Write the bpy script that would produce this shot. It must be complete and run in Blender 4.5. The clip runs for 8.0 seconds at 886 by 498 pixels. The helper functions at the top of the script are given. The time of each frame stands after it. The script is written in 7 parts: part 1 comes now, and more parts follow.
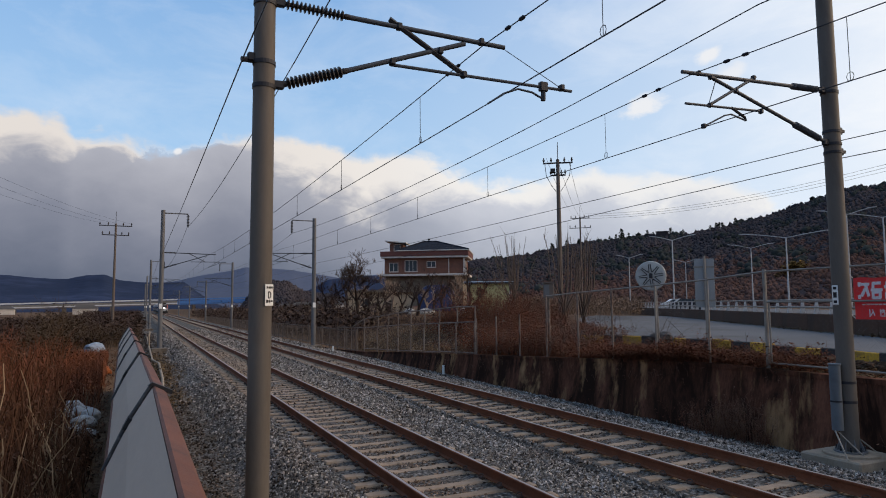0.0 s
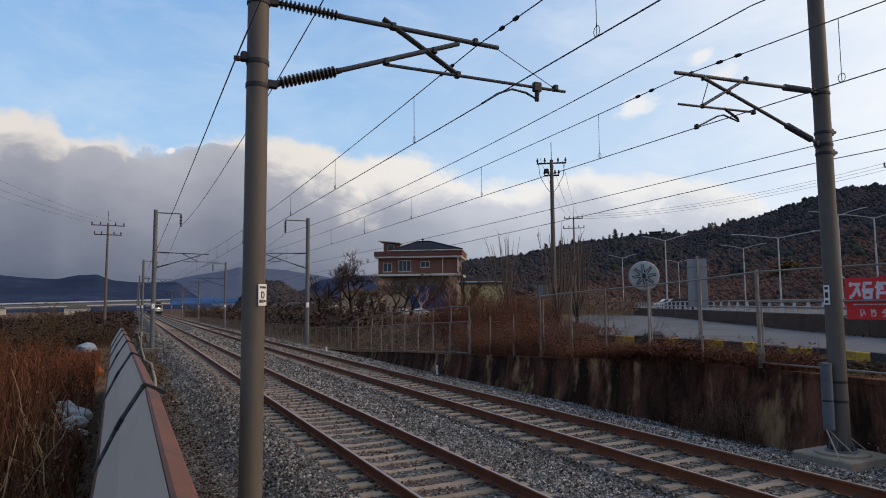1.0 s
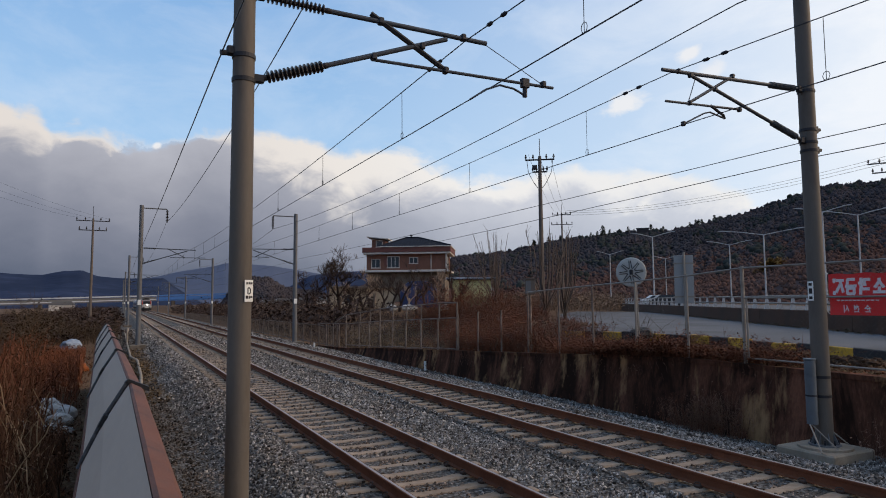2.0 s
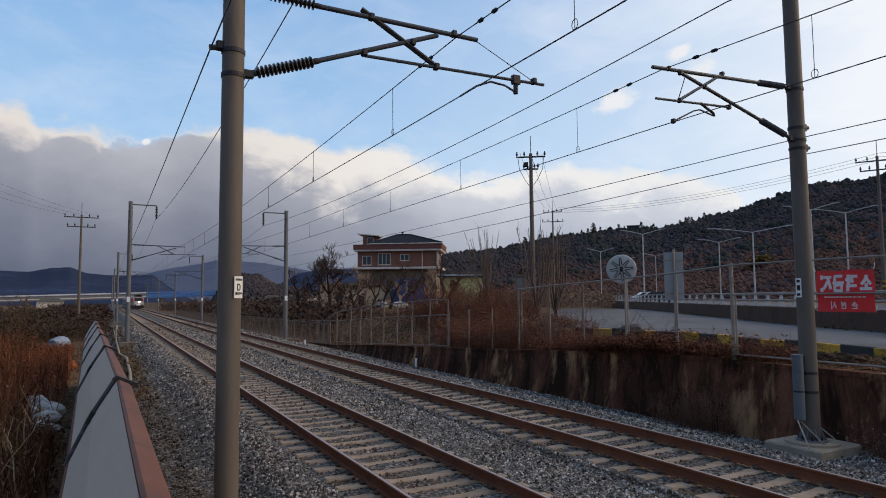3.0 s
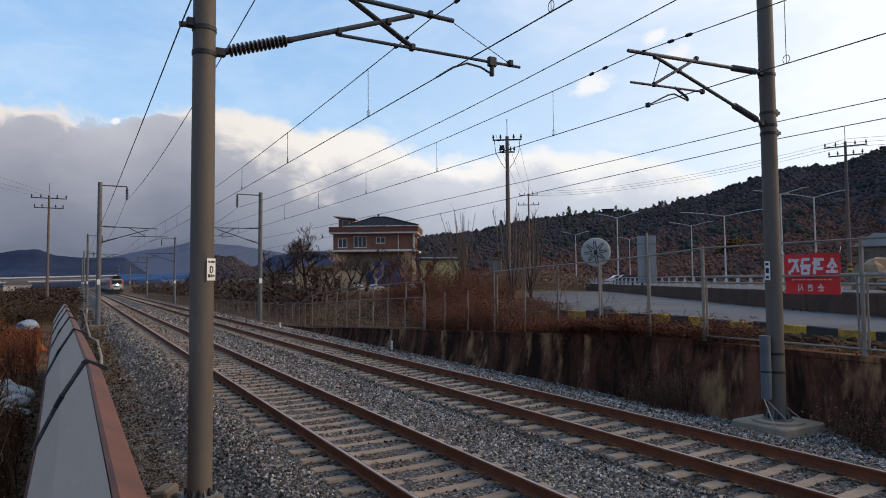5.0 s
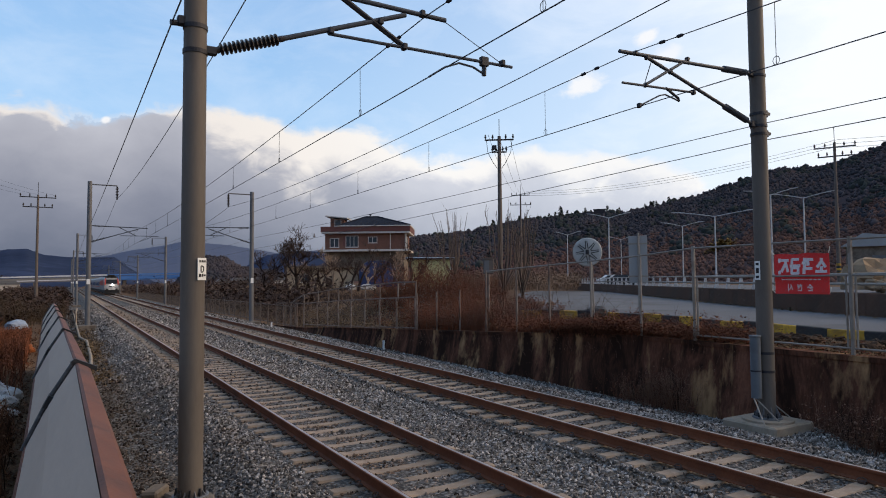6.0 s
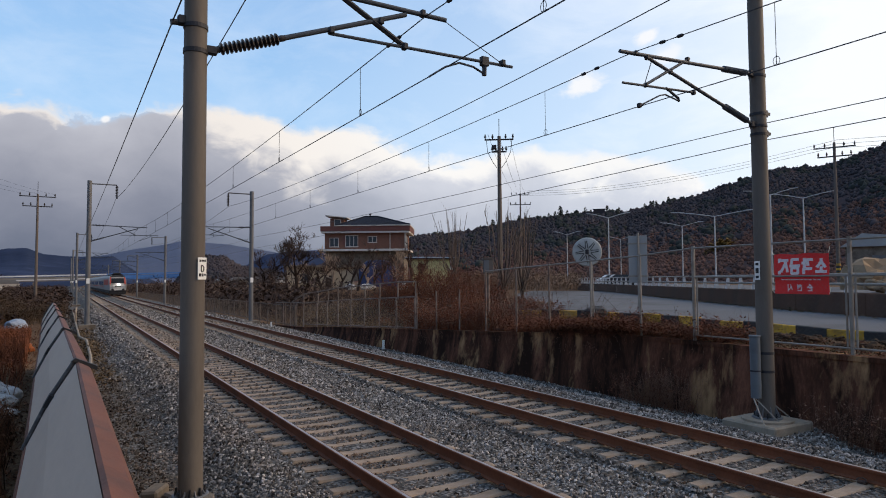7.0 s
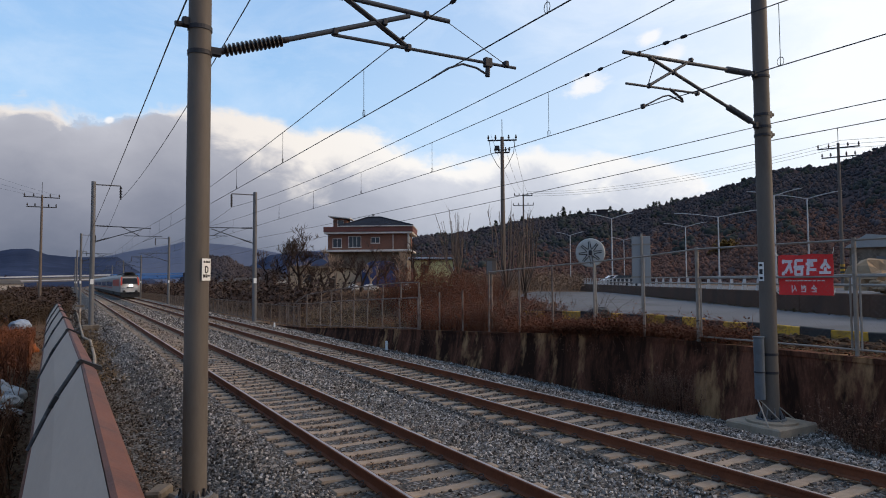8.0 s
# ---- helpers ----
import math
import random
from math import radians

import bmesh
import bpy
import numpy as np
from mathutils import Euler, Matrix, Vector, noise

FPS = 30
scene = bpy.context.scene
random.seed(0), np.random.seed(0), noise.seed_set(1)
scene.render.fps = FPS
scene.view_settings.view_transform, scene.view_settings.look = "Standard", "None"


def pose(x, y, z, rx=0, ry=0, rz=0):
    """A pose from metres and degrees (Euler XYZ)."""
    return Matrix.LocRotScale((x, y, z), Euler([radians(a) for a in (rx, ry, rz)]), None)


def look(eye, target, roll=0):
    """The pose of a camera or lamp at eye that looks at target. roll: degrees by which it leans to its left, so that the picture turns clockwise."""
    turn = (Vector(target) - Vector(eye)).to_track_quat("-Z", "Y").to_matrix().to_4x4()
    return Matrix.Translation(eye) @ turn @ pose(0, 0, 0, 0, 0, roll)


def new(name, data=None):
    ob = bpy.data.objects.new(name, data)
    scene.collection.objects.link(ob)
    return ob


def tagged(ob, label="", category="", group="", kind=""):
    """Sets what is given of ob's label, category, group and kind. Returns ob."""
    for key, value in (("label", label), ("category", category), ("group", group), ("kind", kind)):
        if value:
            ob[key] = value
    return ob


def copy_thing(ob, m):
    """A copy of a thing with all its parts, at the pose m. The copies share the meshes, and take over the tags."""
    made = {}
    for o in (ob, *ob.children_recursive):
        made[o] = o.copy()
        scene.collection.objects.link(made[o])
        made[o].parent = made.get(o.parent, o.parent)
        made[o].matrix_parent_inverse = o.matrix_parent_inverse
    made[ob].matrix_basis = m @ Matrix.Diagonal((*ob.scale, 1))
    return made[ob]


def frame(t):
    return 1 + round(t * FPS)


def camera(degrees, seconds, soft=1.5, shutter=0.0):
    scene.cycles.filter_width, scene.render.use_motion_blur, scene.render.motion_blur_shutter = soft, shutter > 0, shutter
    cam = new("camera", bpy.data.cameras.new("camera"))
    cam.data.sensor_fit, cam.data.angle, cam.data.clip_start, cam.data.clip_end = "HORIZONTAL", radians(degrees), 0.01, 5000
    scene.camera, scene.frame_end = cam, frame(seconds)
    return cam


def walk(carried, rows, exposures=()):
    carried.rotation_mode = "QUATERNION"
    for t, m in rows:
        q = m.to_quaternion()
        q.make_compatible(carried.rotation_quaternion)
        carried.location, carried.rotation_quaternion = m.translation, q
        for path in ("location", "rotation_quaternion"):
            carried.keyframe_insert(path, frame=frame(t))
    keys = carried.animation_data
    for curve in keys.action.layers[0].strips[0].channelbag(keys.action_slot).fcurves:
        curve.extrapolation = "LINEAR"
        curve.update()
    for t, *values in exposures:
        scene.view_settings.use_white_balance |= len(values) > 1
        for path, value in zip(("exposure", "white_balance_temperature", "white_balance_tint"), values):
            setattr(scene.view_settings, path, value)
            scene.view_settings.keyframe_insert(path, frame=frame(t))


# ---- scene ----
cam = camera(68.83, 8.0, soft=1.0)
EYE = (0.0, 0.0, 2.506)
# the eye drifts a little as it turns: seconds, sideways, height
SWAY = [(0.0, -0.008, 2.516), (1.0, -0.007, 2.515), (2.0, 0.006, 2.513), (3.5, 0.019, 2.501), (4.5, 0.025, 2.502), (6.0, 0.027, 2.499), (7.0, 0.021, 2.500), (8.0, 0.013, 2.505)]
TURNS = [
    (0.0, -25.03, 4.93, 0.45), (0.5, -25.14, 4.91, 0.45), (1.0, -25.58, 4.93, 0.45), (1.5, -25.58, 4.92, 0.47),
    (1.7, -25.88, 4.66, 0.47), (2.0, -26.60, 4.58, 0.46), (2.2, -26.90, 4.58, 0.46), (3.3, -27.49, 4.27, 0.46),
    (3.4, -27.59, 4.05, 0.46), (3.5, -27.86, 3.20, 0.47), (4.0, -28.44, 2.79, 0.48), (4.5, -29.03, 2.80, 0.45),
    (4.7, -29.27, 2.79, 0.45), (5.8, -29.96, 2.77, 0.44), (6.0, -30.20, 2.76, 0.43), (6.5, -30.55, 2.72, 0.38),
    (7.0, -30.23, 2.73, 0.37), (7.5, -30.03, 2.77, 0.37), (8.0, -29.97, 2.79, 0.35),
]


def eye_at(t):
    when, side, up = zip(*SWAY)
    return float(np.interp(t, when, side)), EYE[1], float(np.interp(t, when, up))


walk(cam, [(t, pose(*eye_at(t), 90 + pitch, roll, yaw)) for t, yaw, pitch, roll in TURNS],
     [(0.0, -0.01), (2.0, -0.02), (3.4, -0.02), (3.7, 0.04), (4.2, 0.10), (8.0, 0.14)])


# ---------------------------------------------------------------- sky and sun
class Graph:
    """Short hand for node trees: every method returns an output socket."""

    def __init__(self, tree):
        self.tree = tree

    def put(self, socket, value):
        if isinstance(value, bpy.types.NodeSocket):
            self.tree.links.new(value, socket)
        else:
            socket.default_value = value

    def math(self, op, a, b=0.0, c=0.0, clamp=False):
        n = self.tree.nodes.new("ShaderNodeMath")
        n.operation, n.use_clamp = op, clamp
        for i, v in enumerate((a, b, c)):
            self.put(n.inputs[i], v)
        return n.outputs[0]

    def ramp(self, fac, stops, mode="LINEAR"):
        n = self.tree.nodes.new("ShaderNodeValToRGB")
        n.color_ramp.interpolation = mode
        while len(n.color_ramp.elements) < len(stops):
            n.color_ramp.elements.new(0.5)
        for e, (p, c) in zip(n.color_ramp.elements, stops):
            e.position = p
            e.color = (c, c, c, 1) if isinstance(c, float) else (*c, 1)
        self.put(n.inputs[0], fac)
        return n.outputs[0]

    def noise(self, vector, scale, detail=6.0, rough=0.55, distort=0.0):
        n = self.tree.nodes.new("ShaderNodeTexNoise")
        if vector is not None:
            self.put(n.inputs["Vector"], vector)
        for key, v in (("Scale", scale), ("Detail", detail), ("Roughness", rough), ("Distortion", distort)):
            n.inputs[key].default_value = v
        return n.outputs["Fac"]

    def voronoi(self, vector, scale, feature="F1", out="Distance"):
        n = self.tree.nodes.new("ShaderNodeTexVoronoi")
        n.feature = feature
        self.put(n.inputs["Vector"], vector)
        n.inputs["Scale"].default_value = scale
        return n.outputs[out]

    def mix(self, fac, a, b, blend="MIX"):
        n = self.tree.nodes.new("ShaderNodeMix")
        n.data_type, n.blend_type = "RGBA", blend
        self.put(n.inputs[0], fac)
        for s, v in ((n.inputs[6], a), (n.inputs[7], b)):
            self.put(s, (*v, 1) if isinstance(v, tuple) else v)
        return n.outputs[2]

    def xyz(self, x, y, z):
        n = self.tree.nodes.new("ShaderNodeCombineXYZ")
        for s, v in zip(n.inputs, (x, y, z)):
            self.put(s, v)
        return n.outputs[0]

    def split(self, vector):
        n = self.tree.nodes.new("ShaderNodeSeparateXYZ")
        self.put(n.inputs[0], vector)
        return n.outputs

    def coords(self, which="Object"):
        return self.tree.nodes.new("ShaderNodeTexCoord").outputs[which]

    def scaled(self, vector, x, y, z):
        n = self.tree.nodes.new("ShaderNodeMapping")
        self.put(n.inputs[0], vector)
        n.inputs["Scale"].default_value = (x, y, z)
        return n.outputs[0]


SUN_AZ, SUN_EL = 118.0, 12.0          # degrees from +y towards +x, and above the horizon


CLOUD_EDGE = [(0.0908, 0.5256), (0.1172, 0.5381), (0.1395, 0.5262), (0.1516, 0.4775), (0.1749, 0.4857), (0.1962, 0.4732), (0.2187, 0.4503), (0.2535, 0.459), (0.2923, 0.512), (0.3329, 0.5237), (0.375, 0.5091), (0.4119, 0.4882), (0.4368, 0.465), (0.4745, 0.4883), (0.5029, 0.4743), (0.5282, 0.4379), (0.5628, 0.3899), (0.613, 0.3793), (0.6625, 0.4024), (0.6989, 0.4076), (0.728, 0.3714), (0.7795, 0.3717), (0.8175, 0.3531), (0.8586, 0.3171), (0.8822, 0.2391)]
CLOUD_CROWN = [(0.0922, 0.62), (0.1415, 0.55), (0.1557, 0.22), (0.2029, 0.2), (0.2169, 0.03), (0.2811, 0.04), (0.3097, 0.2), (0.3509, 0.5), (0.4118, 0.75), (0.4618, 0.85), (0.5189, 0.6), (0.5506, 0.35), (0.6634, 0.4), (0.7116, 0.4), (0.7809, 0.5), (0.8557, 0.25), (0.8856, 0.0)]


def build_sky():
    world = bpy.data.worlds.new("sky")
    world.use_nodes = True
    scene.world = world
    tree = world.node_tree
    tree.nodes.clear()
    g = Graph(tree)
    sky = tree.nodes.new("ShaderNodeTexSky")
    sky.sky_type, sky.sun_disc = "NISHITA", False
    sky.sun_elevation, sky.sun_rotation = radians(SUN_EL), radians(SUN_AZ)
    sky.air_density, sky.dust_density, sky.ozone_density = 1.0, 0.6, 1.6
    d = g.coords("Generated")
    x, y, z = g.split(d)
    flat = g.math("SQRT", g.math("ADD", g.math("MULTIPLY", x, x), g.math("MULTIPLY", y, y)))
    up = g.math("DIVIDE", z, g.math("MAXIMUM", flat, 0.02))
    az = g.math("ARCTAN2", x, y)
    # cumulus bank: its upper edge and the depth of its sunlit crown over the bearing, roughened by puffs
    turn = g.math("DIVIDE", g.math("ADD", az, 0.3), 1.4)
    plane = g.xyz(az, g.math("MULTIPLY", up, 1.5), 0.0)
    puffs = g.noise(plane, 13.0, 10.0, 0.58, 0.25)
    mass = g.noise(plane, 4.5, 5.0, 0.5)
    east = g.ramp(g.math("DIVIDE", g.math("ADD", az, 0.2), 1.4), [(0.0, 0.0), (0.36, 0.0), (0.80, 1.0)])
    crest = g.math("MULTIPLY", g.ramp(turn, CLOUD_EDGE), 0.5)
    crown = g.math("MULTIPLY", g.ramp(turn, CLOUD_CROWN), 0.1)
    lumps = g.math("ADD", g.math("MULTIPLY", g.math("SUBTRACT", puffs, 0.5), 0.075), g.math("MULTIPLY", g.math("SUBTRACT", mass, 0.5), 0.03))
    depth = g.math("SUBTRACT", g.math("ADD", crest, lumps), up)
    bank = g.ramp(g.math("ADD", g.math("MULTIPLY", depth, 14.0), 0.4), [(0.30, 0.0), (0.62, 1.0)], "EASE")
    billow = g.math("MULTIPLY", g.math("SUBTRACT", g.noise(plane, 19.0, 8.0, 0.55, 0.6), 0.5), 1.5)
    sunk = g.math("ADD", g.math("DIVIDE", depth, g.math("MAXIMUM", crown, 0.002)), billow)
    lit = g.ramp(g.math("MULTIPLY", sunk, 0.5), [(0.22, 1.0), (0.66, 0.0)], "EASE")
    within = g.math("ADD", g.math("MULTIPLY", depth, 4.0), g.math("ADD", 0.1, g.math("MULTIPLY", g.math("SUBTRACT", mass, 0.5), -0.5)))
    thick = g.ramp(within, [(0.05, (0.50, 0.51, 0.57)), (0.30, (0.385, 0.395, 0.455)), (0.62, (0.235, 0.252, 0.318)), (1.0, (0.122, 0.145, 0.205))])
    thick_e = g.ramp(within, [(0.05, (0.80, 0.80, 0.85)), (0.26, (0.62, 0.625, 0.68)), (0.52, (0.44, 0.455, 0.525)), (0.95, (0.25, 0.28, 0.352))])
    bright = g.ramp(g.math("DIVIDE", az, 1.0), [(0.10, 0.0), (0.52, 1.0)])
    cloud = g.mix(bright, thick, thick_e)
    cloud = g.mix(g.math("MULTIPLY", lit, 0.92), cloud, g.mix(bright, (0.82, 0.76, 0.71), (0.94, 0.90, 0.85)))
    # thin high veil, whiter towards the sun
    veil_n = g.noise(g.xyz(g.math("MULTIPLY", az, 1.3), g.math("MULTIPLY", up, 2.6), 4.0), 3.2, 8.0, 0.62, 0.4)
    glow = g.ramp(g.math("DIVIDE", g.math("ADD", az, 0.3), 1.9), [(0.0, 0.0), (0.30, 0.0), (0.55, 0.34), (0.76, 1.0)])
    veil = g.math("ADD", g.math("MULTIPLY", g.ramp(veil_n, [(0.45, 0.0), (0.72, 1.0)]), 0.26), glow, clamp=True)
    base = g.mix(1.0, sky.outputs[0], (0.15, 0.15, 0.15), "MULTIPLY")
    blue = g.mix(0.75, base, (0.20, 0.44, 0.86))
    low = g.ramp(up, [(0.22, 1.0), (0.60, 0.0)])
    blue = g.mix(g.math("MULTIPLY", low, 0.46), blue, (0.60, 0.82, 1.0))
    clear = g.mix(g.math("MULTIPLY", veil, 0.95), blue, (0.92, 0.95, 1.0))
    whole = g.mix(g.math("MULTIPLY", bank, g.math("SUBTRACT", 1.0, g.math("MULTIPLY", east, 0.25))), clear, cloud)
    # small loose puffs above the bank
    for pa, pu, ra, ru, power in ((0.739, 0.291, 0.055, 0.020, 0.8), (0.843, 0.364, 0.022, 0.014, 0.75), (0.873, 0.331, 0.030, 0.022, 0.6), (0.044, 0.225, 0.007, 0.006, 0.8)):
        da = g.math("DIVIDE", g.math("SUBTRACT", az, pa), ra)
        du = g.math("DIVIDE", g.math("SUBTRACT", up, g.math("ADD", pu, g.math("MULTIPLY", g.math("SUBTRACT", az, pa), 0.25))), ru)
        near = g.math("SQRT", g.math("ADD", g.math("MULTIPLY", da, da), g.math("MULTIPLY", du, du)))
        near = g.math("ADD", near, g.math("MULTIPLY", g.math("SUBTRACT", puffs, 0.5), 3.0))
        whole = g.mix(g.math("MULTIPLY", g.ramp(near, [(0.3, 1.0), (1.0, 0.0)], "EASE"), power), whole, (0.93, 0.91, 0.90))
    back = tree.nodes.new("ShaderNodeBackground")
    back.inputs["Strength"].default_value = 1.0
    out = tree.nodes.new("ShaderNodeOutputWorld")
    g.put(back.inputs["Color"], whole)
    g.put(out.inputs["Surface"], back.outputs[0])


build_sky()
sun = new("sun", bpy.data.lights.new("sun", "SUN"))
sun.data.energy, sun.data.angle, sun.data.color = 2.0, radians(40), (1.0, 0.72, 0.46)
a, e = radians(SUN_AZ), radians(SUN_EL + 14)
sun.matrix_world = look((60 * math.sin(a) * math.cos(e), 60 * math.cos(a) * math.cos(e), 60 * math.sin(e)), (0, 0, 0))


# ---------------------------------------------------------------- materials
def mat(name, colour, rough=0.7, metal=0.0, vary=0.25, scale=3.0, fine=40.0, bump=0.3, dirt=None, dirt_at=(0.5, 0.7), stretch=(1, 1, 1), per_object=0.0, island=0.0, dirt_scale=None, spec=0.22, patch=None):
    """A surface with variation at two scales, a stain colour and fine relief."""
    m = bpy.data.materials.new(name)
    m.use_nodes = True
    tree = m.node_tree
    bsdf = tree.nodes["Principled BSDF"]
    g = Graph(tree)
    p = g.scaled(g.coords("Object"), *stretch)
    big = g.noise(p, scale, 5.0, 0.6)
    small = g.noise(p, fine, 4.0, 0.65)
    both = g.math("ADD", g.math("MULTIPLY", big, 0.6), g.math("MULTIPLY", small, 0.4))
    dark = tuple(c * (1 - vary) for c in colour)
    light = tuple(min(1.0, c * (1 + vary)) for c in colour)
    col = g.mix(g.ramp(both, [(0.3, 0.0), (0.7, 1.0)]), dark, light)
    if dirt:
        spots = g.noise(p, dirt_scale or scale * 0.7, 7.0, 0.7, 0.5)
        col = g.mix(g.ramp(spots, [(dirt_at[0], 0.0), (dirt_at[1], 1.0)]), col, dirt)
    if patch:
        bare = g.noise(p, patch[3], 8.0, 0.68, 0.3)
        col = g.mix(g.ramp(bare, [(patch[1], 0.0), (patch[2], 1.0)]), col, patch[0])
    if per_object or island:
        if per_object:
            rnd = tree.nodes.new("ShaderNodeObjectInfo").outputs["Random"]
        else:
            rnd = tree.nodes.new("ShaderNodeNewGeometry").outputs["Random Per Island"]
        k = per_object or island
        col = g.mix(1.0, col, g.ramp(rnd, [(0.0, 1.0 - k), (1.0, 1.0)]), "MULTIPLY")
    g.put(bsdf.inputs["Base Color"], col)
    g.put(bsdf.inputs["Roughness"], g.math("ADD", rough - 0.08, g.math("MULTIPLY", small, 0.16)))
    bsdf.inputs["Metallic"].default_value = metal
    bsdf.inputs["Specular IOR Level"].default_value = spec
    if bump:
        b = tree.nodes.new("ShaderNodeBump")
        b.inputs["Strength"].default_value, b.inputs["Distance"].default_value = bump, 0.02
        g.put(b.inputs["Height"], both)
        g.put(bsdf.inputs["Normal"], b.outputs[0])
    return m


def glow(name, colour, strength):
    m = bpy.data.materials.new(name)
    m.use_nodes = True
    b = m.node_tree.nodes["Principled BSDF"]
    b.inputs["Base Color"].default_value = (*colour, 1)
    b.inputs["Emission Color"].default_value = (*colour, 1)
    b.inputs["Emission Strength"].default_value = strength
    return m


def glass(name, tint=(0.04, 0.05, 0.06)):
    m = bpy.data.materials.new(name)
    m.use_nodes = True
    b = m.node_tree.nodes["Principled BSDF"]
    b.inputs["Base Color"].default_value = (*tint, 1)
    b.inputs["Roughness"].default_value = 0.06
    b.inputs["Specular IOR Level"].default_value = 0.6
    return m


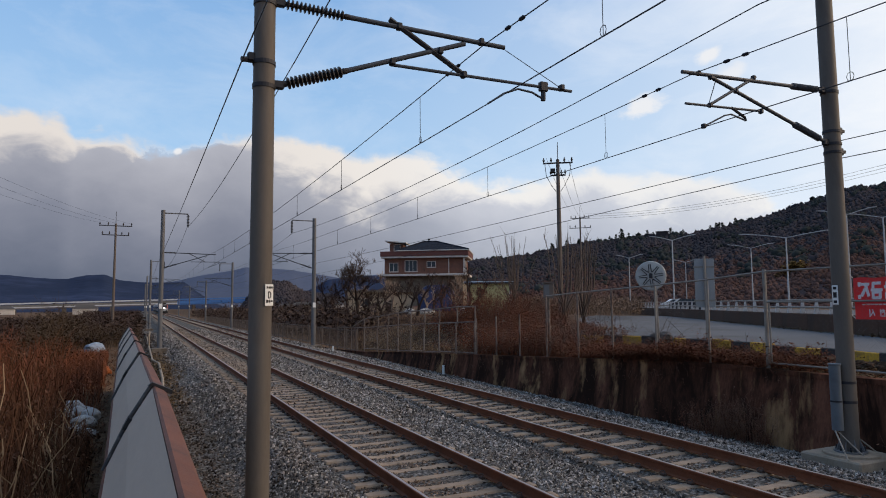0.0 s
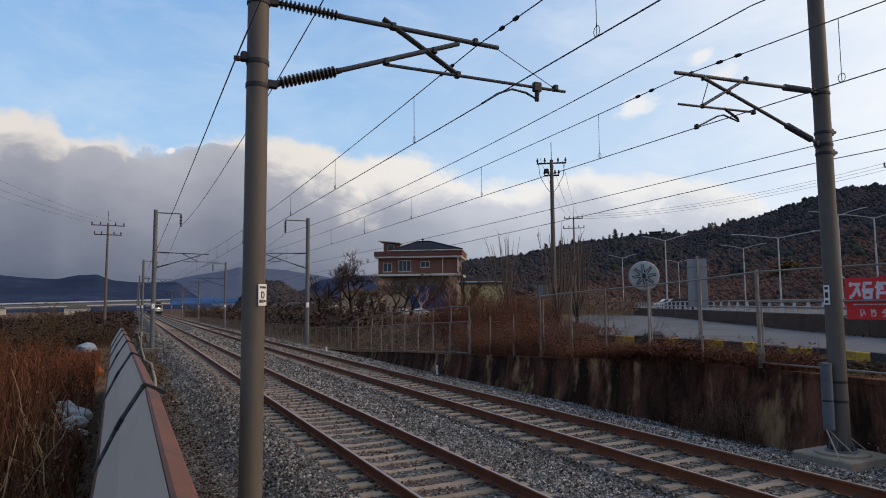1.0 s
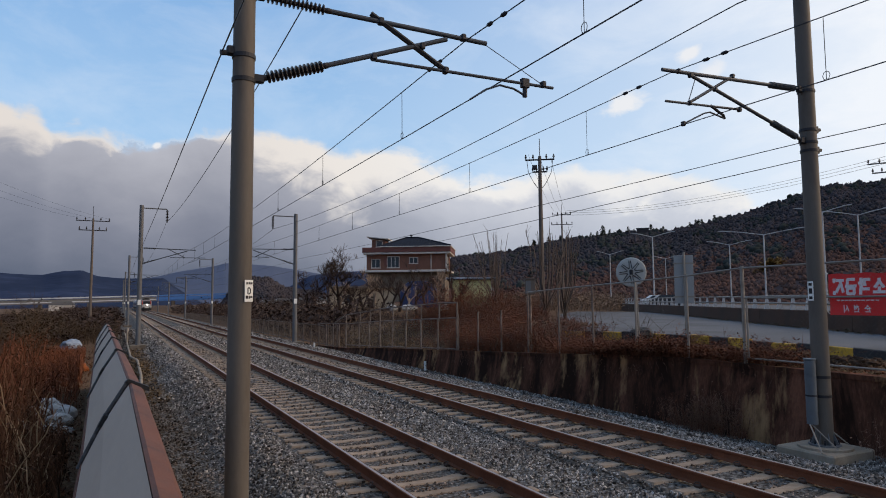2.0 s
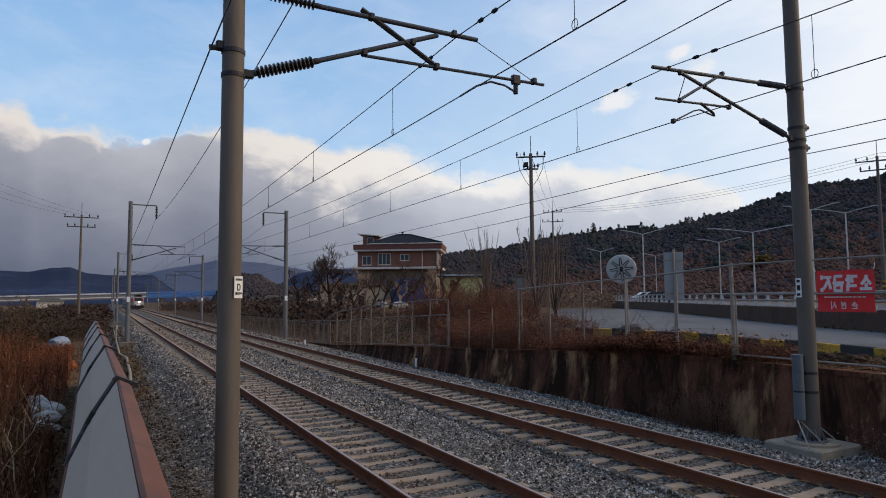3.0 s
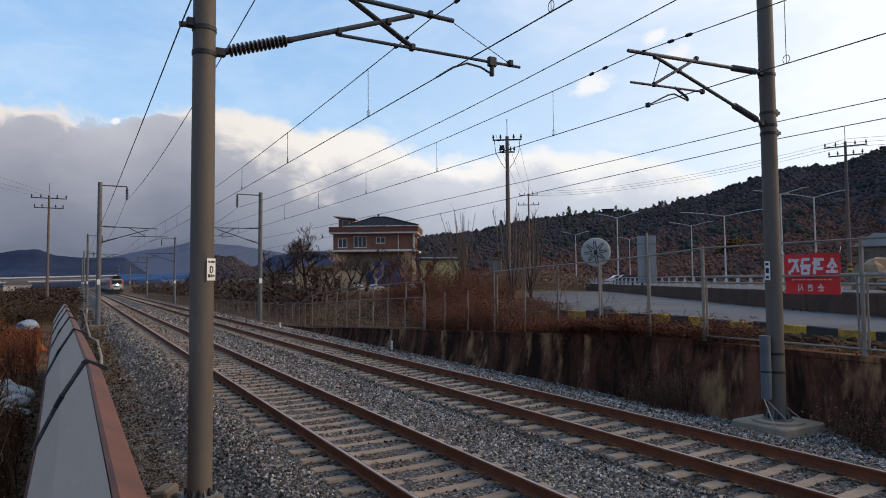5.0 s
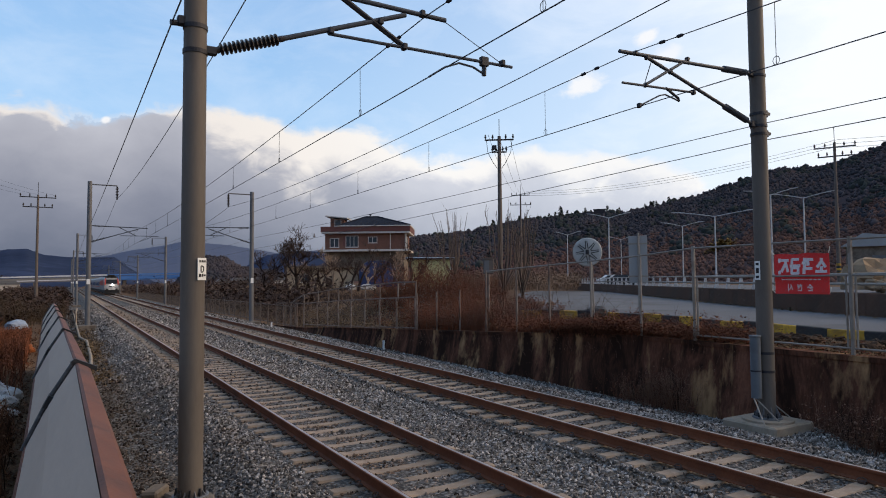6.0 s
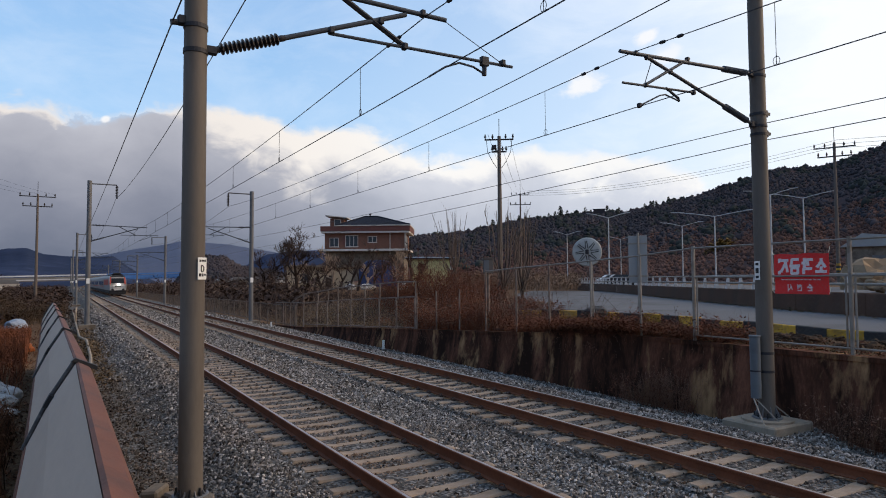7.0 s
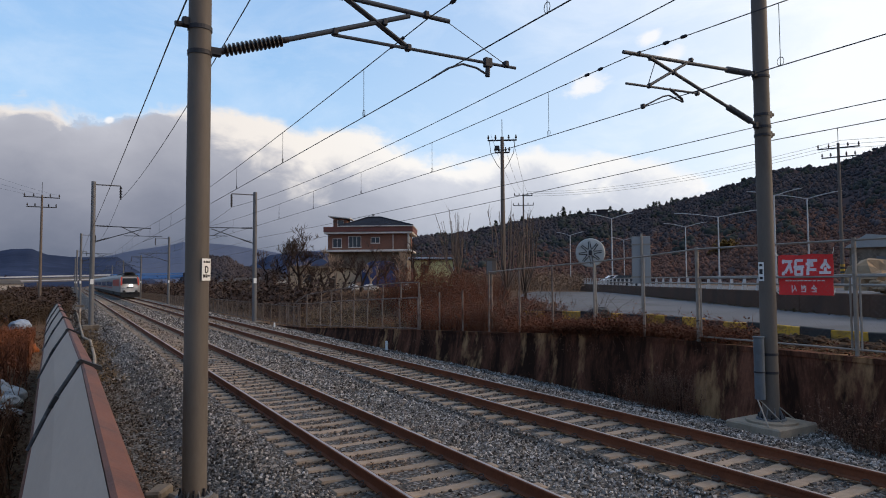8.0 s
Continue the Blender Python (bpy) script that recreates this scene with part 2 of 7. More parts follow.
M = dict(
    pole=mat("mast_paint", (0.118, 0.101, 0.087), 0.6, 0.05, 0.16, 2.0, 30.0, 0.12, (0.086, 0.068, 0.055), (0.47, 0.68), (1, 1, 0.25), spec=0.18),
    mast_far=mat("mast_galvanised", (0.128, 0.128, 0.134), 0.55, 0.2, 0.15, 2.0, 30.0, 0.1),
    tube=mat("cantilever_tube", (0.052, 0.060, 0.075), 0.5, 0.2, 0.2, 4.0, 40.0, 0.1),
    iron=mat("dark_iron", (0.035, 0.035, 0.04), 0.55, 0.4, 0.3, 6.0, 60.0, 0.2),
    porcelain=mat("brown_porcelain", (0.035, 0.030, 0.030), 0.3, 0.0, 0.2, 8.0, 60.0, 0.0),
    polymer=mat("grey_polymer", (0.06, 0.065, 0.075), 0.5, 0.0, 0.2, 8.0, 60.0, 0.1),
    wire=mat("wire_copper_dark", (0.045, 0.045, 0.05), 0.5, 0.5, 0.2, 6.0, 60.0, 0.0),
    rail=mat("rail_rust", (0.165, 0.058, 0.029), 0.8, 0.0, 0.35, 1.5, 30.0, 0.4, (0.085, 0.038, 0.024), (0.5, 0.75), spec=0.10),
    rail_top=mat("rail_polished", (0.36, 0.29, 0.25), 0.38, 0.7, 0.15, 2.0, 60.0, 0.05, (0.16, 0.10, 0.075), (0.52, 0.78)),
    sleeper=mat("sleeper_concrete", (0.33, 0.250, 0.185), 0.88, 0.0, 0.25, 5.0, 60.0, 0.4, (0.22, 0.155, 0.105), (0.46, 0.74), per_object=0.25, spec=0.12),
    clip=mat("rail_clip", (0.07, 0.045, 0.035), 0.7, 0.3, 0.3, 10.0, 80.0, 0.2),
    concrete=mat("concrete", (0.165, 0.138, 0.113), 0.9, 0.0, 0.3, 1.2, 30.0, 0.4, (0.085, 0.068, 0.053), (0.45, 0.68), spec=0.08),
    panel=mat("barrier_panel", (0.44, 0.335, 0.262), 0.6, 0.0, 0.10, 0.8, 40.0, 0.08, (0.35, 0.265, 0.205), (0.45, 0.75), (1, 0.25, 1), spec=0.10),
    coping=mat("barrier_coping", (0.150, 0.062, 0.040), 0.65, 0.0, 0.25, 2.5, 50.0, 0.25, (0.085, 0.046, 0.036), (0.45, 0.68), spec=0.15),
    black=mat("black_rubber", (0.018, 0.018, 0.02), 0.6, 0.0, 0.3, 10.0, 60.0, 0.2),
    fence=mat("fence_galvanised", (0.25, 0.222, 0.192), 0.6, 0.15, 0.2, 3.0, 40.0, 0.15, (0.15, 0.105, 0.075), (0.52, 0.76)),
    picket=mat("fence_weathered", (0.118, 0.096, 0.083), 0.75, 0.1, 0.25, 3.0, 40.0, 0.15, (0.06, 0.04, 0.03), (0.5, 0.7)),
    asphalt=mat("asphalt_worn", (0.120, 0.120, 0.126), 0.88, 0.0, 0.2, 0.35, 25.0, 0.3, (0.085, 0.082, 0.082), (0.48, 0.68), spec=0.08),
    yellow=mat("kerb_yellow", (0.60, 0.34, 0.04), 0.8, 0.0, 0.3, 3.0, 40.0, 0.4, (0.12, 0.075, 0.045), (0.46, 0.66), per_object=0.3),
    kerbblack=mat("kerb_black", (0.035, 0.035, 0.035), 0.75, 0.0, 0.3, 3.0, 40.0, 0.3, (0.12, 0.11, 0.10), (0.55, 0.8)),
    white=mat("white_paint", (0.72, 0.72, 0.70), 0.5, 0.0, 0.08, 4.0, 50.0, 0.1, (0.5, 0.48, 0.45), (0.55, 0.85)),
    lamp=mat("lamp_white_steel", (0.44, 0.43, 0.43), 0.5, 0.0, 0.1, 2.0, 40.0, 0.05),
    ink=mat("black_ink", (0.02, 0.02, 0.022), 0.6, 0.0, 0.1, 5.0, 50.0, 0.0),
    red=mat("banner_red", (0.74, 0.042, 0.042), 0.6, 0.0, 0.12, 1.5, 80.0, 0.2),
    banner_ink=mat("banner_white", (0.75, 0.68, 0.68), 0.6, 0.0, 0.1, 2.0, 80.0, 0.1),
    brick=mat("house_brick", (0.165, 0.080, 0.058), 0.88, 0.0, 0.22, 0.8, 20.0, 0.3, (0.115, 0.060, 0.046), (0.48, 0.72), spec=0.1),
    eave=mat("eave_paint", (0.135, 0.055, 0.047), 0.75, 0.0, 0.12, 1.5, 20.0, 0.1),
    trim=mat("trim_white", (0.52, 0.48, 0.44), 0.7, 0.0, 0.1, 1.5, 20.0, 0.1, (0.27, 0.25, 0.225), (0.48, 0.78)),
    roof=mat("roof_tile", (0.018, 0.021, 0.030), 0.75, 0.0, 0.25, 2.0, 20.0, 0.3, spec=0.05),
    stucco=mat("yellow_stucco", (0.42, 0.39, 0.20), 0.9, 0.0, 0.1, 0.8, 20.0, 0.2, (0.30, 0.27, 0.15), (0.5, 0.8)),
    cream=mat("cream_render", (0.36, 0.285, 0.205), 0.9, 0.0, 0.2, 0.8, 20.0, 0.2, (0.24, 0.185, 0.13), (0.45, 0.7)),
    tarp=mat("blue_tarpaulin", (0.026, 0.036, 0.082), 0.7, 0.0, 0.35, 1.2, 15.0, 0.4, spec=0.1),
    pane=glass("window_pane"),
    bark=mat("bark", (0.055, 0.038, 0.030), 0.92, 0.0, 0.3, 6.0, 60.0, 0.5, spec=0.08),
    twig=mat("twig", (0.070, 0.047, 0.039), 0.92, 0.0, 0.3, 6.0, 60.0, 0.3, island=0.6, spec=0.08),
    stem=mat("dry_stem", (0.155, 0.076, 0.045), 0.9, 0.0, 0.35, 3.0, 60.0, 0.3, (0.25, 0.14, 0.075), (0.58, 0.72), island=0.85, spec=0.06),
    scrub=mat("scrub_twig", (0.180, 0.070, 0.040), 0.92, 0.0, 0.35, 1.0, 40.0, 0.3, island=0.8, spec=0.08),
    straw=mat("dry_grass", (0.175, 0.118, 0.066), 0.92, 0.0, 0.3, 1.0, 40.0, 0.2, island=0.7, spec=0.06),
    pine=mat("pine_needles", (0.028, 0.042, 0.026), 0.9, 0.0, 0.35, 1.0, 20.0, 0.4, island=0.5),
    wall=mat("retaining_wall_stained", (0.112, 0.047, 0.029), 0.95, 0.0, 0.75, 1.6, 25.0, 0.8, (0.024, 0.0125, 0.0088), (0.38, 0.56), (1, 1, 0.30), dirt_scale=1.3, spec=0.04, patch=((0.30, 0.170, 0.085), 0.57, 0.66, 0.75)),
    hill=mat("hill_forest", (0.050, 0.042, 0.046), 0.97, 0.0, 0.4, 0.02, 0.12, 0.0, (0.098, 0.056, 0.045), (0.46, 0.64), spec=0.0, dirt_scale=0.012),
    # the next two have aerial haze mixed into their base colours
    hill_far_haze=mat("far_hill_hazed", (0.033, 0.044, 0.078), 0.97, 0.0, 0.45, 0.006, 0.05, 0.0, (0.026, 0.036, 0.064), (0.45, 0.62), spec=0.0, dirt_scale=0.008),
    hill_pale_haze=mat("palest_hill_hazed", (0.088, 0.104, 0.150), 0.97, 0.0, 0.1, 0.002, 0.03, 0.0, spec=0.0),
    train_white=mat("train_white", (0.27, 0.258, 0.25), 0.5, 0.0, 0.08, 1.0, 20.0, 0.0, (0.24, 0.22, 0.205), (0.45, 0.8), spec=0.15),
    train_red=mat("train_red", (0.36, 0.045, 0.03), 0.45, 0.0, 0.1, 1.0, 20.0, 0.0),
    train_dark=mat("train_underframe", (0.022, 0.022, 0.024), 0.7, 0.0, 0.3, 2.0, 30.0, 0.2),
    steel=mat("stainless", (0.34, 0.35, 0.36), 0.35, 0.5, 0.1, 1.0, 30.0, 0.05),
    headlight=glow("headlight_glow", (1.0, 0.97, 0.92), 14.0),
    green=mat("pipe_grey_blue", (0.105, 0.12, 0.135), 0.55, 0.0, 0.15, 2.0, 40.0, 0.1, (0.07, 0.075, 0.08), (0.5, 0.8)),
    plastic=mat("white_plastic_sheet", (0.38, 0.36, 0.34), 0.5, 0.0, 0.2, 3.0, 30.0, 0.3, (0.20, 0.19, 0.18), (0.45, 0.7)),
    orange=mat("orange_plastic", (0.20, 0.055, 0.014), 0.7, 0.0, 0.3, 3.0, 30.0, 0.1),
    earth=mat("dark_earth", (0.055, 0.034, 0.022), 0.95, 0.0, 0.4, 1.0, 25.0, 0.5, (0.12, 0.07, 0.04), (0.52, 0.7), spec=0.05),
)


def ground_material():
    """Brown winter field, grey crushed stone along the line, bare earth on the bank."""
    m = bpy.data.materials.new("winter_ground")
    m.use_nodes = True
    tree = m.node_tree
    g = Graph(tree)
    bsdf = tree.nodes["Principled BSDF"]
    p = g.coords("Object")
    x, y, z = g.split(p)
    big = g.noise(p, 0.25, 6.0, 0.6)
    fine = g.noise(p, 9.0, 6.0, 0.7)
    field = g.mix(g.ramp(big, [(0.35, 0.0), (0.65, 1.0)]), (0.055, 0.029, 0.017), (0.12, 0.061, 0.033))
    field = g.mix(g.ramp(fine, [(0.4, 0.0), (0.75, 1.0)]), field, (0.17, 0.115, 0.065))
    grain = g.voronoi(p, 17.0, out="Color")
    stone_gap = g.voronoi(p, 17.0)
    v = g.split(grain)[0]
    stone = g.mix(v, (0.070, 0.064, 0.058), (0.26, 0.245, 0.23))
    stone = g.mix(g.ramp(g.noise(p, 0.5, 6.0, 0.65), [(0.5, 0.0), (0.68, 1.0)]), stone, (0.13, 0.10, 0.07))
    # shade between the stones is painted in as a darker colour
    stone = g.mix(g.ramp(stone_gap, [(0.25, 0.0), (0.75, 1.0)]), stone, (0.04, 0.036, 0.033), "MIX")
    wobble = g.math("MULTIPLY", g.math("SUBTRACT", big, 0.5), 1.2)
    inside = g.math("MULTIPLY", g.math("GREATER_THAN", g.math("ADD", x, wobble), 0.0), g.math("LESS_THAN", x, 12.6))
    col = g.mix(inside, field, stone)
    g.put(bsdf.inputs["Base Color"], col)
    bsdf.inputs["Roughness"].default_value = 0.93
    bsdf.inputs["Specular IOR Level"].default_value = 0.08
    b = tree.nodes.new("ShaderNodeBump")
    b.inputs["Strength"].default_value, b.inputs["Distance"].default_value = 0.7, 0.04
    g.put(b.inputs["Height"], g.math("ADD", g.math("MULTIPLY", stone_gap, -1.0), fine))
    g.put(bsdf.inputs["Normal"], b.outputs[0])
    return m


def stone_material():
    m = bpy.data.materials.new("ballast_stone")
    m.use_nodes = True
    tree = m.node_tree
    g = Graph(tree)
    bsdf = tree.nodes["Principled BSDF"]
    p = g.coords("Object")
    x = g.split(p)[0]
    rnd = tree.nodes.new("ShaderNodeNewGeometry").outputs["Random Per Island"]
    grey = g.ramp(rnd, [(0.0, (0.030, 0.024, 0.020)), (0.42, (0.150, 0.133, 0.120)), (0.8, (0.315, 0.285, 0.262)), (1.0, (0.56, 0.51, 0.47))])
    near_l = g.math("LESS_THAN", g.math("ABSOLUTE", g.math("SUBTRACT", x, 4.237)), 1.25)
    near_r = g.math("LESS_THAN", g.math("ABSOLUTE", g.math("SUBTRACT", x, 8.376)), 1.25)
    dust = g.math("ADD", g.noise(p, 0.45, 6.0, 0.65), g.math("MULTIPLY", g.math("ADD", near_l, near_r), 0.22))
    col = g.mix(g.math("MULTIPLY", g.ramp(dust, [(0.54, 0.0), (0.76, 1.0)]), 0.85), grey, (0.62, 0.42, 0.28), "MULTIPLY")
    soil = g.math("LESS_THAN", g.math("ADD", x, g.math("MULTIPLY", g.noise(p, 0.9, 6.0, 0.65), 1.8)), 2.45)
    col = g.mix(g.math("MULTIPLY", soil, 0.9), col, (0.30, 0.255, 0.225), "MULTIPLY")
    col = g.mix(1.0, col, g.ramp(g.noise(p, 45.0, 3.0, 0.6), [(0.3, 0.72), (0.7, 1.0)]), "MULTIPLY")
    g.put(bsdf.inputs["Base Color"], col)
    bsdf.inputs["Roughness"].default_value = 0.88
    bsdf.inputs["Specular IOR Level"].default_value = 0.12
    return m


M["stone"] = stone_material()
M["ground"] = ground_material()
M["fence_old"] = mat("fence_rusting", (0.185, 0.150, 0.130), 0.7, 0.1, 0.25, 3.0, 40.0, 0.15, (0.10, 0.06, 0.045), (0.46, 0.66))
M["footing"] = mat("footing_concrete", (0.29, 0.235, 0.18), 0.9, 0.0, 0.25, 2.0, 40.0, 0.3, (0.19, 0.15, 0.11), (0.45, 0.7), spec=0.08)
M["creeper"] = mat("dead_creeper", (0.23, 0.125, 0.085), 0.92, 0.0, 0.3, 2.0, 40.0, 0.2, island=0.6, spec=0.06)
M["joint_grey"] = mat("joint_grey", (0.042, 0.041, 0.044), 0.5, 0.0, 0.3, 10.0, 60.0, 0.1, (0.16, 0.16, 0.165), (0.5, 0.7))
M["wall_pale"] = mat("parapet_concrete", (0.092, 0.048, 0.031), 0.94, 0.0, 0.4, 0.6, 20.0, 0.3, (0.045, 0.032, 0.025), (0.45, 0.65), (1, 1, 0.3))
M["mirror_back"] = mat("mirror_back", (0.36, 0.37, 0.36), 0.5, 0.0, 0.12, 3.0, 30.0, 0.1, (0.22, 0.20, 0.17), (0.5, 0.75))
M["board_grey"] = mat("board_grey", (0.27, 0.275, 0.275), 0.6, 0.0, 0.08, 1.0, 30.0, 0.05)
M["pole_concrete"] = mat("pole_concrete", (0.13, 0.105, 0.09), 0.9, 0.0, 0.2, 0.6, 25.0, 0.2, (0.07, 0.06, 0.055), (0.5, 0.7), (1, 1, 0.2))
M["shed_roof"] = mat("shed_roof", (0.42, 0.50, 0.58), 0.45, 0.1, 0.1, 1.0, 15.0, 0.05)
# web of the white girder, its shade under the parapet put into the colour
M["girder_shade"] = mat("girder_shaded_concrete", (0.16, 0.155, 0.15), 0.9, 0.0, 0.15, 0.1, 3.0, 0.0)
M["train_glass"] = mat("train_glass", (0.012, 0.013, 0.016), 0.35, 0.0, 0.1, 1.0, 10.0, 0.0, spec=0.15)
M["viaduct_white"] = mat("viaduct_white", (0.50, 0.51, 0.54), 0.7, 0.0, 0.1, 0.1, 3.0, 0.0)
M["viaduct_blue"] = mat("viaduct_blue", (0.06, 0.16, 0.40), 0.6, 0.0, 0.1, 0.2, 5.0, 0.0)
M["shoot"] = mat("pale_shoot", (0.110, 0.080, 0.064), 0.85, 0.0, 0.2, 2.0, 30.0, 0.1, island=0.4)
M["branch_pale"] = mat("pale_branch", (0.31, 0.225, 0.165), 0.85, 0.0, 0.3, 2.0, 30.0, 0.1, island=0.4)
M["wood_dark"] = mat("wood_dark", (0.066, 0.056, 0.060), 0.95, 0.0, 0.4, 0.05, 0.4, 0.0, (0.045, 0.045, 0.052), (0.44, 0.60), island=0.18, dirt_scale=0.02, spec=0.0)
M["wood_brown"] = mat("wood_brown", (0.112, 0.064, 0.052), 0.95, 0.0, 0.4, 0.06, 0.5, 0.0, (0.075, 0.048, 0.044), (0.44, 0.62), island=0.18, dirt_scale=0.015, spec=0.0)
M["wood_green"] = mat("wood_green", (0.042, 0.046, 0.042), 0.95, 0.0, 0.4, 0.05, 0.4, 0.0, island=0.3, spec=0.0)
M["golden"] = mat("golden_leaf", (0.22, 0.135, 0.045), 0.9, 0.0, 0.3, 0.5, 5.0, 0.0, island=0.5, spec=0.04)
M["field_tan"] = mat("field_tan", (0.20, 0.135, 0.095), 0.95, 0.0, 0.3, 0.1, 5.0, 0.0, island=0.5, spec=0.0)
M["stalk_pale"] = mat("stalk_pale", (0.34, 0.235, 0.145), 0.9, 0.0, 0.3, 3.0, 40.0, 0.2, island=0.4, spec=0.06)
M["sheet_blue"] = mat("sheet_blue", (0.22, 0.26, 0.32), 0.5, 0.0, 0.25, 1.5, 20.0, 0.3, (0.18, 0.20, 0.24), (0.45, 0.7))
M["bush"] = mat("bush_olive", (0.070, 0.046, 0.028), 0.9, 0.0, 0.35, 1.0, 30.0, 0.3, island=0.6)
M["rubble"] = mat("rubble_tan", (0.21, 0.145, 0.09), 0.9, 0.0, 0.3, 1.5, 20.0, 0.5)
M["car_dark"] = mat("car_dark", (0.03, 0.03, 0.035), 0.3, 0.0, 0.1, 1.0, 20.0, 0.0)
M["car_white"] = mat("car_white", (0.6, 0.6, 0.6), 0.3, 0.0, 0.1, 1.0, 20.0, 0.0)


# ---------------------------------------------------------------- building helpers
class Shape:
    """Vertices and faces gathered for one mesh."""

    def __init__(self):
        self.v, self.f = [], []

    def add(self, verts, faces):
        n = len(self.v)
        self.v += [tuple(p) for p in verts]
        self.f += [tuple(i + n for i in q) for q in faces]
        return self

    def box(self, x0, x1, y0, y1, z0, z1, c=0.0):
        """A box; c cuts its edges."""
        if c <= 0:
            v = [(x, y, z) for z in (z0, z1) for y in (y0, y1) for x in (x0, x1)]
            return self.add(v, [(0, 2, 3, 1), (4, 5, 7, 6), (0, 1, 5, 4), (2, 6, 7, 3), (0, 4, 6, 2), (1, 3, 7, 5)])
        bm = bmesh.new()
        bmesh.ops.create_cube(bm, size=1)
        for w in bm.verts:
            w.co = ((x0 + x1) / 2 + w.co.x * (x1 - x0), (y0 + y1) / 2 + w.co.y * (y1 - y0), (z0 + z1) / 2 + w.co.z * (z1 - z0))
        bmesh.ops.bevel(bm, geom=bm.edges[:], offset=c, segments=1, affect="EDGES")
        bm.verts.index_update()
        self.add([w.co for w in bm.verts], [[w.index for w in q.verts] for q in bm.faces])
        bm.free()
        return self

    def path(self, points, r, n=6, r1=None, caps=True):
        """A tube along points, its radius going from r to r1."""
        pts = [Vector(p) for p in points]
        r1 = r if r1 is None else r1
        base = len(self.v)
        side = None
        for i, p in enumerate(pts):
            d = (pts[min(i + 1, len(pts) - 1)] - pts[max(i - 1, 0)]).normalized()
            if side is None:
                side = d.cross(Vector((0, 0, 1)) if abs(d.z) < 0.9 else Vector((1, 0, 0))).normalized()
            else:
                side = (side - d * side.dot(d)).normalized()
            other = d.cross(side)
            rr = r + (r1 - r) * i / (len(pts) - 1)
            for k in range(n):
                t = 2 * math.pi * k / n
                self.v.append(tuple(p + (side * math.cos(t) + other * math.sin(t)) * rr))
        for i in range(len(pts) - 1):
            for k in range(n):
                a, b = base + i * n + k, base + i * n + (k + 1) % n
                self.f.append((a, b, b + n, a + n))
        if caps:
            self.f.append(tuple(base + k for k in reversed(range(n))))
            self.f.append(tuple(base + (len(pts) - 1) * n + k for k in range(n)))
        return self

    def tube(self, p, q, r, n=8, r1=None):
        return self.path([p, q], r, n, r1)

    def spin(self, profile, p, q, n=14):
        """Rings of (distance along p to q, radius)."""
        p, q = Vector(p), Vector(q)
        d = (q - p).normalized()
        side = d.cross(Vector((0, 0, 1)) if abs(d.z) < 0.9 else Vector((1, 0, 0))).normalized()
        other = d.cross(side)
        base = len(self.v)
        for s, r in profile:
            for k in range(n):
                t = 2 * math.pi * k / n
                self.v.append(tuple(p + d * s + (side * math.cos(t) + other * math.sin(t)) * r))
        for i in range(len(profile) - 1):
            for k in range(n):
                a, b = base + i * n + k, base + i * n + (k + 1) % n
                self.f.append((a, b, b + n, a + n))
        self.f.append(tuple(base + k for k in reversed(range(n))))
        self.f.append(tuple(base + (len(profile) - 1) * n + k for k in range(n)))
        return self

    def prism(self, outline, a, b, axis="y"):
        """An outline of (u, w) pushed from a to b along an axis."""
        put = {"y": lambda u, w, s: (u, s, w), "x": lambda u, w, s: (s, u, w), "z": lambda u, w, s: (u, w, s)}[axis]
        n = len(outline)
        v = [put(u, w, a) for u, w in outline] + [put(u, w, b) for u, w in outline]
        return self.add(v, [tuple(range(n)), tuple(reversed(range(n, 2 * n)))] + [(i + n, (i + 1) % n + n, (i + 1) % n, i) for i in range(n)])

    def mesh(self, name, material, smooth=False):
        me = bpy.data.meshes.new(name)
        me.from_pydata(self.v, [], self.f)
        bm = bmesh.new()
        bm.from_mesh(me)
        if len(self.f) < 20000:
            bmesh.ops.recalc_face_normals(bm, faces=bm.faces[:])
        bm.to_mesh(me)
        bm.free()
        me.materials.append(M[material] if isinstance(material, str) else material)
        if smooth:
            me.polygons.foreach_set("use_smooth", [True] * len(me.polygons))
            me.set_sharp_from_angle(angle=radians(35))
        return me


def part(name, shape, material, parent=None, label="", smooth=False, at=None):
    """One mesh object, under a thing or a part where one is given."""
    me = shape.mesh(name, material, smooth) if isinstance(shape, Shape) else shape
    ob = new(name, me)
    if parent is not None:
        ob.parent = parent
    if at is not None:
        ob.matrix_basis = at
    return tagged(ob, label) if label else ob


def thing(name, at, label, category, group="", kind=""):
    """An Empty at the thing's base that carries its parts."""
    ob = new(name)
    ob.empty_display_size = 0.2
    ob.matrix_basis = at if isinstance(at, Matrix) else Matrix.Translation(at)
    return tagged(ob, label, category, group, kind)


def smoothstep(a, b, x):
    t = min(1.0, max(0.0, (x - a) / (b - a)))
    return t * t * (3 - 2 * t)


def along(pairs, x):
    """Straight steps through (x, value) pairs."""
    if x <= pairs[0][0]:
        return pairs[0][1]
    for (a, u), (b, w) in zip(pairs, pairs[1:]):
        if x <= b:
            return u + (w - u) * (x - a) / (b - a)
    return pairs[-1][1]


# ---------------------------------------------------------------- ground, line and walls
LT, RT = 4.237, 8.376                 # centre lines of the two tracks; rail tops lie at z = 0
WALL_TOP = [(0, 1.02), (12.5, 1.02), (17, 0.78), (25, 0.38), (33.5, -0.03), (40, -0.42), (46, -0.6)]


def bank_top(y):
    return along(WALL_TOP, y)


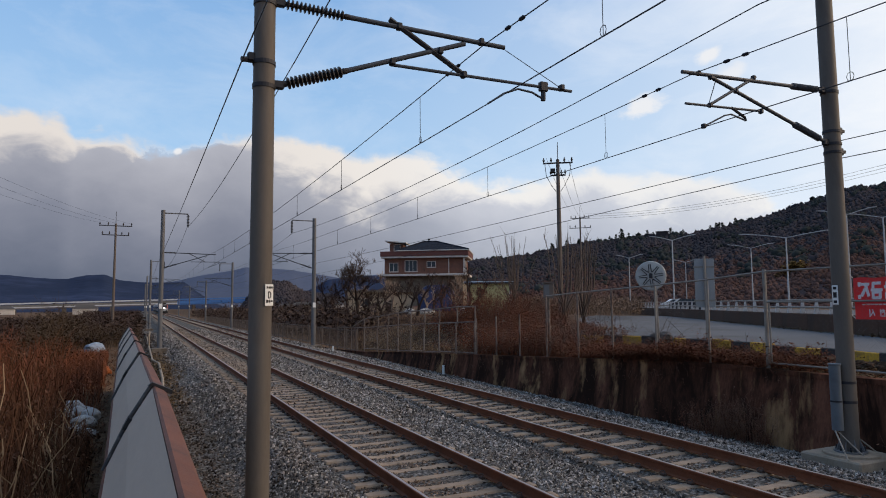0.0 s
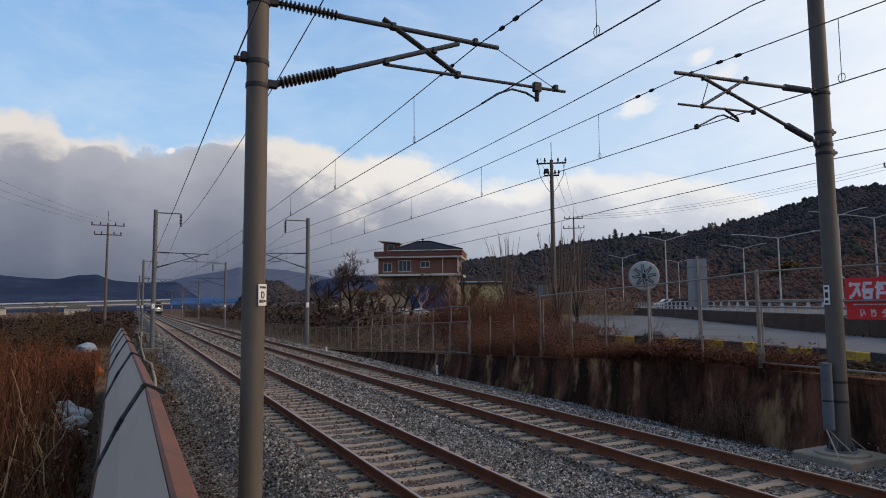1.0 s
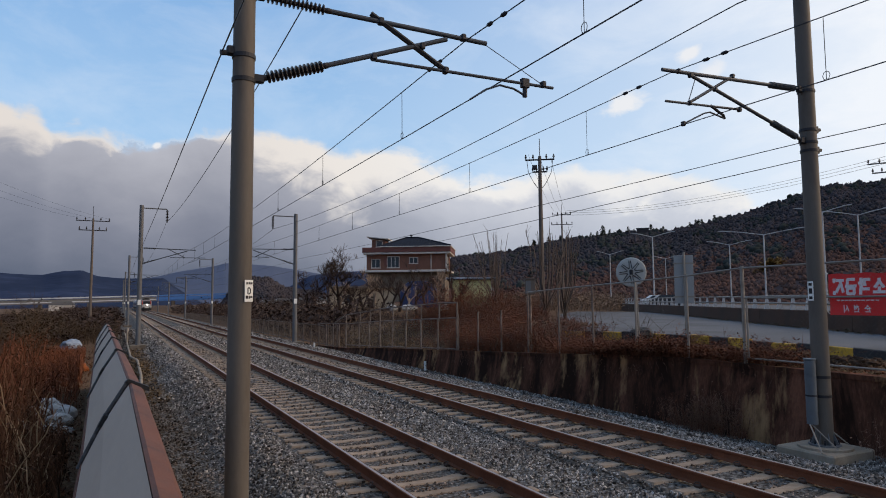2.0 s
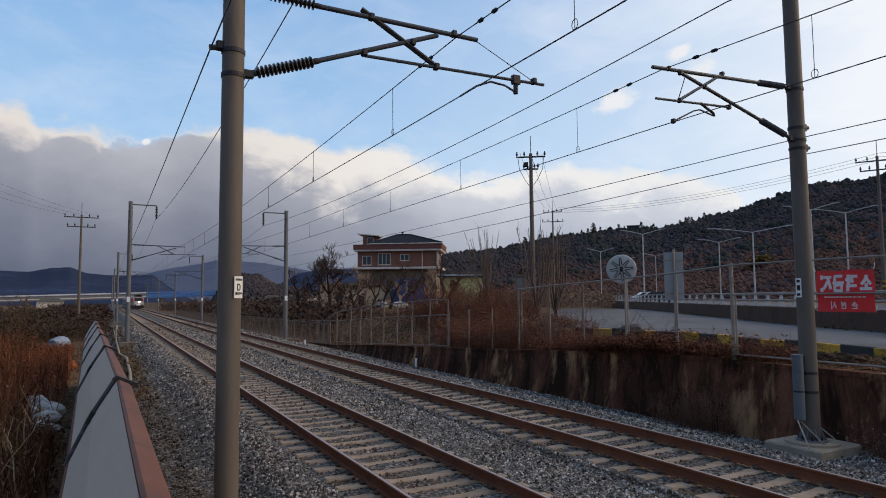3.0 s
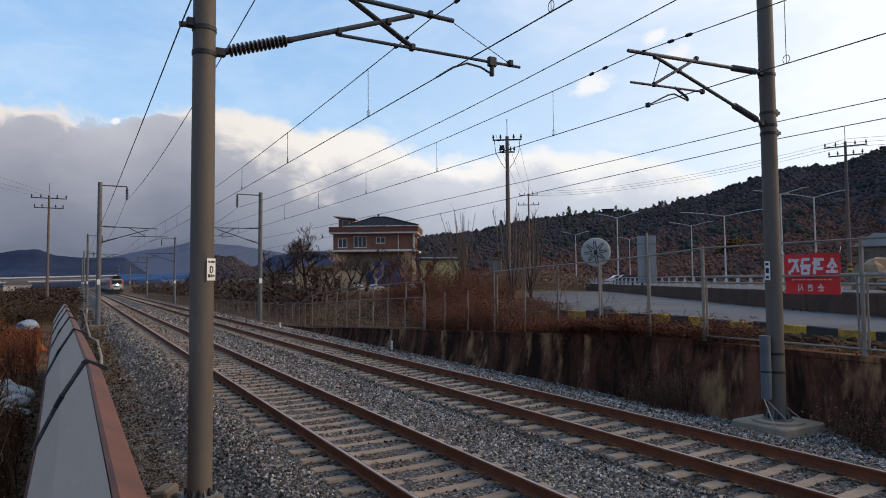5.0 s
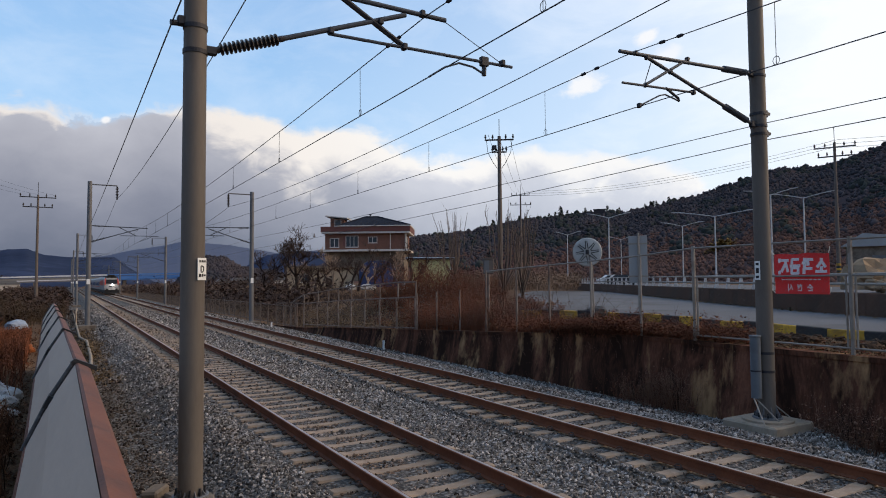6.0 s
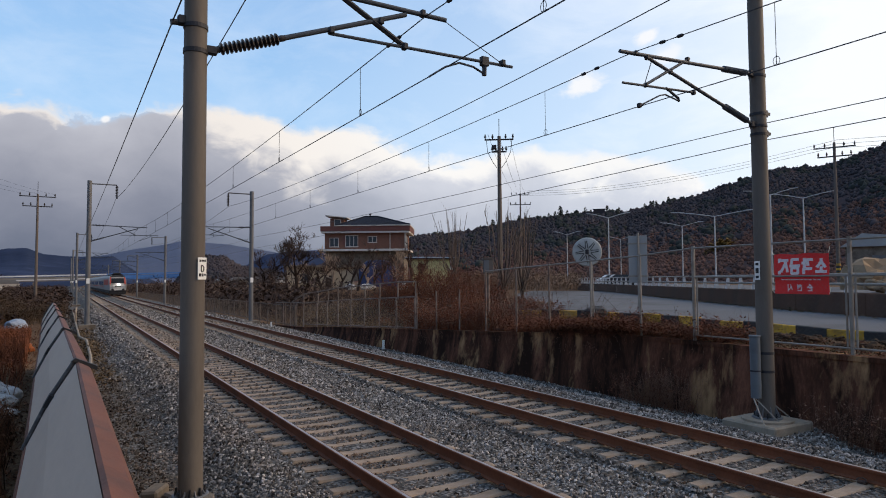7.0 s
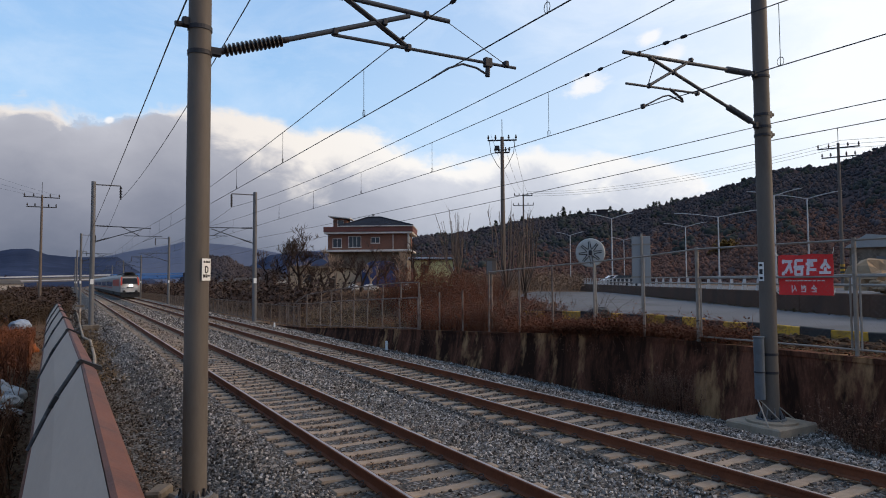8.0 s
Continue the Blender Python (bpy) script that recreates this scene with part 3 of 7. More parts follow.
def ground_height(x, y):
    bed = -0.62
    if x < -0.4:
        z = -0.45 + 0.12 * noise.noise((x * 0.3, y * 0.3, 0))
    elif x < 12.7:
        z = bed
        z += 0.40 * smoothstep(1.55, 2.6, x) * (1 - smoothstep(10.2, 12.2, x))
        if 5.6 < x < 7.0:
            z -= 0.05
        z += 0.03 * noise.noise((x * 1.3, y * 1.3, 3))
        z += (max(z, -0.42) - z) * (1 - smoothstep(0.9, 1.5, math.hypot(x - 11.75, y - 7.75)))
    else:
        lower = bank_top(y) - 0.08
        z = bed + (lower - bed) * smoothstep(12.75, 13.15, x)
        z += (1.0 - lower) * smoothstep(14.0, 24.0, x) * smoothstep(8, 14, y)
        bearing = math.degrees(math.atan2(x, max(y, 0.01)))
        z += 0.7 * smoothstep(16.0, 30.0, x) * smoothstep(60, 74, y) * (1 - smoothstep(33, 38, bearing))
        z += 0.07 * (noise.noise((x * 0.5, y * 0.5, 9)) - 1.0) * smoothstep(13.2, 14.5, x)
    far = math.hypot(x, y)
    return z - 2.5 * smoothstep(250, 900, far)


def build_ground():
    xs = sorted(set([-2600, -900, -400, -200, -120, -80, -50, -35, -25, -18, -12, -8, -6, -4.5, -3.5, -2.5, -1.5, -0.8, -0.41, -0.39, 0.2, 0.8, 1.4]
                    + [1.7 + 0.15 * i for i in range(75)] + [13.1, 13.3, 13.7, 14.2, 15, 16, 17, 18.5, 20, 22, 24, 26, 28, 30, 33, 36, 40, 46, 54, 65, 80, 100, 140, 200, 400, 900, 2600]))
    ys = [-1500, -400, -150, -60, -30, -18, -10, -5, -2] + [0.5 * i for i in range(0, 60)] + [30 + 2 * i for i in range(20)] + [75, 85, 100, 120, 150, 190, 250, 350, 500, 800, 1500, 3200]
    s = Shape()
    s.v = [(x, y, ground_height(x, y)) for y in ys for x in xs]
    w = len(xs)
    s.f = [(j * w + i, j * w + i + 1, (j + 1) * w + i + 1, (j + 1) * w + i) for j in range(len(ys) - 1) for i in range(w - 1)]
    tagged(part("ground", s, "ground", smooth=True), "brown winter field and grey crushed stone along the line", "ground", kind="structure")


def build_retaining_wall():
    s = Shape()
    ys = [-6] + [i for i in range(0, 46, 2)] + [46]
    prof = lambda y: [(12.62, -0.8), (12.86, bank_top(y) - 0.10), (12.84, bank_top(y) - 0.10), (12.84, bank_top(y)), (13.16, bank_top(y)), (13.16, -0.8)]
    for y in ys:
        s.v += [(x, y, z) for x, z in prof(y)]
    for i in range(len(ys) - 1):
        for k in range(6):
            a, b = i * 6 + k, i * 6 + (k + 1) % 6
            s.f.append((a, b, b + 6, a + 6))
    s.f += [tuple(range(6)), tuple(reversed(range((len(ys) - 1) * 6, len(ys) * 6)))]
    tagged(part("retaining_wall", s, "wall"), "dark stained concrete retaining wall below the fence", "retaining wall", kind="structure")


RAIL = [(-0.062, -0.172), (0.062, -0.172), (0.062, -0.160), (0.014, -0.142), (0.010, -0.052), (0.034, -0.040), (0.036, -0.012), (0.030, -0.003),
        (-0.030, -0.003), (-0.036, -0.012), (-0.034, -0.040), (-0.010, -0.052), (-0.014, -0.142), (-0.062, -0.160)]


def sleeper_mesh():
    s = Shape()
    for y0, y1, x0, x1 in ((-0.105, 0.105, -1.25, 1.25),):
        v = []
        for z, gy, gx in ((-0.40, 0.02, 0.02), (-0.21, 0.0, 0.0), (-0.186, -0.02, -0.02)):
            for x, drop in ((x0, 0.0), (-0.5, 0.0), (-0.3, 0.022), (0.3, 0.022), (0.5, 0.0), (x1, 0.0)):
                xx = x - gx if x == x0 else x + gx if x == x1 else x
                for y in (y0 - gy, y1 + gy):
                    v.append((xx, y, z - drop))
        f = []
        for l in (0, 12):
            for i in range(0, 10, 2):
                f += [(l + i, l + i + 2, l + i + 14, l + i + 12), (l + i + 1, l + i + 13, l + i + 15, l + i + 3)]
            f += [(l, l + 12, l + 13, l + 1), (l + 10, l + 11, l + 23, l + 22)]
        for i in range(0, 10, 2):
            f.append((24 + i, 26 + i, 27 + i, 25 + i))
        s.add(v, f)
    return s.mesh("sleeper", "sleeper")


def build_track(name, centre, label):
    t = thing(name, (centre, 0, 0), label, "railway track", "tracks of the double line")
    for side in (-1, 1):
        s = Shape().prism([(u + side * 0.7535, w) for u, w in RAIL], -12, 420)
        r = part("rail", s, "rail", t, "rusty brown steel rail")
        top = Shape().prism([(side * 0.7535 - 0.022, -0.004), (side * 0.7535 + 0.022, -0.004), (side * 0.7535 + 0.018, 0.0), (side * 0.7535 - 0.018, 0.0)], -12, 420)
        part("rail_head", top, "rail_top", r, "polished running surface")
    me = sleeper_mesh()
    clip = Shape().box(-0.035, 0.035, -0.055, 0.055, -0.19, -0.145, 0.012)
    clip.path([(-0.03, -0.06, -0.15), (0, -0.04, -0.12), (0.02, 0.0, -0.115), (0, 0.04, -0.12), (-0.03, 0.06, -0.15)], 0.010, 5)
    clip = clip.mesh("rail_clip", "clip")
    for i in range(290):
        y = -3.146 + 0.557 * i
        o = part("sleeper", me, None, t, at=pose(0, y, 0))
        if 4 < y < 24:
            for u in (-0.8535, -0.6535, 0.6535, 0.8535):
                part("rail_clip", clip, None, o, at=pose(u, 0, 0))
    far = Shape()
    for i in range(290, 760):
        y = -3.146 + 0.557 * i
        far.box(-1.25, 1.25, y - 0.12, y + 0.12, -0.3, -0.186)
    tagged(part("sleepers_far", far, "sleeper", t), kind="stuff")


def pebble_mesh(name, spots, sizes, rng, fine):
    """Many broken stones in one mesh: each a squashed, knocked ball of 20 faces, or an octahedron far off."""
    bm = bmesh.new()
    if fine:
        bmesh.ops.create_icosphere(bm, subdivisions=1, radius=1.0)
    else:
        c = [bm.verts.new(p) for p in ((1, 0, 0), (0, 1, 0), (-1, 0, 0), (0, -1, 0), (0, 0, 1), (0, 0, -1))]
        for k in range(4):
            bm.faces.new((c[k], c[(k + 1) % 4], c[4]))
            bm.faces.new((c[(k + 1) % 4], c[k], c[5]))
        bm.verts.index_update()
    ico_v = np.array([v.co[:] for v in bm.verts])
    ico_f = np.array([[v.index for v in f.verts] for f in bm.faces])
    bm.free()
    n, k = len(spots), len(ico_v)
    v = np.repeat(ico_v[None], n, 0) * (1 + 0.42 * rng.standard_normal((n, k, 1))).clip(0.35, 1.8)
    v *= rng.uniform(0.6, 1.25, (n, 1, 3)) * sizes[:, None, None]
    ang = rng.uniform(0, 2 * np.pi, (3, n))
    for ax in range(3):
        i, j = (ax + 1) % 3, (ax + 2) % 3
        c, s = np.cos(ang[ax])[:, None], np.sin(ang[ax])[:, None]
        vi, vj = v[:, :, i].copy(), v[:, :, j].copy()
        v[:, :, i], v[:, :, j] = vi * c - vj * s, vi * s + vj * c
    v += spots[:, None, :]
    faces = (ico_f[None] + (np.arange(n) * k)[:, None, None]).reshape(-1, 3)
    me = bpy.data.meshes.new(name)
    me.vertices.add(n * k)
    me.vertices.foreach_set("co", v.reshape(-1).astype(np.float32))
    me.loops.add(len(faces) * 3)
    me.loops.foreach_set("vertex_index", faces.reshape(-1).astype(np.int32))
    me.polygons.add(len(faces))
    me.polygons.foreach_set("loop_start", np.arange(0, len(faces) * 3, 3, dtype=np.int32))
    me.polygons.foreach_set("use_smooth", np.zeros(len(faces), dtype=bool))
    me.update(calc_edges=True)
    me.materials.append(M["stone"])
    return me


def build_ballast():
    rng = np.random.default_rng(4)
    rows = ((2.5, 13.0, 640, 0.0205), (13.0, 22.0, 400, 0.029), (22.0, 44.0, 150, 0.038), (44.0, 85.0, 46, 0.055))
    for y0, y1, density, size in rows:
        spots, sizes = [], []
        n = int((12.6 - 0.25) * (y1 - y0) * density)
        x, y = rng.uniform(0.25, 12.6, n), rng.uniform(y0, y1, n)
        seen = (np.hypot(x, y) > 8.0) & (x < y * 2.3)
        thin = rng.uniform(0, 1, n) < np.where(x < 1.9, 0.55, 1.0)
        for a, b in zip(x[seen & thin], y[seen & thin]):
            z = ground_height(a, b)
            s = size * rng.uniform(0.55, 1.35)
            for c in (LT, RT):
                d = abs(a - c)
                if d < 1.30:
                    z = -0.24
                    off = abs((b + 3.146 + 0.2785) % 0.557 - 0.2785)
                    if d < 1.24 and off < 0.10:
                        z = -9.0
                    elif off < 0.13:
                        z = -0.222
                    if abs(d - 0.7535) < 0.075:
                        z = -9.0
            if z < -5:
                continue
            spots.append((a, b, z + s * rng.uniform(-0.3, 0.5)))
            sizes.append(s)
        me = pebble_mesh("ballast", np.array(spots), np.array(sizes), rng, y0 < 10)
        tagged(new("ballast", me), "grey crushed stone ballast round the tracks", "ballast", kind="stuff")


CREST = [(-2.8, 0.145, 1.94), (1.2, 0.120, 1.94), (5.22, 0.090, 1.938), (9.2, 0.005, 1.918), (13.3, -0.075, 1.885), (17.3, -0.165, 1.86), (21.3, -0.25, 1.835), (25.3, -0.34, 1.815)]


def build_barrier():
    """Noise barrier: sloping grey panels under a brown coping, joined every four metres."""
    t = thing("noise_barrier", (0, 0, 0), "low noise barrier of grey panels with a brown coping", "noise barrier")
    for (y0, x0, z0), (y1, x1, z1) in zip(CREST, CREST[1:]):
        n = math.hypot(y1 - y0, x1 - x0)
        at = pose(x0, y0, z0 - 1.94, math.degrees(math.atan2(z1 - z0, n)), 0, -math.degrees(math.atan2(x1 - x0, y1 - y0)))
        part("panel", Shape().prism([(-0.28, 1.40), (-0.147, 1.690), (0.0, 1.935), (0.0, 1.90), (-0.13, 1.66), (-0.25, 1.38)], 0.006, n - 0.006), "panel", t, "smooth grey sloping panel", at=at)
        part("edge_strip", Shape().prism([(-0.30, 1.36), (-0.282, 1.41), (-0.262, 1.40), (-0.275, 1.36)], 0.006, n - 0.006), "coping", t, at=at)
        part("side_panel", Shape().box(-0.28, -0.25, 0.01, n - 0.01, -0.6, 1.36), "panel", t, at=at)
        part("coping", Shape().prism([(0.003, 1.938), (0.018, 1.946), (0.082, 1.912), (0.097, 1.892), (0.100, 1.62), (0.078, 1.62), (0.078, 1.86), (0.003, 1.90)], 0.004, n - 0.004), "coping", t, "brown painted coping", at=at)
        part("inner_panel", Shape().box(0.045, 0.081, 0.01, n - 0.01, -0.6, 1.8), "concrete", t, at=at)
        strip = part("joint_strip", Shape().path([(-0.297, n, 1.38), (-0.155, n, 1.70), (-0.002, n, 1.955)], 0.017, 8), "joint_grey", t, "dark joint strip", at=at, smooth=True)
        part("joint_cap", Shape().prism([(-0.03, 1.95), (0.0, 1.975), (0.135, 1.912), (0.135, 1.88), (0.005, 1.945)], -0.03, 0.03), "black", strip, at=pose(0, n, 0))
        part("joint_clip", Shape().prism([(-0.190, 1.665), (-0.150, 1.745), (-0.118, 1.725), (-0.150, 1.655)], -0.085, 0.02), "black", strip, at=pose(0, n, 0))


build_ground()
build_retaining_wall()
build_barrier()
build_track("railway_track", LT, "rusty railway track on concrete sleepers beside the barrier")
build_track("railway_track", RT, "rusty railway track on concrete sleepers below the retaining wall")


# ---------------------------------------------------------------- masts and wires
def insulator(parent, p, q, sheds, r, material="porcelain", core=0.4):
    p, q = Vector(p), Vector(q)
    n = (q - p).length
    prof = [(0, r * 0.55), (n * 0.06, r * 0.55)]
    for i in range(sheds):
        s = n * (0.08 + 0.84 * i / sheds)
        d = n * 0.84 / sheds
        prof += [(s, r * core), (s + d * 0.25, r), (s + d * 0.5, r * 0.95), (s + d * 0.6, r * core)]
    prof += [(n * 0.94, r * 0.55), (n, r * 0.5)]
    part("insulator", Shape().spin(prof, p, q, 12), material, parent, "ribbed insulator", smooth=False)


def mast_base(t, r, tall, r_top, flange=0.27, rib=0.24):
    part("pole", Shape().spin([(0, r), (tall, r_top)], (0, 0, 0), (0, 0, 1), 28), "pole", t, "grey tubular pole", smooth=True)
    part("base_plate", Shape().spin([(0, flange), (0.03, flange), (0.035, flange - 0.01)], (0, 0, -0.01), (0, 0, 1), 20), "mast_far", t)
    for i in range(8):
        ribs = Shape()
        a = i * math.pi / 4 + 0.2
        c, s = math.cos(a), math.sin(a)
        n = Vector((-s, c, 0)) * 0.006
        tri = [Vector((c * r * 0.98, s * r * 0.98, 0.02)), Vector((c * (flange - 0.02), s * (flange - 0.02), 0.02)), Vector((c * r * 0.98, s * r * 0.98, rib))]
        ribs.add([p + n for p in tri] + [p - n for p in tri], [(0, 1, 2), (5, 4, 3), (0, 3, 4, 1), (1, 4, 5, 2), (2, 5, 3, 0)])
        part("stiffener", ribs, "mast_far", t)
    
    for i in range(8):
        a = i * math.pi / 4 + 0.6
        part("bolt", Shape().spin([(0, 0.02), (0.05, 0.02), (0.051, 0.012), (0.09, 0.012)], ((flange - 0.05) * math.cos(a), (flange - 0.05) * math.sin(a), 0.02), ((flange - 0.05) * math.cos(a), (flange - 0.05) * math.sin(a), 1), 6), "iron", t)


def band(t, z, r, h=0.05):
    part("clamp_band", Shape().spin([(0, r + 0.012), (h, r + 0.012)], (0, 0, z - h / 2), (0, 0, 1), 24), "iron", t)


def top_arm(t, side, z, reach, r=0.15):
    part("feeder_arm", Shape().path([(-side * 0.1, 0, z), (side * reach, 0, z)], 0.045, 6), "mast_far", t)
    insulator(t, (side * reach, 0, z - 0.05), (side * reach, 0, z - 0.95), 7, 0.10)


def mast_near_left():
    t = thing("catenary_mast", (1.27, 7.8, 0.1), "grey round catenary mast with ribbed insulators beside the barrier", "catenary mast", "catenary masts")
    x, z = 1.27, 0.1
    P = lambda u, w: (u - x, 0, w - z)
    mast_base(t, 0.134, 9.2, 0.122, 0.2, 0.09)
    part("foundation", Shape().spin([(0, 0.26), (0.68, 0.26), (0.69, 0.25)], (0, 0, -0.71), (0, 0, 1), 20), "concrete", t)
    for w in (5.49, 5.20, 6.24):
        band(t, w - z, 0.126)
    top_arm(t, 1, 9.0 - z, 1.63)
    up = part("top_tube", Shape().tube(P(2.32, 6.22), P(4.64, 6.20), 0.033, 10), "tube", t, "grey cantilever tube", smooth=True)
    insulator(t, P(1.46, 6.24), P(2.34, 6.22), 14, 0.068)
    part("diagonal_tube", Shape().tube(P(2.28, 5.50), P(4.00, 6.15), 0.033, 10), "tube", t, smooth=True)
    insulator(t, P(1.48, 5.21), P(2.31, 5.51), 14, 0.075)
    part("strut", Shape().path([P(2.88, 6.30), P(4.00, 5.69)], 0.036, 6), "iron", t, "dark bolted strut")
    part("registration_tube", Shape().tube(P(2.90, 5.68), P(5.80, 5.71), 0.024, 8), "tube", t, smooth=True)
    s = Shape().tube(P(5.30, 5.78), P(5.29, 5.50), 0.035, 6)
    s.box(5.27 - x - 0.04, 5.32 - x + 0.04, -0.04, 0.04, 5.64 - z, 5.78 - z, 0.01)
    part("drop_bracket", s, "iron", t)
    part("steady_arm", Shape().path([P(5.28, 5.53), P(5.10, 5.60), P(4.86, 5.62), P(4.62, 5.52), P(4.36, 5.34)], 0.016, 6), "tube", t)
    part("stay_wire", Shape().tube(P(4.60, 6.19), P(5.62, 5.73), 0.006, 5), "wire", t)
    for u, w in ((2.92, 5.72), (4.26, 6.22), (3.02, 6.22), (3.62, 5.98), (3.98, 5.70), (5.62, 5.74)):
        a, _, b = P(u, w)
        part("clamp", Shape().box(a - 0.035, a + 0.035, -0.05, 0.05, b - 0.045, b + 0.045, 0.012), "iron", t)
    for w in (6.24, 5.20):
        part("bracket", Shape().box(0.11, 0.24, -0.04, 0.04, w - z - 0.05, w - z + 0.05, 0.012), "iron", t)
    b = Shape()
    b.box(-0.20, -0.11, -0.05, 0.05, 5.49 - z - 0.05, 5.49 - z + 0.06, 0.015)
    b.path([(-0.16, 0, 5.47 - z), (-0.27, -0.02, 5.45 - z)], 0.035, 8)
    part("wire_bracket", b, "iron", t)
    c = 2.645 - z
    plate = part("number_plate", Shape().box(-0.065, 0.065, -0.141, -0.134, c - 0.125, c + 0.125, 0.002), "white", t, "white plate with a black letter", at=pose(0, 0, 0, 0, 0, 36))
    D = [(-0.018, -0.035), (-0.018, 0.035), (0.004, 0.035), (0.022, 0.018), (0.022, -0.018), (0.004, -0.035), (-0.018, -0.035)]
    for a, b in zip(D, D[1:]):
        part("letter_stroke", Shape().tube((a[0], -0.141, c + a[1]), (b[0], -0.141, c + b[1]), 0.007, 5), "ink", plate)
    for u0, u1, w0, w1 in ((-0.045, -0.02, 0.075, 0.10), (-0.01, 0.02, 0.075, 0.10), (0.028, 0.05, 0.075, 0.10), (-0.05, -0.015, -0.09, -0.055), (-0.005, 0.015, -0.09, -0.055), (0.022, 0.05, -0.08, -0.06)):
        part("writing_bar", Shape().box(u0, u1, -0.1435, -0.1405, c + w0, c + w1), "ink", plate)
    return t


def mast_near_right():
    t = thing("catenary_mast", (11.75, 7.75, -0.19), "grey round catenary mast with a cable pipe on a concrete footing", "catenary mast", "catenary masts")
    x, z = 11.75, -0.19
    P = lambda u, w: (u - x, 0, w - z)
    mast_base(t, 0.155, 9.4, 0.14)
    part("foundation", Shape().box(-0.56, 0.66, -0.52, 0.6, -0.6, -0.05, 0.03).spin([(0, 0.46), (0.045, 0.46), (0.05, 0.44)], (0, 0, -0.055), (0, 0, 1), 26), "footing", t, "square concrete footing")
    for w in (6.52, 5.52, 5.76, 5.36, 1.1, 0.7):
        band(t, w - z, 0.146)
    top_arm(t, -1, 9.0 - z, 1.75)
    for (a, b), (c, d), e, f in (((11.58, 6.50), (10.60, 6.45), 8.01, 6.33), ((11.56, 5.50), (10.80, 5.72), 8.62, 6.345)):
        dirn = Vector((e - a, 0, f - b)).normalized()
        i0, i1 = Vector((a, 0, b)) + dirn * 0.12, Vector((a, 0, b)) + dirn * 0.95
        insulator(t, P(i0.x, i0.z), P(i1.x, i1.z), 18, 0.062, "polymer", 0.75)
        part("cantilever_tube", Shape().tube(P(a, b), P(e, f), 0.032, 10), "tube", t, smooth=True)
    part("strut", Shape().tube(P(9.75, 6.49), P(8.60, 5.84), 0.026, 8), "tube", t)
    part("registration_tube", Shape().tube(P(8.06, 5.80), P(9.90, 5.885), 0.022, 8), "tube", t, smooth=True)
    part("drop_bracket", Shape().path([P(9.12, 5.86), P(9.44, 5.72), P(9.46, 5.66)], 0.024, 6), "iron", t)
    part("steady_arm", Shape().path([P(9.46, 5.67), P(9.10, 5.74), P(8.95, 5.70), P(8.42, 5.44)], 0.015, 6), "tube", t)
    part("stay_wire", Shape().tube(P(8.78, 6.30), P(8.60, 5.88), 0.008, 5), "wire", t)
    for u, w in ((8.38, 6.36), (8.66, 6.33), (9.70, 6.47), (9.25, 6.17), (8.62, 5.84), (9.85, 5.88), (8.45, 5.46)):
        a, _, b = P(u, w)
        part("clamp", Shape().box(a - 0.03, a + 0.03, -0.04, 0.04, b - 0.04, b + 0.04, 0.012), "iron", t)
    for w in (5.76, 5.36):
        b = Shape()
        b.box(0.12, 0.36, -0.03, 0.03, w - z - 0.03, w - z + 0.03, 0.01).box(0.20, 0.27, -0.04, 0.04, w - z - 0.08, w - z + 0.06, 0.01)
        part("wire_bracket", b, "iron", t)
    for w in (6.50, 5.50):
        part("bracket", Shape().box(-0.26, -0.12, -0.04, 0.04, w - z - 0.06, w - z + 0.06, 0.012), "iron", t)
        part("bracket", Shape().box(0.12, 0.2, -0.03, 0.03, w - z - 0.04, w - z + 0.04, 0.01), "iron", t)
    pipe = part("cable_pipe", Shape().spin([(0, 0.095), (1.15, 0.095), (1.16, 0.105), (1.19, 0.105)], (-0.29, 0.02, 0.40), (-0.29, 0.02, 2), 20), "green", t, "blue-grey cable pipe strapped to the pole", smooth=True)
    part("strap", Shape().spin([(0, 0.102), (0.03, 0.102)], (-0.29, 0.02, 0.9), (-0.29, 0.02, 2), 20), "iron", pipe)
    for a, b in (((-0.40, 0), (-0.62, -0.35)), ((-0.30, 0.05), (-0.15, -0.35)), ((0.1, 0), (0.42, -0.2))):
        part("stay_rod", Shape().path([(a[0], a[1], 0.4 if a[0] < 0 else 0.3), (b[0], b[1], -0.02)], 0.014, 5), "fence", t)
    plate = part("number_plate", Shape().box(-0.06, 0.06, -0.158, -0.15, 2.46 - z, 2.82 - z, 0.002), "white", t, "small white plate", at=pose(0, 0, 0, 0, 0, -96))
    for w0, w1 in ((2.49, 2.54), (2.59, 2.69), (2.74, 2.79)):
        part("writing_bar", Shape().box(-0.035, 0.035, -0.1605, -0.1575, w0 - z, w1 - z), "ink", plate)
    return t


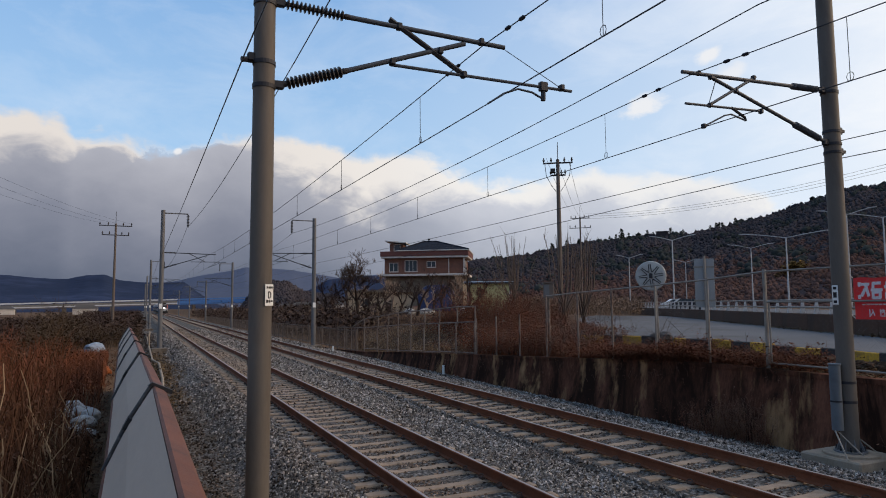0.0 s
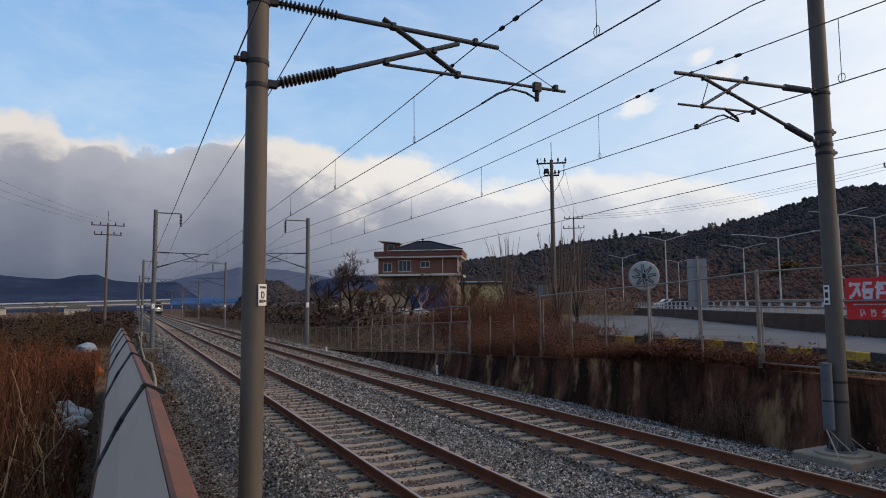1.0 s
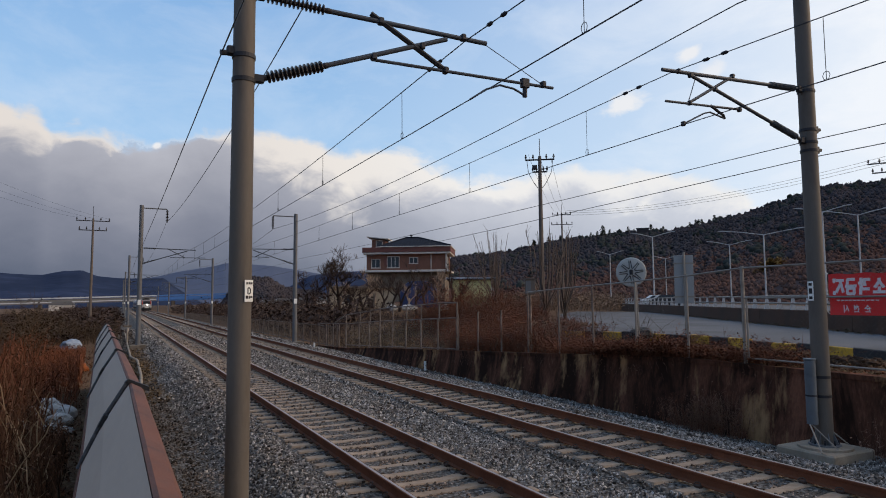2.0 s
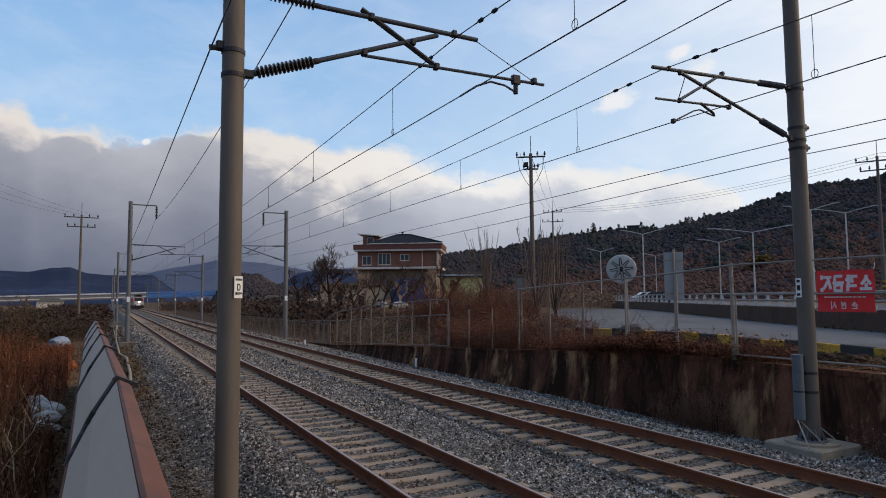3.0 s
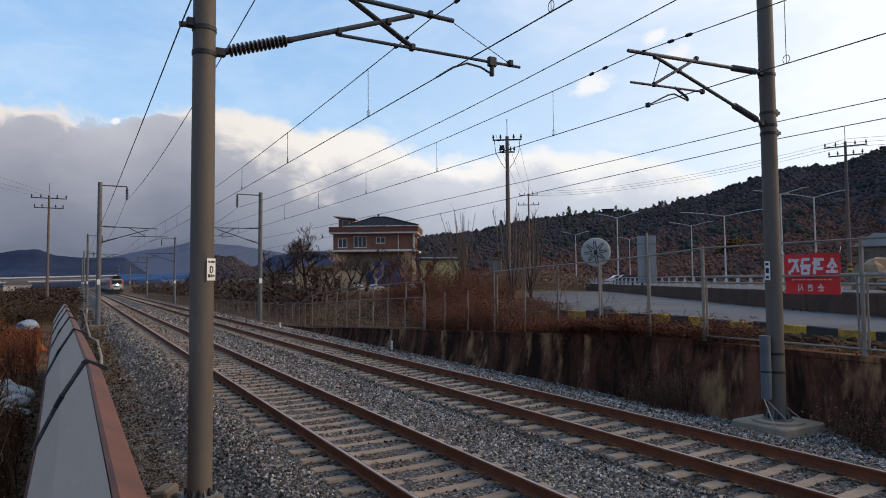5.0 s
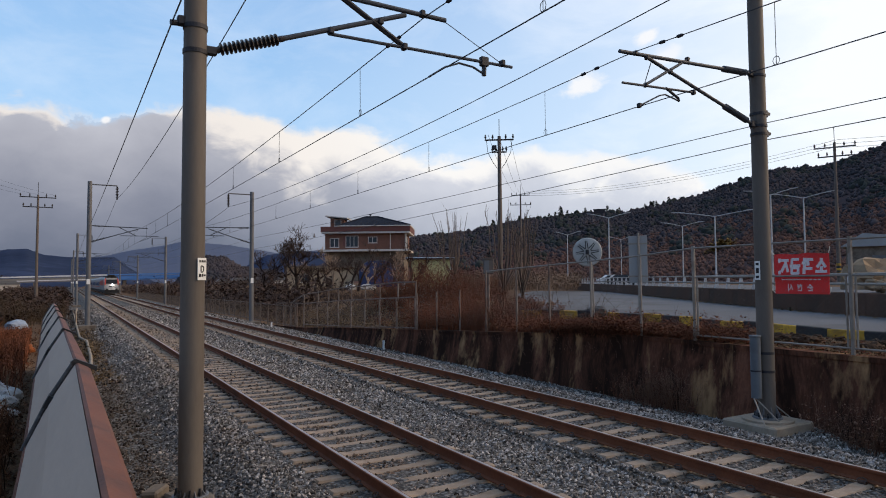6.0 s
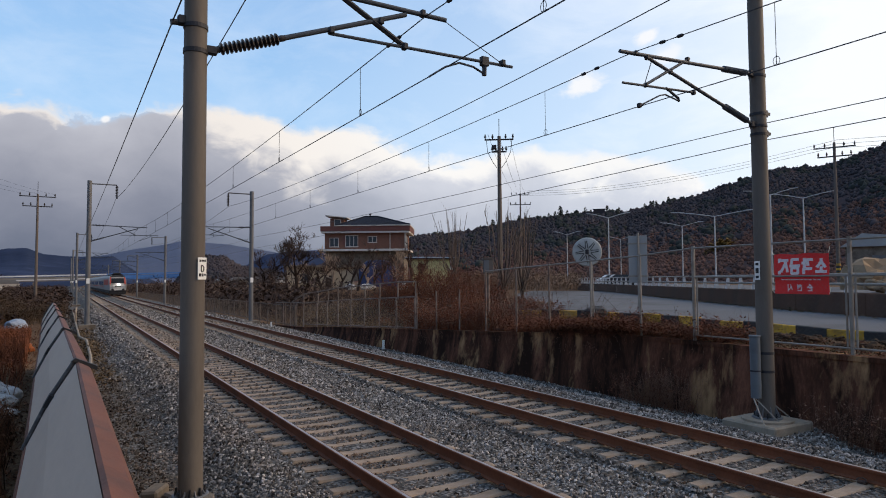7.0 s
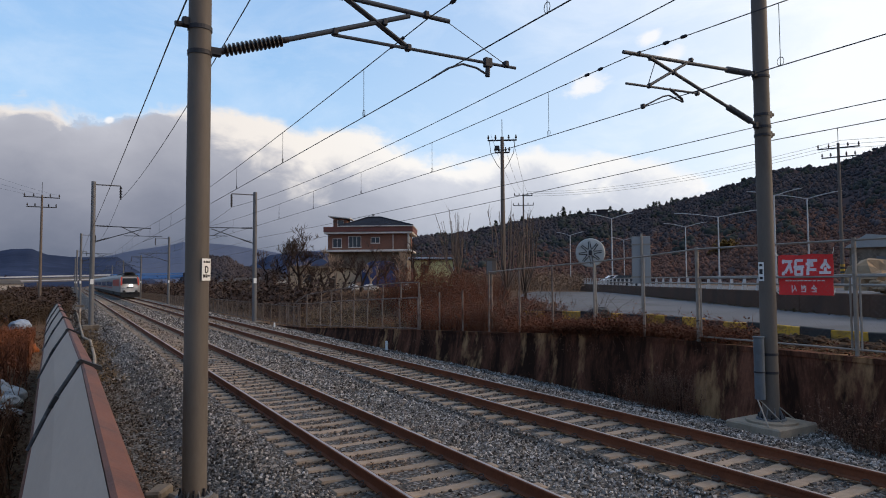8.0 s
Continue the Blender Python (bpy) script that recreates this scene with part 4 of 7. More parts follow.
def mast_far(x, y, z, top, side, label):
    t = thing("catenary_mast", (x, y, z), label, "catenary mast", "catenary masts")
    tall = top - z
    part("pole", Shape().spin([(0, 0.16), (tall, 0.14)], (0, 0, 0), (0, 0, 1), 16), "mast_far", t, smooth=True)
    part("foundation", Shape().box(-0.5, 0.5, -0.5, 0.5, -0.5, 0.02, 0.03), "concrete", t)
    top_arm(t, side, tall - 0.2, 1.65)
    S = lambda u, w: (side * u, 0, w - z)
    part("top_tube", Shape().tube(S(0.1, 6.35), S(3.6, 6.28), 0.035, 6), "tube", t)
    part("diagonal_tube", Shape().tube(S(0.1, 5.25), S(3.0, 6.2), 0.035, 6), "tube", t)
    part("strut", Shape().tube(S(1.7, 6.35), S(2.9, 5.72), 0.03, 6), "tube", t)
    part("registration_tube", Shape().tube(S(1.9, 5.72), S(4.3, 5.74), 0.024, 6), "tube", t)
    part("steady_arm", Shape().path([S(3.9, 5.72), S(3.7, 5.6), S(3.1, 5.34)], 0.018, 5), "tube", t)
    insulator(t, S(0.2, 6.35), S(1.0, 6.33), 8, 0.07)
    insulator(t, S(0.2, 5.29), S(1.0, 5.55), 8, 0.07)
    part("number_plate", Shape().box(-0.1, 0.1, -0.18, -0.165, 2.4 - z, 2.75 - z), "white", t)


LEFT_MASTS = [(1.30, 49.5, -0.35, 9.35), (1.2, 96.0, -0.4, 8.9), (1.2, 146.0, -0.4, 8.9), (1.2, 196.0, -0.4, 8.9)]
RIGHT_MASTS = [(11.5, 47.0, -0.35, 8.95), (11.3, 92.0, -0.4, 8.5), (11.6, 134.0, -0.4, 7.6), (11.6, 180.0, -0.4, 8.0), (11.6, 230.0, -0.4, 8.0)]


def span(points, sag, n=14):
    out = []
    for (p, q) in zip(points, points[1:]):
        for i in range(n):
            t = i / n
            a = Vector(p).lerp(Vector(q), t)
            a.z -= sag * 4 * t * (1 - t) * ((Vector(q) - Vector(p)).length / 42) ** 2
            out.append(a)
    return out + [Vector(points[-1])]


def build_wires():
    for cx, posts, z_c, z_m, name in ((4.30, LEFT_MASTS, 5.30, 6.18, "beside the barrier"), (8.32, RIGHT_MASTS, 5.40, 6.36, "below the wall")):
        stag = 0.10 if cx < 6 else -0.10
        pts = lambda z: [(cx - stag * 2, -44, z)] + [(cx, 7.8, z)] + [(cx - stag * (i % 2) * 2, m[1], z) for i, m in enumerate(posts)] + [(cx, 300, z)]
        contact = span(pts(z_c), 0.02)
        mess = span(pts(z_m), 0.30 if cx < 6 else 0.34)
        tagged(part("contact_wire", Shape().path(contact, 0.0085, 5), "wire"), "thin dark contact wire over the track " + name, "overhead wire", "overhead wires")
        t = tagged(part("messenger_wire", Shape().path(mess, 0.0085, 5), "wire"), "sagging messenger wire with droppers over the track " + name, "overhead wire", "overhead wires")
        ys = [m[1] for m in posts]
        stops = [-9.7, -4.7, 0.3, 5.2] + [10.1 + 4.85 * i for i in range(8)] + [ys[0] + 2.5 + 5 * i for i in range(9)]
        for y in stops:
            at = lambda line: next(a.lerp(b, (y - a.y) / (b.y - a.y)) for a, b in zip(line, line[1:]) if a.y <= y <= b.y)
            a, b = at(mess), at(contact)
            s = Shape().tube(a, b, 0.0055, 4)
            s.path([b + Vector((0, 0.05 * math.sin(q), 0.06 + 0.06 * math.cos(q))) for q in np.linspace(0, 6.28, 9)], 0.005, 4, caps=False)
            part("dropper", s, "wire", t)
        for dy in (-1.1, -0.75, 0.75, 1.1):
            a = at_y(mess, 7.8 + dy)
            part("wire_clamp", Shape().spin([(0, 0.012), (0.03, 0.028), (0.11, 0.028), (0.14, 0.012)], a, at_y(mess, 7.8 + dy + 0.2), 6), "iron", t)
    for name, pts, sag, r, label in (
        ("feeder_wire", [(2.9, -44, 8.2), (2.9, 7.8, 8.08)] + [(2.9, m[1], m[3] - 1.15) for m in LEFT_MASTS] + [(2.9, 300, 8)], 0.55, 0.012, "feeder wire hung from the mast-top insulators"),
        ("feeder_wire", [(10.0, -44, 7.9), (10.0, 7.8, 7.9)] + [(9.9, m[1], m[3] - 1.15) for m in RIGHT_MASTS] + [(10, 300, 7)], 0.55, 0.012, "feeder wire hung from the mast-top insulators"),
        ("protection_wire", [(1.02, -44, 5.5), (1.02, 7.8, 5.47)] + [(1.05, m[1], 5.6) for m in LEFT_MASTS] + [(1.05, 300, 5.6)], 0.10, 0.009, "protection wire clamped to the side of the masts"),
        ("protection_wire", [(12.02, -44, 5.55), (12.02, 7.75, 5.58)] + [(11.9, m[1], 5.7) for m in RIGHT_MASTS] + [(11.9, 300, 5.6)], 0.12, 0.009, "protection wire clamped to the side of the masts"),
        ("protection_wire", [(12.02, -44, 5.24), (12.02, 7.75, 5.24)] + [(11.9, m[1], 4.9) for m in RIGHT_MASTS] + [(11.9, 300, 4.9)], 0.12, 0.009, "thin cable below the protection wire on the masts"),
    ):
        tagged(part(name, Shape().path(span(pts, sag), r, 5), "wire"), label, "overhead wire", "overhead wires")


def at_y(line, y):
    return next(a.lerp(b, (y - a.y) / (b.y - a.y)) for a, b in zip(line, line[1:]) if a.y <= y <= b.y)


mast_near_left()
mast_near_right()
for i, (x, y, z, top) in enumerate(LEFT_MASTS):
    mast_far(x, y, z, top, 1, "grey catenary mast with a top feeder arm beside the track")
for i, (x, y, z, top) in enumerate(RIGHT_MASTS):
    mast_far(x, y, z, top, -1, "grey catenary mast with a top feeder arm beside the fence")
build_wires()


# ---------------------------------------------------------------- train
def vehicle(name, length, label, loco):
    t = thing(name, (RT, 300, 0), label, "locomotive" if loco else "railway coach", "" if loco else "coaches of the train")
    out = [(-1.46, 0.95), (1.46, 0.95), (1.50, 1.3), (1.50, 2.7), (1.36, 3.35), (0.9, 3.75), (-0.9, 3.75), (-1.36, 3.35), (-1.50, 2.7), (-1.50, 1.3)]
    rings = [(0.0, 0.90, 1.15), (0.35, 0.97, 0.62), (1.3, 1.0, 0.0)] if loco else [(0.3, 0.99, 0.0), (0.4, 1.0, 0.0)]
    s = Shape()
    ys = [(d, k, e) for d, k, e in rings] + [(length - 0.3, 1.0, 0.0)]
    for d, k, e in ys:
        for u, w in out:
            lean = e * max(0.0, (w - 1.9) / 1.85)
            s.v.append((u * k, d + lean, w))
    n = len(out)
    for i in range(len(ys) - 1):
        for k in range(n):
            a, b = i * n + k, i * n + (k + 1) % n
            s.f.append((a, b, b + n, a + n))
    s.f += [tuple(range(n)), tuple(reversed(range((len(ys) - 1) * n, len(ys) * n)))]
    part("body", s, "train_white", t, "white painted body", smooth=True)
    under = Shape().box(-1.35, 1.35, 0.3 if loco else 0.8, length - 0.6, 0.35, 0.949, 0.05)
    if loco:
        under.prism([(-1.40, 0.25), (1.40, 0.25), (1.40, 0.94), (-1.40, 0.94)], 0.1, 0.5)
    part("underframe", under, "train_dark", t, "black underframe")
    for side in (-1, 1):
        if loco:
            part("side_band", Shape().box(side * 1.49 if side > 0 else -1.512, 1.512 if side > 0 else -1.49, 1.6, length - 0.8, 1.9, 3.0), "train_red", t, "red side band")
        else:
            a, b = (1.49, 1.508) if side > 0 else (-1.508, -1.49)
            band_ = part("window_band", Shape().box(a, b, 0.9, length - 0.9, 1.80, 2.72), "train_glass", t, "dark window band")
            c, d = (1.506, 1.514) if side > 0 else (-1.514, -1.506)
            for k in range(9):
                y = 2.2 + k * (length - 4.4) / 9
                part("window", Shape().box(c, d, y + 0.2, y + (length - 4.4) / 9 - 0.2, 1.92, 2.62), "pane", band_)
            part("stripe", Shape().box(a, b, 0.6, length - 0.6, 1.52, 1.68), "train_red", t, "red stripe")
            part("door", Shape().box(c, d, length - 1.9, length - 1.1, 1.0, 2.75), "train_white", t)
    for by in (length * 0.2, length * 0.8):
        b = Shape().box(-1.2, 1.2, by - 1.7, by + 1.7, 0.3, 0.7, 0.05)
        bogie = part("bogie", b, "train_dark", t)
        for dy in (-1.3, 1.3):
            part("wheelset", Shape().spin([(0, 0.46), (0.13, 0.46), (0.14, 0.1), (1.40, 0.1), (1.41, 0.46), (1.54, 0.46)], (-0.77, by + dy, 0.46), (1, by + dy, 0.46), 18), "iron", bogie)
    if loco:
        lean = lambda w: 1.15 * (w - 1.9) / 1.85
        def front(u0, u1, w0, w1, out=0.02, mat_="train_glass", nm="windscreen", lb=""):
            v = [(u, lean(w) * 1.0 - out if w > 1.9 else -out, w) for u, w in ((u0, w0), (u1, w0), (u1 * 0.94, w1), (u0 * 0.94, w1))]
            v += [(a, b + 0.05, c) for a, b, c in v]
            return part(nm, Shape().add(v, [(0, 1, 2, 3), (7, 6, 5, 4), (0, 4, 5, 1), (1, 5, 6, 2), (2, 6, 7, 3), (3, 7, 4, 0)]), mat_, t, lb)
        front(-1.36, -1.13, 2.05, 3.42, 0.012, "train_red", "corner_panel", "red corner panel")
        front(1.13, 1.36, 2.05, 3.42, 0.012, "train_red", "corner_panel", "red corner panel")
        front(-1.10, 1.10, 2.28, 3.18, 0.03, lb="wide dark windscreen")
        front(-1.25, 1.25, 3.45, 3.66, 0.02, "train_dark", "brow", "dark brow over the windscreen")
        front(-0.5, 0.5, 1.60, 1.80, 0.03, "train_dark", "emblem_plate")
        for side in (-1, 1):
            for k in (0.72, 1.02):
                part("lamp", Shape().spin([(0, 0.09), (0.1, 0.10)], (side * k, -0.05, 1.62), (side * k, 1, 1.62), 10), "steel", t, "small round lamp")
            part("windscreen_wiper", Shape().tube((side * 0.15, 0.17, 2.30), (side * 0.75, 0.35, 2.62), 0.02, 4), "iron", t)
            part("front_handrail", Shape().tube((side * 1.22, -0.09, 1.15), (side * 1.22, -0.09, 1.85), 0.025, 5), "steel", t)
        part("headlight", Shape().spin([(0, 0.17), (0.05, 0.20), (0.40, 0.20)], (0.12, -0.28, 2.02), (0.12, 1, 2.02), 16), "headlight", t, "bright white headlight")
        for side in (-1, 1):
            part("marker_lamp", Shape().spin([(0, 0.11), (0.1, 0.13)], (side * 0.95, -0.05, 1.35), (side * 0.95, 1, 1.35), 12), "steel", t)
            part("buffer", Shape().spin([(0, 0.22), (0.05, 0.22), (0.06, 0.1), (0.4, 0.1)], (side * 0.88, -0.42, 1.06), (side * 0.88, 1, 1.06), 14), "iron", t)
        part("coupler", Shape().box(-0.12, 0.12, -0.35, 0.1, 0.75, 1.0, 0.03), "iron", t)
        part("snow_plough", Shape().prism([(-1.3, 0.2), (1.3, 0.2), (1.2, 0.6), (-1.2, 0.6)], -0.1, 0.05), "train_dark", t)
        r = Shape().box(-0.9, 0.9, 2.0, length - 2, 3.74, 4.0, 0.05).box(-0.6, 0.6, 1.6, 4.2, 3.98, 4.2, 0.05)
        part("roof_equipment", r, "train_dark", t, "dark roof equipment")
        pn = Shape().path([(-0.5, 4.0, 4.0), (-0.5, 5.2, 4.6), (-0.6, 4.0, 5.3)], 0.03, 5).path([(0.5, 4.0, 4.0), (0.5, 5.2, 4.6), (0.6, 4.0, 5.3)], 0.03, 5).path([(-0.95, 4.0, 5.25), (-0.7, 4.0, 5.35), (0.7, 4.0, 5.35), (0.95, 4.0, 5.25)], 0.03, 5)
        part("pantograph", pn, "iron", t, "raised pantograph")
    else:
        part("roof", Shape().box(-0.7, 0.7, 2, length - 2, 3.72, 3.9, 0.04), "steel", t)
    return t


LOCO = vehicle("locomotive", 19.0, "white and red electric locomotive with a lit headlight", True)
COACHES = [vehicle("coach", 23.5, "white passenger coach with a dark window band", False)]
COACHES += [copy_thing(COACHES[0], pose(RT, 330 + 24 * i, 0)) for i in range(4)]


# ---------------------------------------------------------------- far things
def direction(deg):
    return math.sin(radians(deg)), math.cos(radians(deg))


def hill_height(profile, near, far, seed, rough, az, t):
    top = EYE[2] + far * math.tan(radians(along(profile, az)))
    bumpy = noise.fractal((az * 0.35, seed, 0), 1.0, 2.0, 5) * rough * 0.4 + noise.noise((az * 4.0, seed + 5, 0)) * rough * 0.22
    return -6 + (top - 0.6 + bumpy + 6) * t ** 1.1 + (1 - t) * t * 3 * rough * noise.fractal((az * 0.2, t * 3, seed), 1.0, 2.0, 4)


def ridge(name, label, material, profile, near, far, seed, rough):
    """A range of hills: elevation of the skyline over bearing, rising from near to far."""
    s = Shape()
    a0, a1 = profile[0][0], profile[-1][0]
    cols = int((a1 - a0) / 0.25) + 1
    rows = 12
    for j in range(rows + 1):
        for i in range(cols):
            az = a0 + (a1 - a0) * i / (cols - 1)
            r = near + (far - near) * j / rows
            x, y = direction(az)
            s.v.append((x * r, y * r, hill_height(profile, near, far, seed, rough, az, j / rows)))
    for i in range(cols):
        x, y = direction(a0 + (a1 - a0) * i / (cols - 1))
        s.v.append((x * far * 1.4, y * far * 1.4, -8))
    for j in range(rows + 1):
        for i in range(cols - 1):
            s.f.append((j * cols + i, j * cols + i + 1, (j + 1) * cols + i + 1, (j + 1) * cols + i))
    return tagged(part(name, s, material, smooth=True), label, "hill", kind="structure")


HILL = ([(12, -0.6), (18, 1.0), (22, 2.4), (28.4, 4.0), (31.4, 4.2), (35.7, 4.95), (38.1, 5.3), (42.8, 5.75), (46.4, 5.75), (49.0, 6.2), (51.5, 6.8), (54.7, 7.7), (56.3, 8.15), (57.3, 8.5), (60.2, 8.5), (61.8, 8.7), (63.3, 9.15), (65.3, 9.8), (80, 11.5), (100, 10), (130, 8)], 190, 620, 3.0, 4.0)
KNOLL = ([(7.6, -0.4), (8.4, 1.0), (9.2, 1.9), (10.2, 2.2), (11.5, 2.1), (13, 1.3), (15, 0.9), (18, 0.3)], 300, 420, 31.0, 2.0)
ridge("backdrop_hill", "dark wooded hillside rising behind the road", "hill", *HILL)
# the distant ranges wear haze-tinted colours; no air scatters light here
ridge("backdrop_hill", "far hills beyond the viaduct, coloured blue with haze", "hill_far_haze",
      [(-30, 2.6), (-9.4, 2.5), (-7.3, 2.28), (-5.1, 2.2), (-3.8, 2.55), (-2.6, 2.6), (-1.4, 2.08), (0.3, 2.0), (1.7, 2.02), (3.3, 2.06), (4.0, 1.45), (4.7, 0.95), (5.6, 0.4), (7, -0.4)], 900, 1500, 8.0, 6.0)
ridge("backdrop_hill", "mountains on the horizon, coloured pale with haze", "hill_pale_haze",
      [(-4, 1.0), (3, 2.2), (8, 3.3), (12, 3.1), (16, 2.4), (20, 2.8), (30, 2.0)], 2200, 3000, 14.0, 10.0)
ridge("backdrop_hill", "wooded hill behind the house, coloured blue with haze", "hill_far_haze",
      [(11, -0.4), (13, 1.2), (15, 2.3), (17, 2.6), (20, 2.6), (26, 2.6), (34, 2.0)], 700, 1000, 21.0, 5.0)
ridge("backdrop_hill", "dark near knoll beside the line", "hill", *KNOLL)


# ---------------------------------------------------------------- street, kerb, highway
KERB = [(17.5, 2.0), (17.6, 6.0), (18.0, 10.0), (18.9, 14.0), (19.7, 18.0), (19.5, 20.5), (18.6, 23.0), (17.6, 25.0)]
EDGE = [(20.5, 1.0), (24.0, 9.0), (28.3, 17.0), (34.2, 26.0), (44.2, 40.5), (55.0, 57.0), (75.0, 88.0), (110.0, 142.0)]


def lerp_line(line, step):
    out = [Vector((*line[0], 0))]
    for a, b in zip(line, line[1:]):
        a, b = Vector((*a, 0)), Vector((*b, 0))
        n = max(1, round((b - a).length / step))
        out += [a.lerp(b, i / n) for i in range(1, n + 1)]
    return out


def build_street():
    outline = [(x, y) for x, y in KERB] + [(21.0, 27.0), (28.0, 38.0), (42.0, 56.0), (52.0, 66.0)] + [(x - 0.1, y + 0.1) for x, y in reversed(EDGE[:6])]
    s = Shape().prism(outline, 0.85, 1.03, "z")
    tagged(part("road", s, "asphalt"), "pale worn asphalt street behind the kerb", "street", kind="structure")
    up = [(x + 0.15, y) for x, y in EDGE] + [(x + 16, y - 9) for x, y in reversed(EDGE)]
    tagged(part("road_highway", Shape().prism(up, 0.2, 1.6, "z"), "asphalt"), "raised highway behind a concrete parapet", "road", kind="structure")
    # kerb of alternating painted blocks
    kerb = thing("kerb", (0, 0, 1.0), "kerb of yellow and black painted concrete blocks", "kerb", kind="structure")
    pts = lerp_line(KERB, 1.05)
    rng = random.Random(5)
    for i, (a, b) in enumerate(zip(pts, pts[1:])):
        d = b - a
        n = d.length
        s = Shape().prism([(-0.09, -0.2), (0.09, -0.2), (0.09, 0.11), (0.05, 0.155), (-0.07, 0.155), (-0.09, 0.13)], 0.008, n - 0.008)
        yaw = math.degrees(math.atan2(-d.x, d.y))
        part("kerb_block", s, "yellow" if i % 2 else "kerbblack", kerb, at=pose(a.x, a.y, rng.uniform(-0.055, 0.0), rng.uniform(-1.3, 1.3), rng.uniform(-5, 5), yaw + rng.uniform(-1.5, 1.5)))
    # parapet of the highway, in cast lengths
    wall = thing("parapet", (0, 0, 1.0), "stained concrete parapet along the highway", "parapet", kind="structure")
    rail = thing("guardrail", (0, 0, 1.9), "pale steel guardrail on the highway parapet", "guardrail")
    pts = lerp_line(EDGE, 4.0)
    for a, b in zip(pts, pts[1:]):
        d = b - a
        n = d.length
        at = pose(a.x, a.y, 0, 0, 0, math.degrees(math.atan2(-d.x, d.y)))
        part("parapet_length", Shape().prism([(-0.18, -0.3), (0.12, -0.3), (0.10, 0.86), (0.06, 0.90), (-0.10, 0.90), (-0.14, 0.86)], 0.01, n - 0.01), "wall_pale", wall, at=at)
        part("rail_beam", Shape().tube((-0.09, 0, 0.33), (-0.09, n, 0.33), 0.055, 8), "fence", rail, at=at)
        part("hand_rail", Shape().tube((-0.02, 0, 0.72), (-0.02, n, 0.72), 0.045, 8), "fence", rail, at=at)
        for k in range(2):
            y = n * (0.25 + 0.5 * k)
            p = Shape().prism([(-0.16, 0.0), (0.10, 0.0), (0.02, 0.74), (-0.05, 0.74)], y - 0.06, y + 0.06)
            part("rail_post", p, "lamp", rail, at=at)


build_street()


# ---------------------------------------------------------------- fence on the retaining wall
def chain_link(y0, y1, z0, z1, step=0.11, r=0.0008):
    s = Shape()
    w, h = y1 - y0, z1 - z0
    n = int((w + h) / step)
    for i in range(1, n):
        c = i * step
        a, b = (min(c, w), max(0.0, c - w)), (max(0.0, c - h), min(c, h))
        s.path([(0, y0 + a[0], z0 + a[1]), (0, y0 + b[0], z0 + b[1])], r, 3, caps=False)
        s.path([(0.004, y1 - a[0], z0 + a[1]), (0.004, y1 - b[0], z0 + b[1])], r, 3, caps=False)
    return s


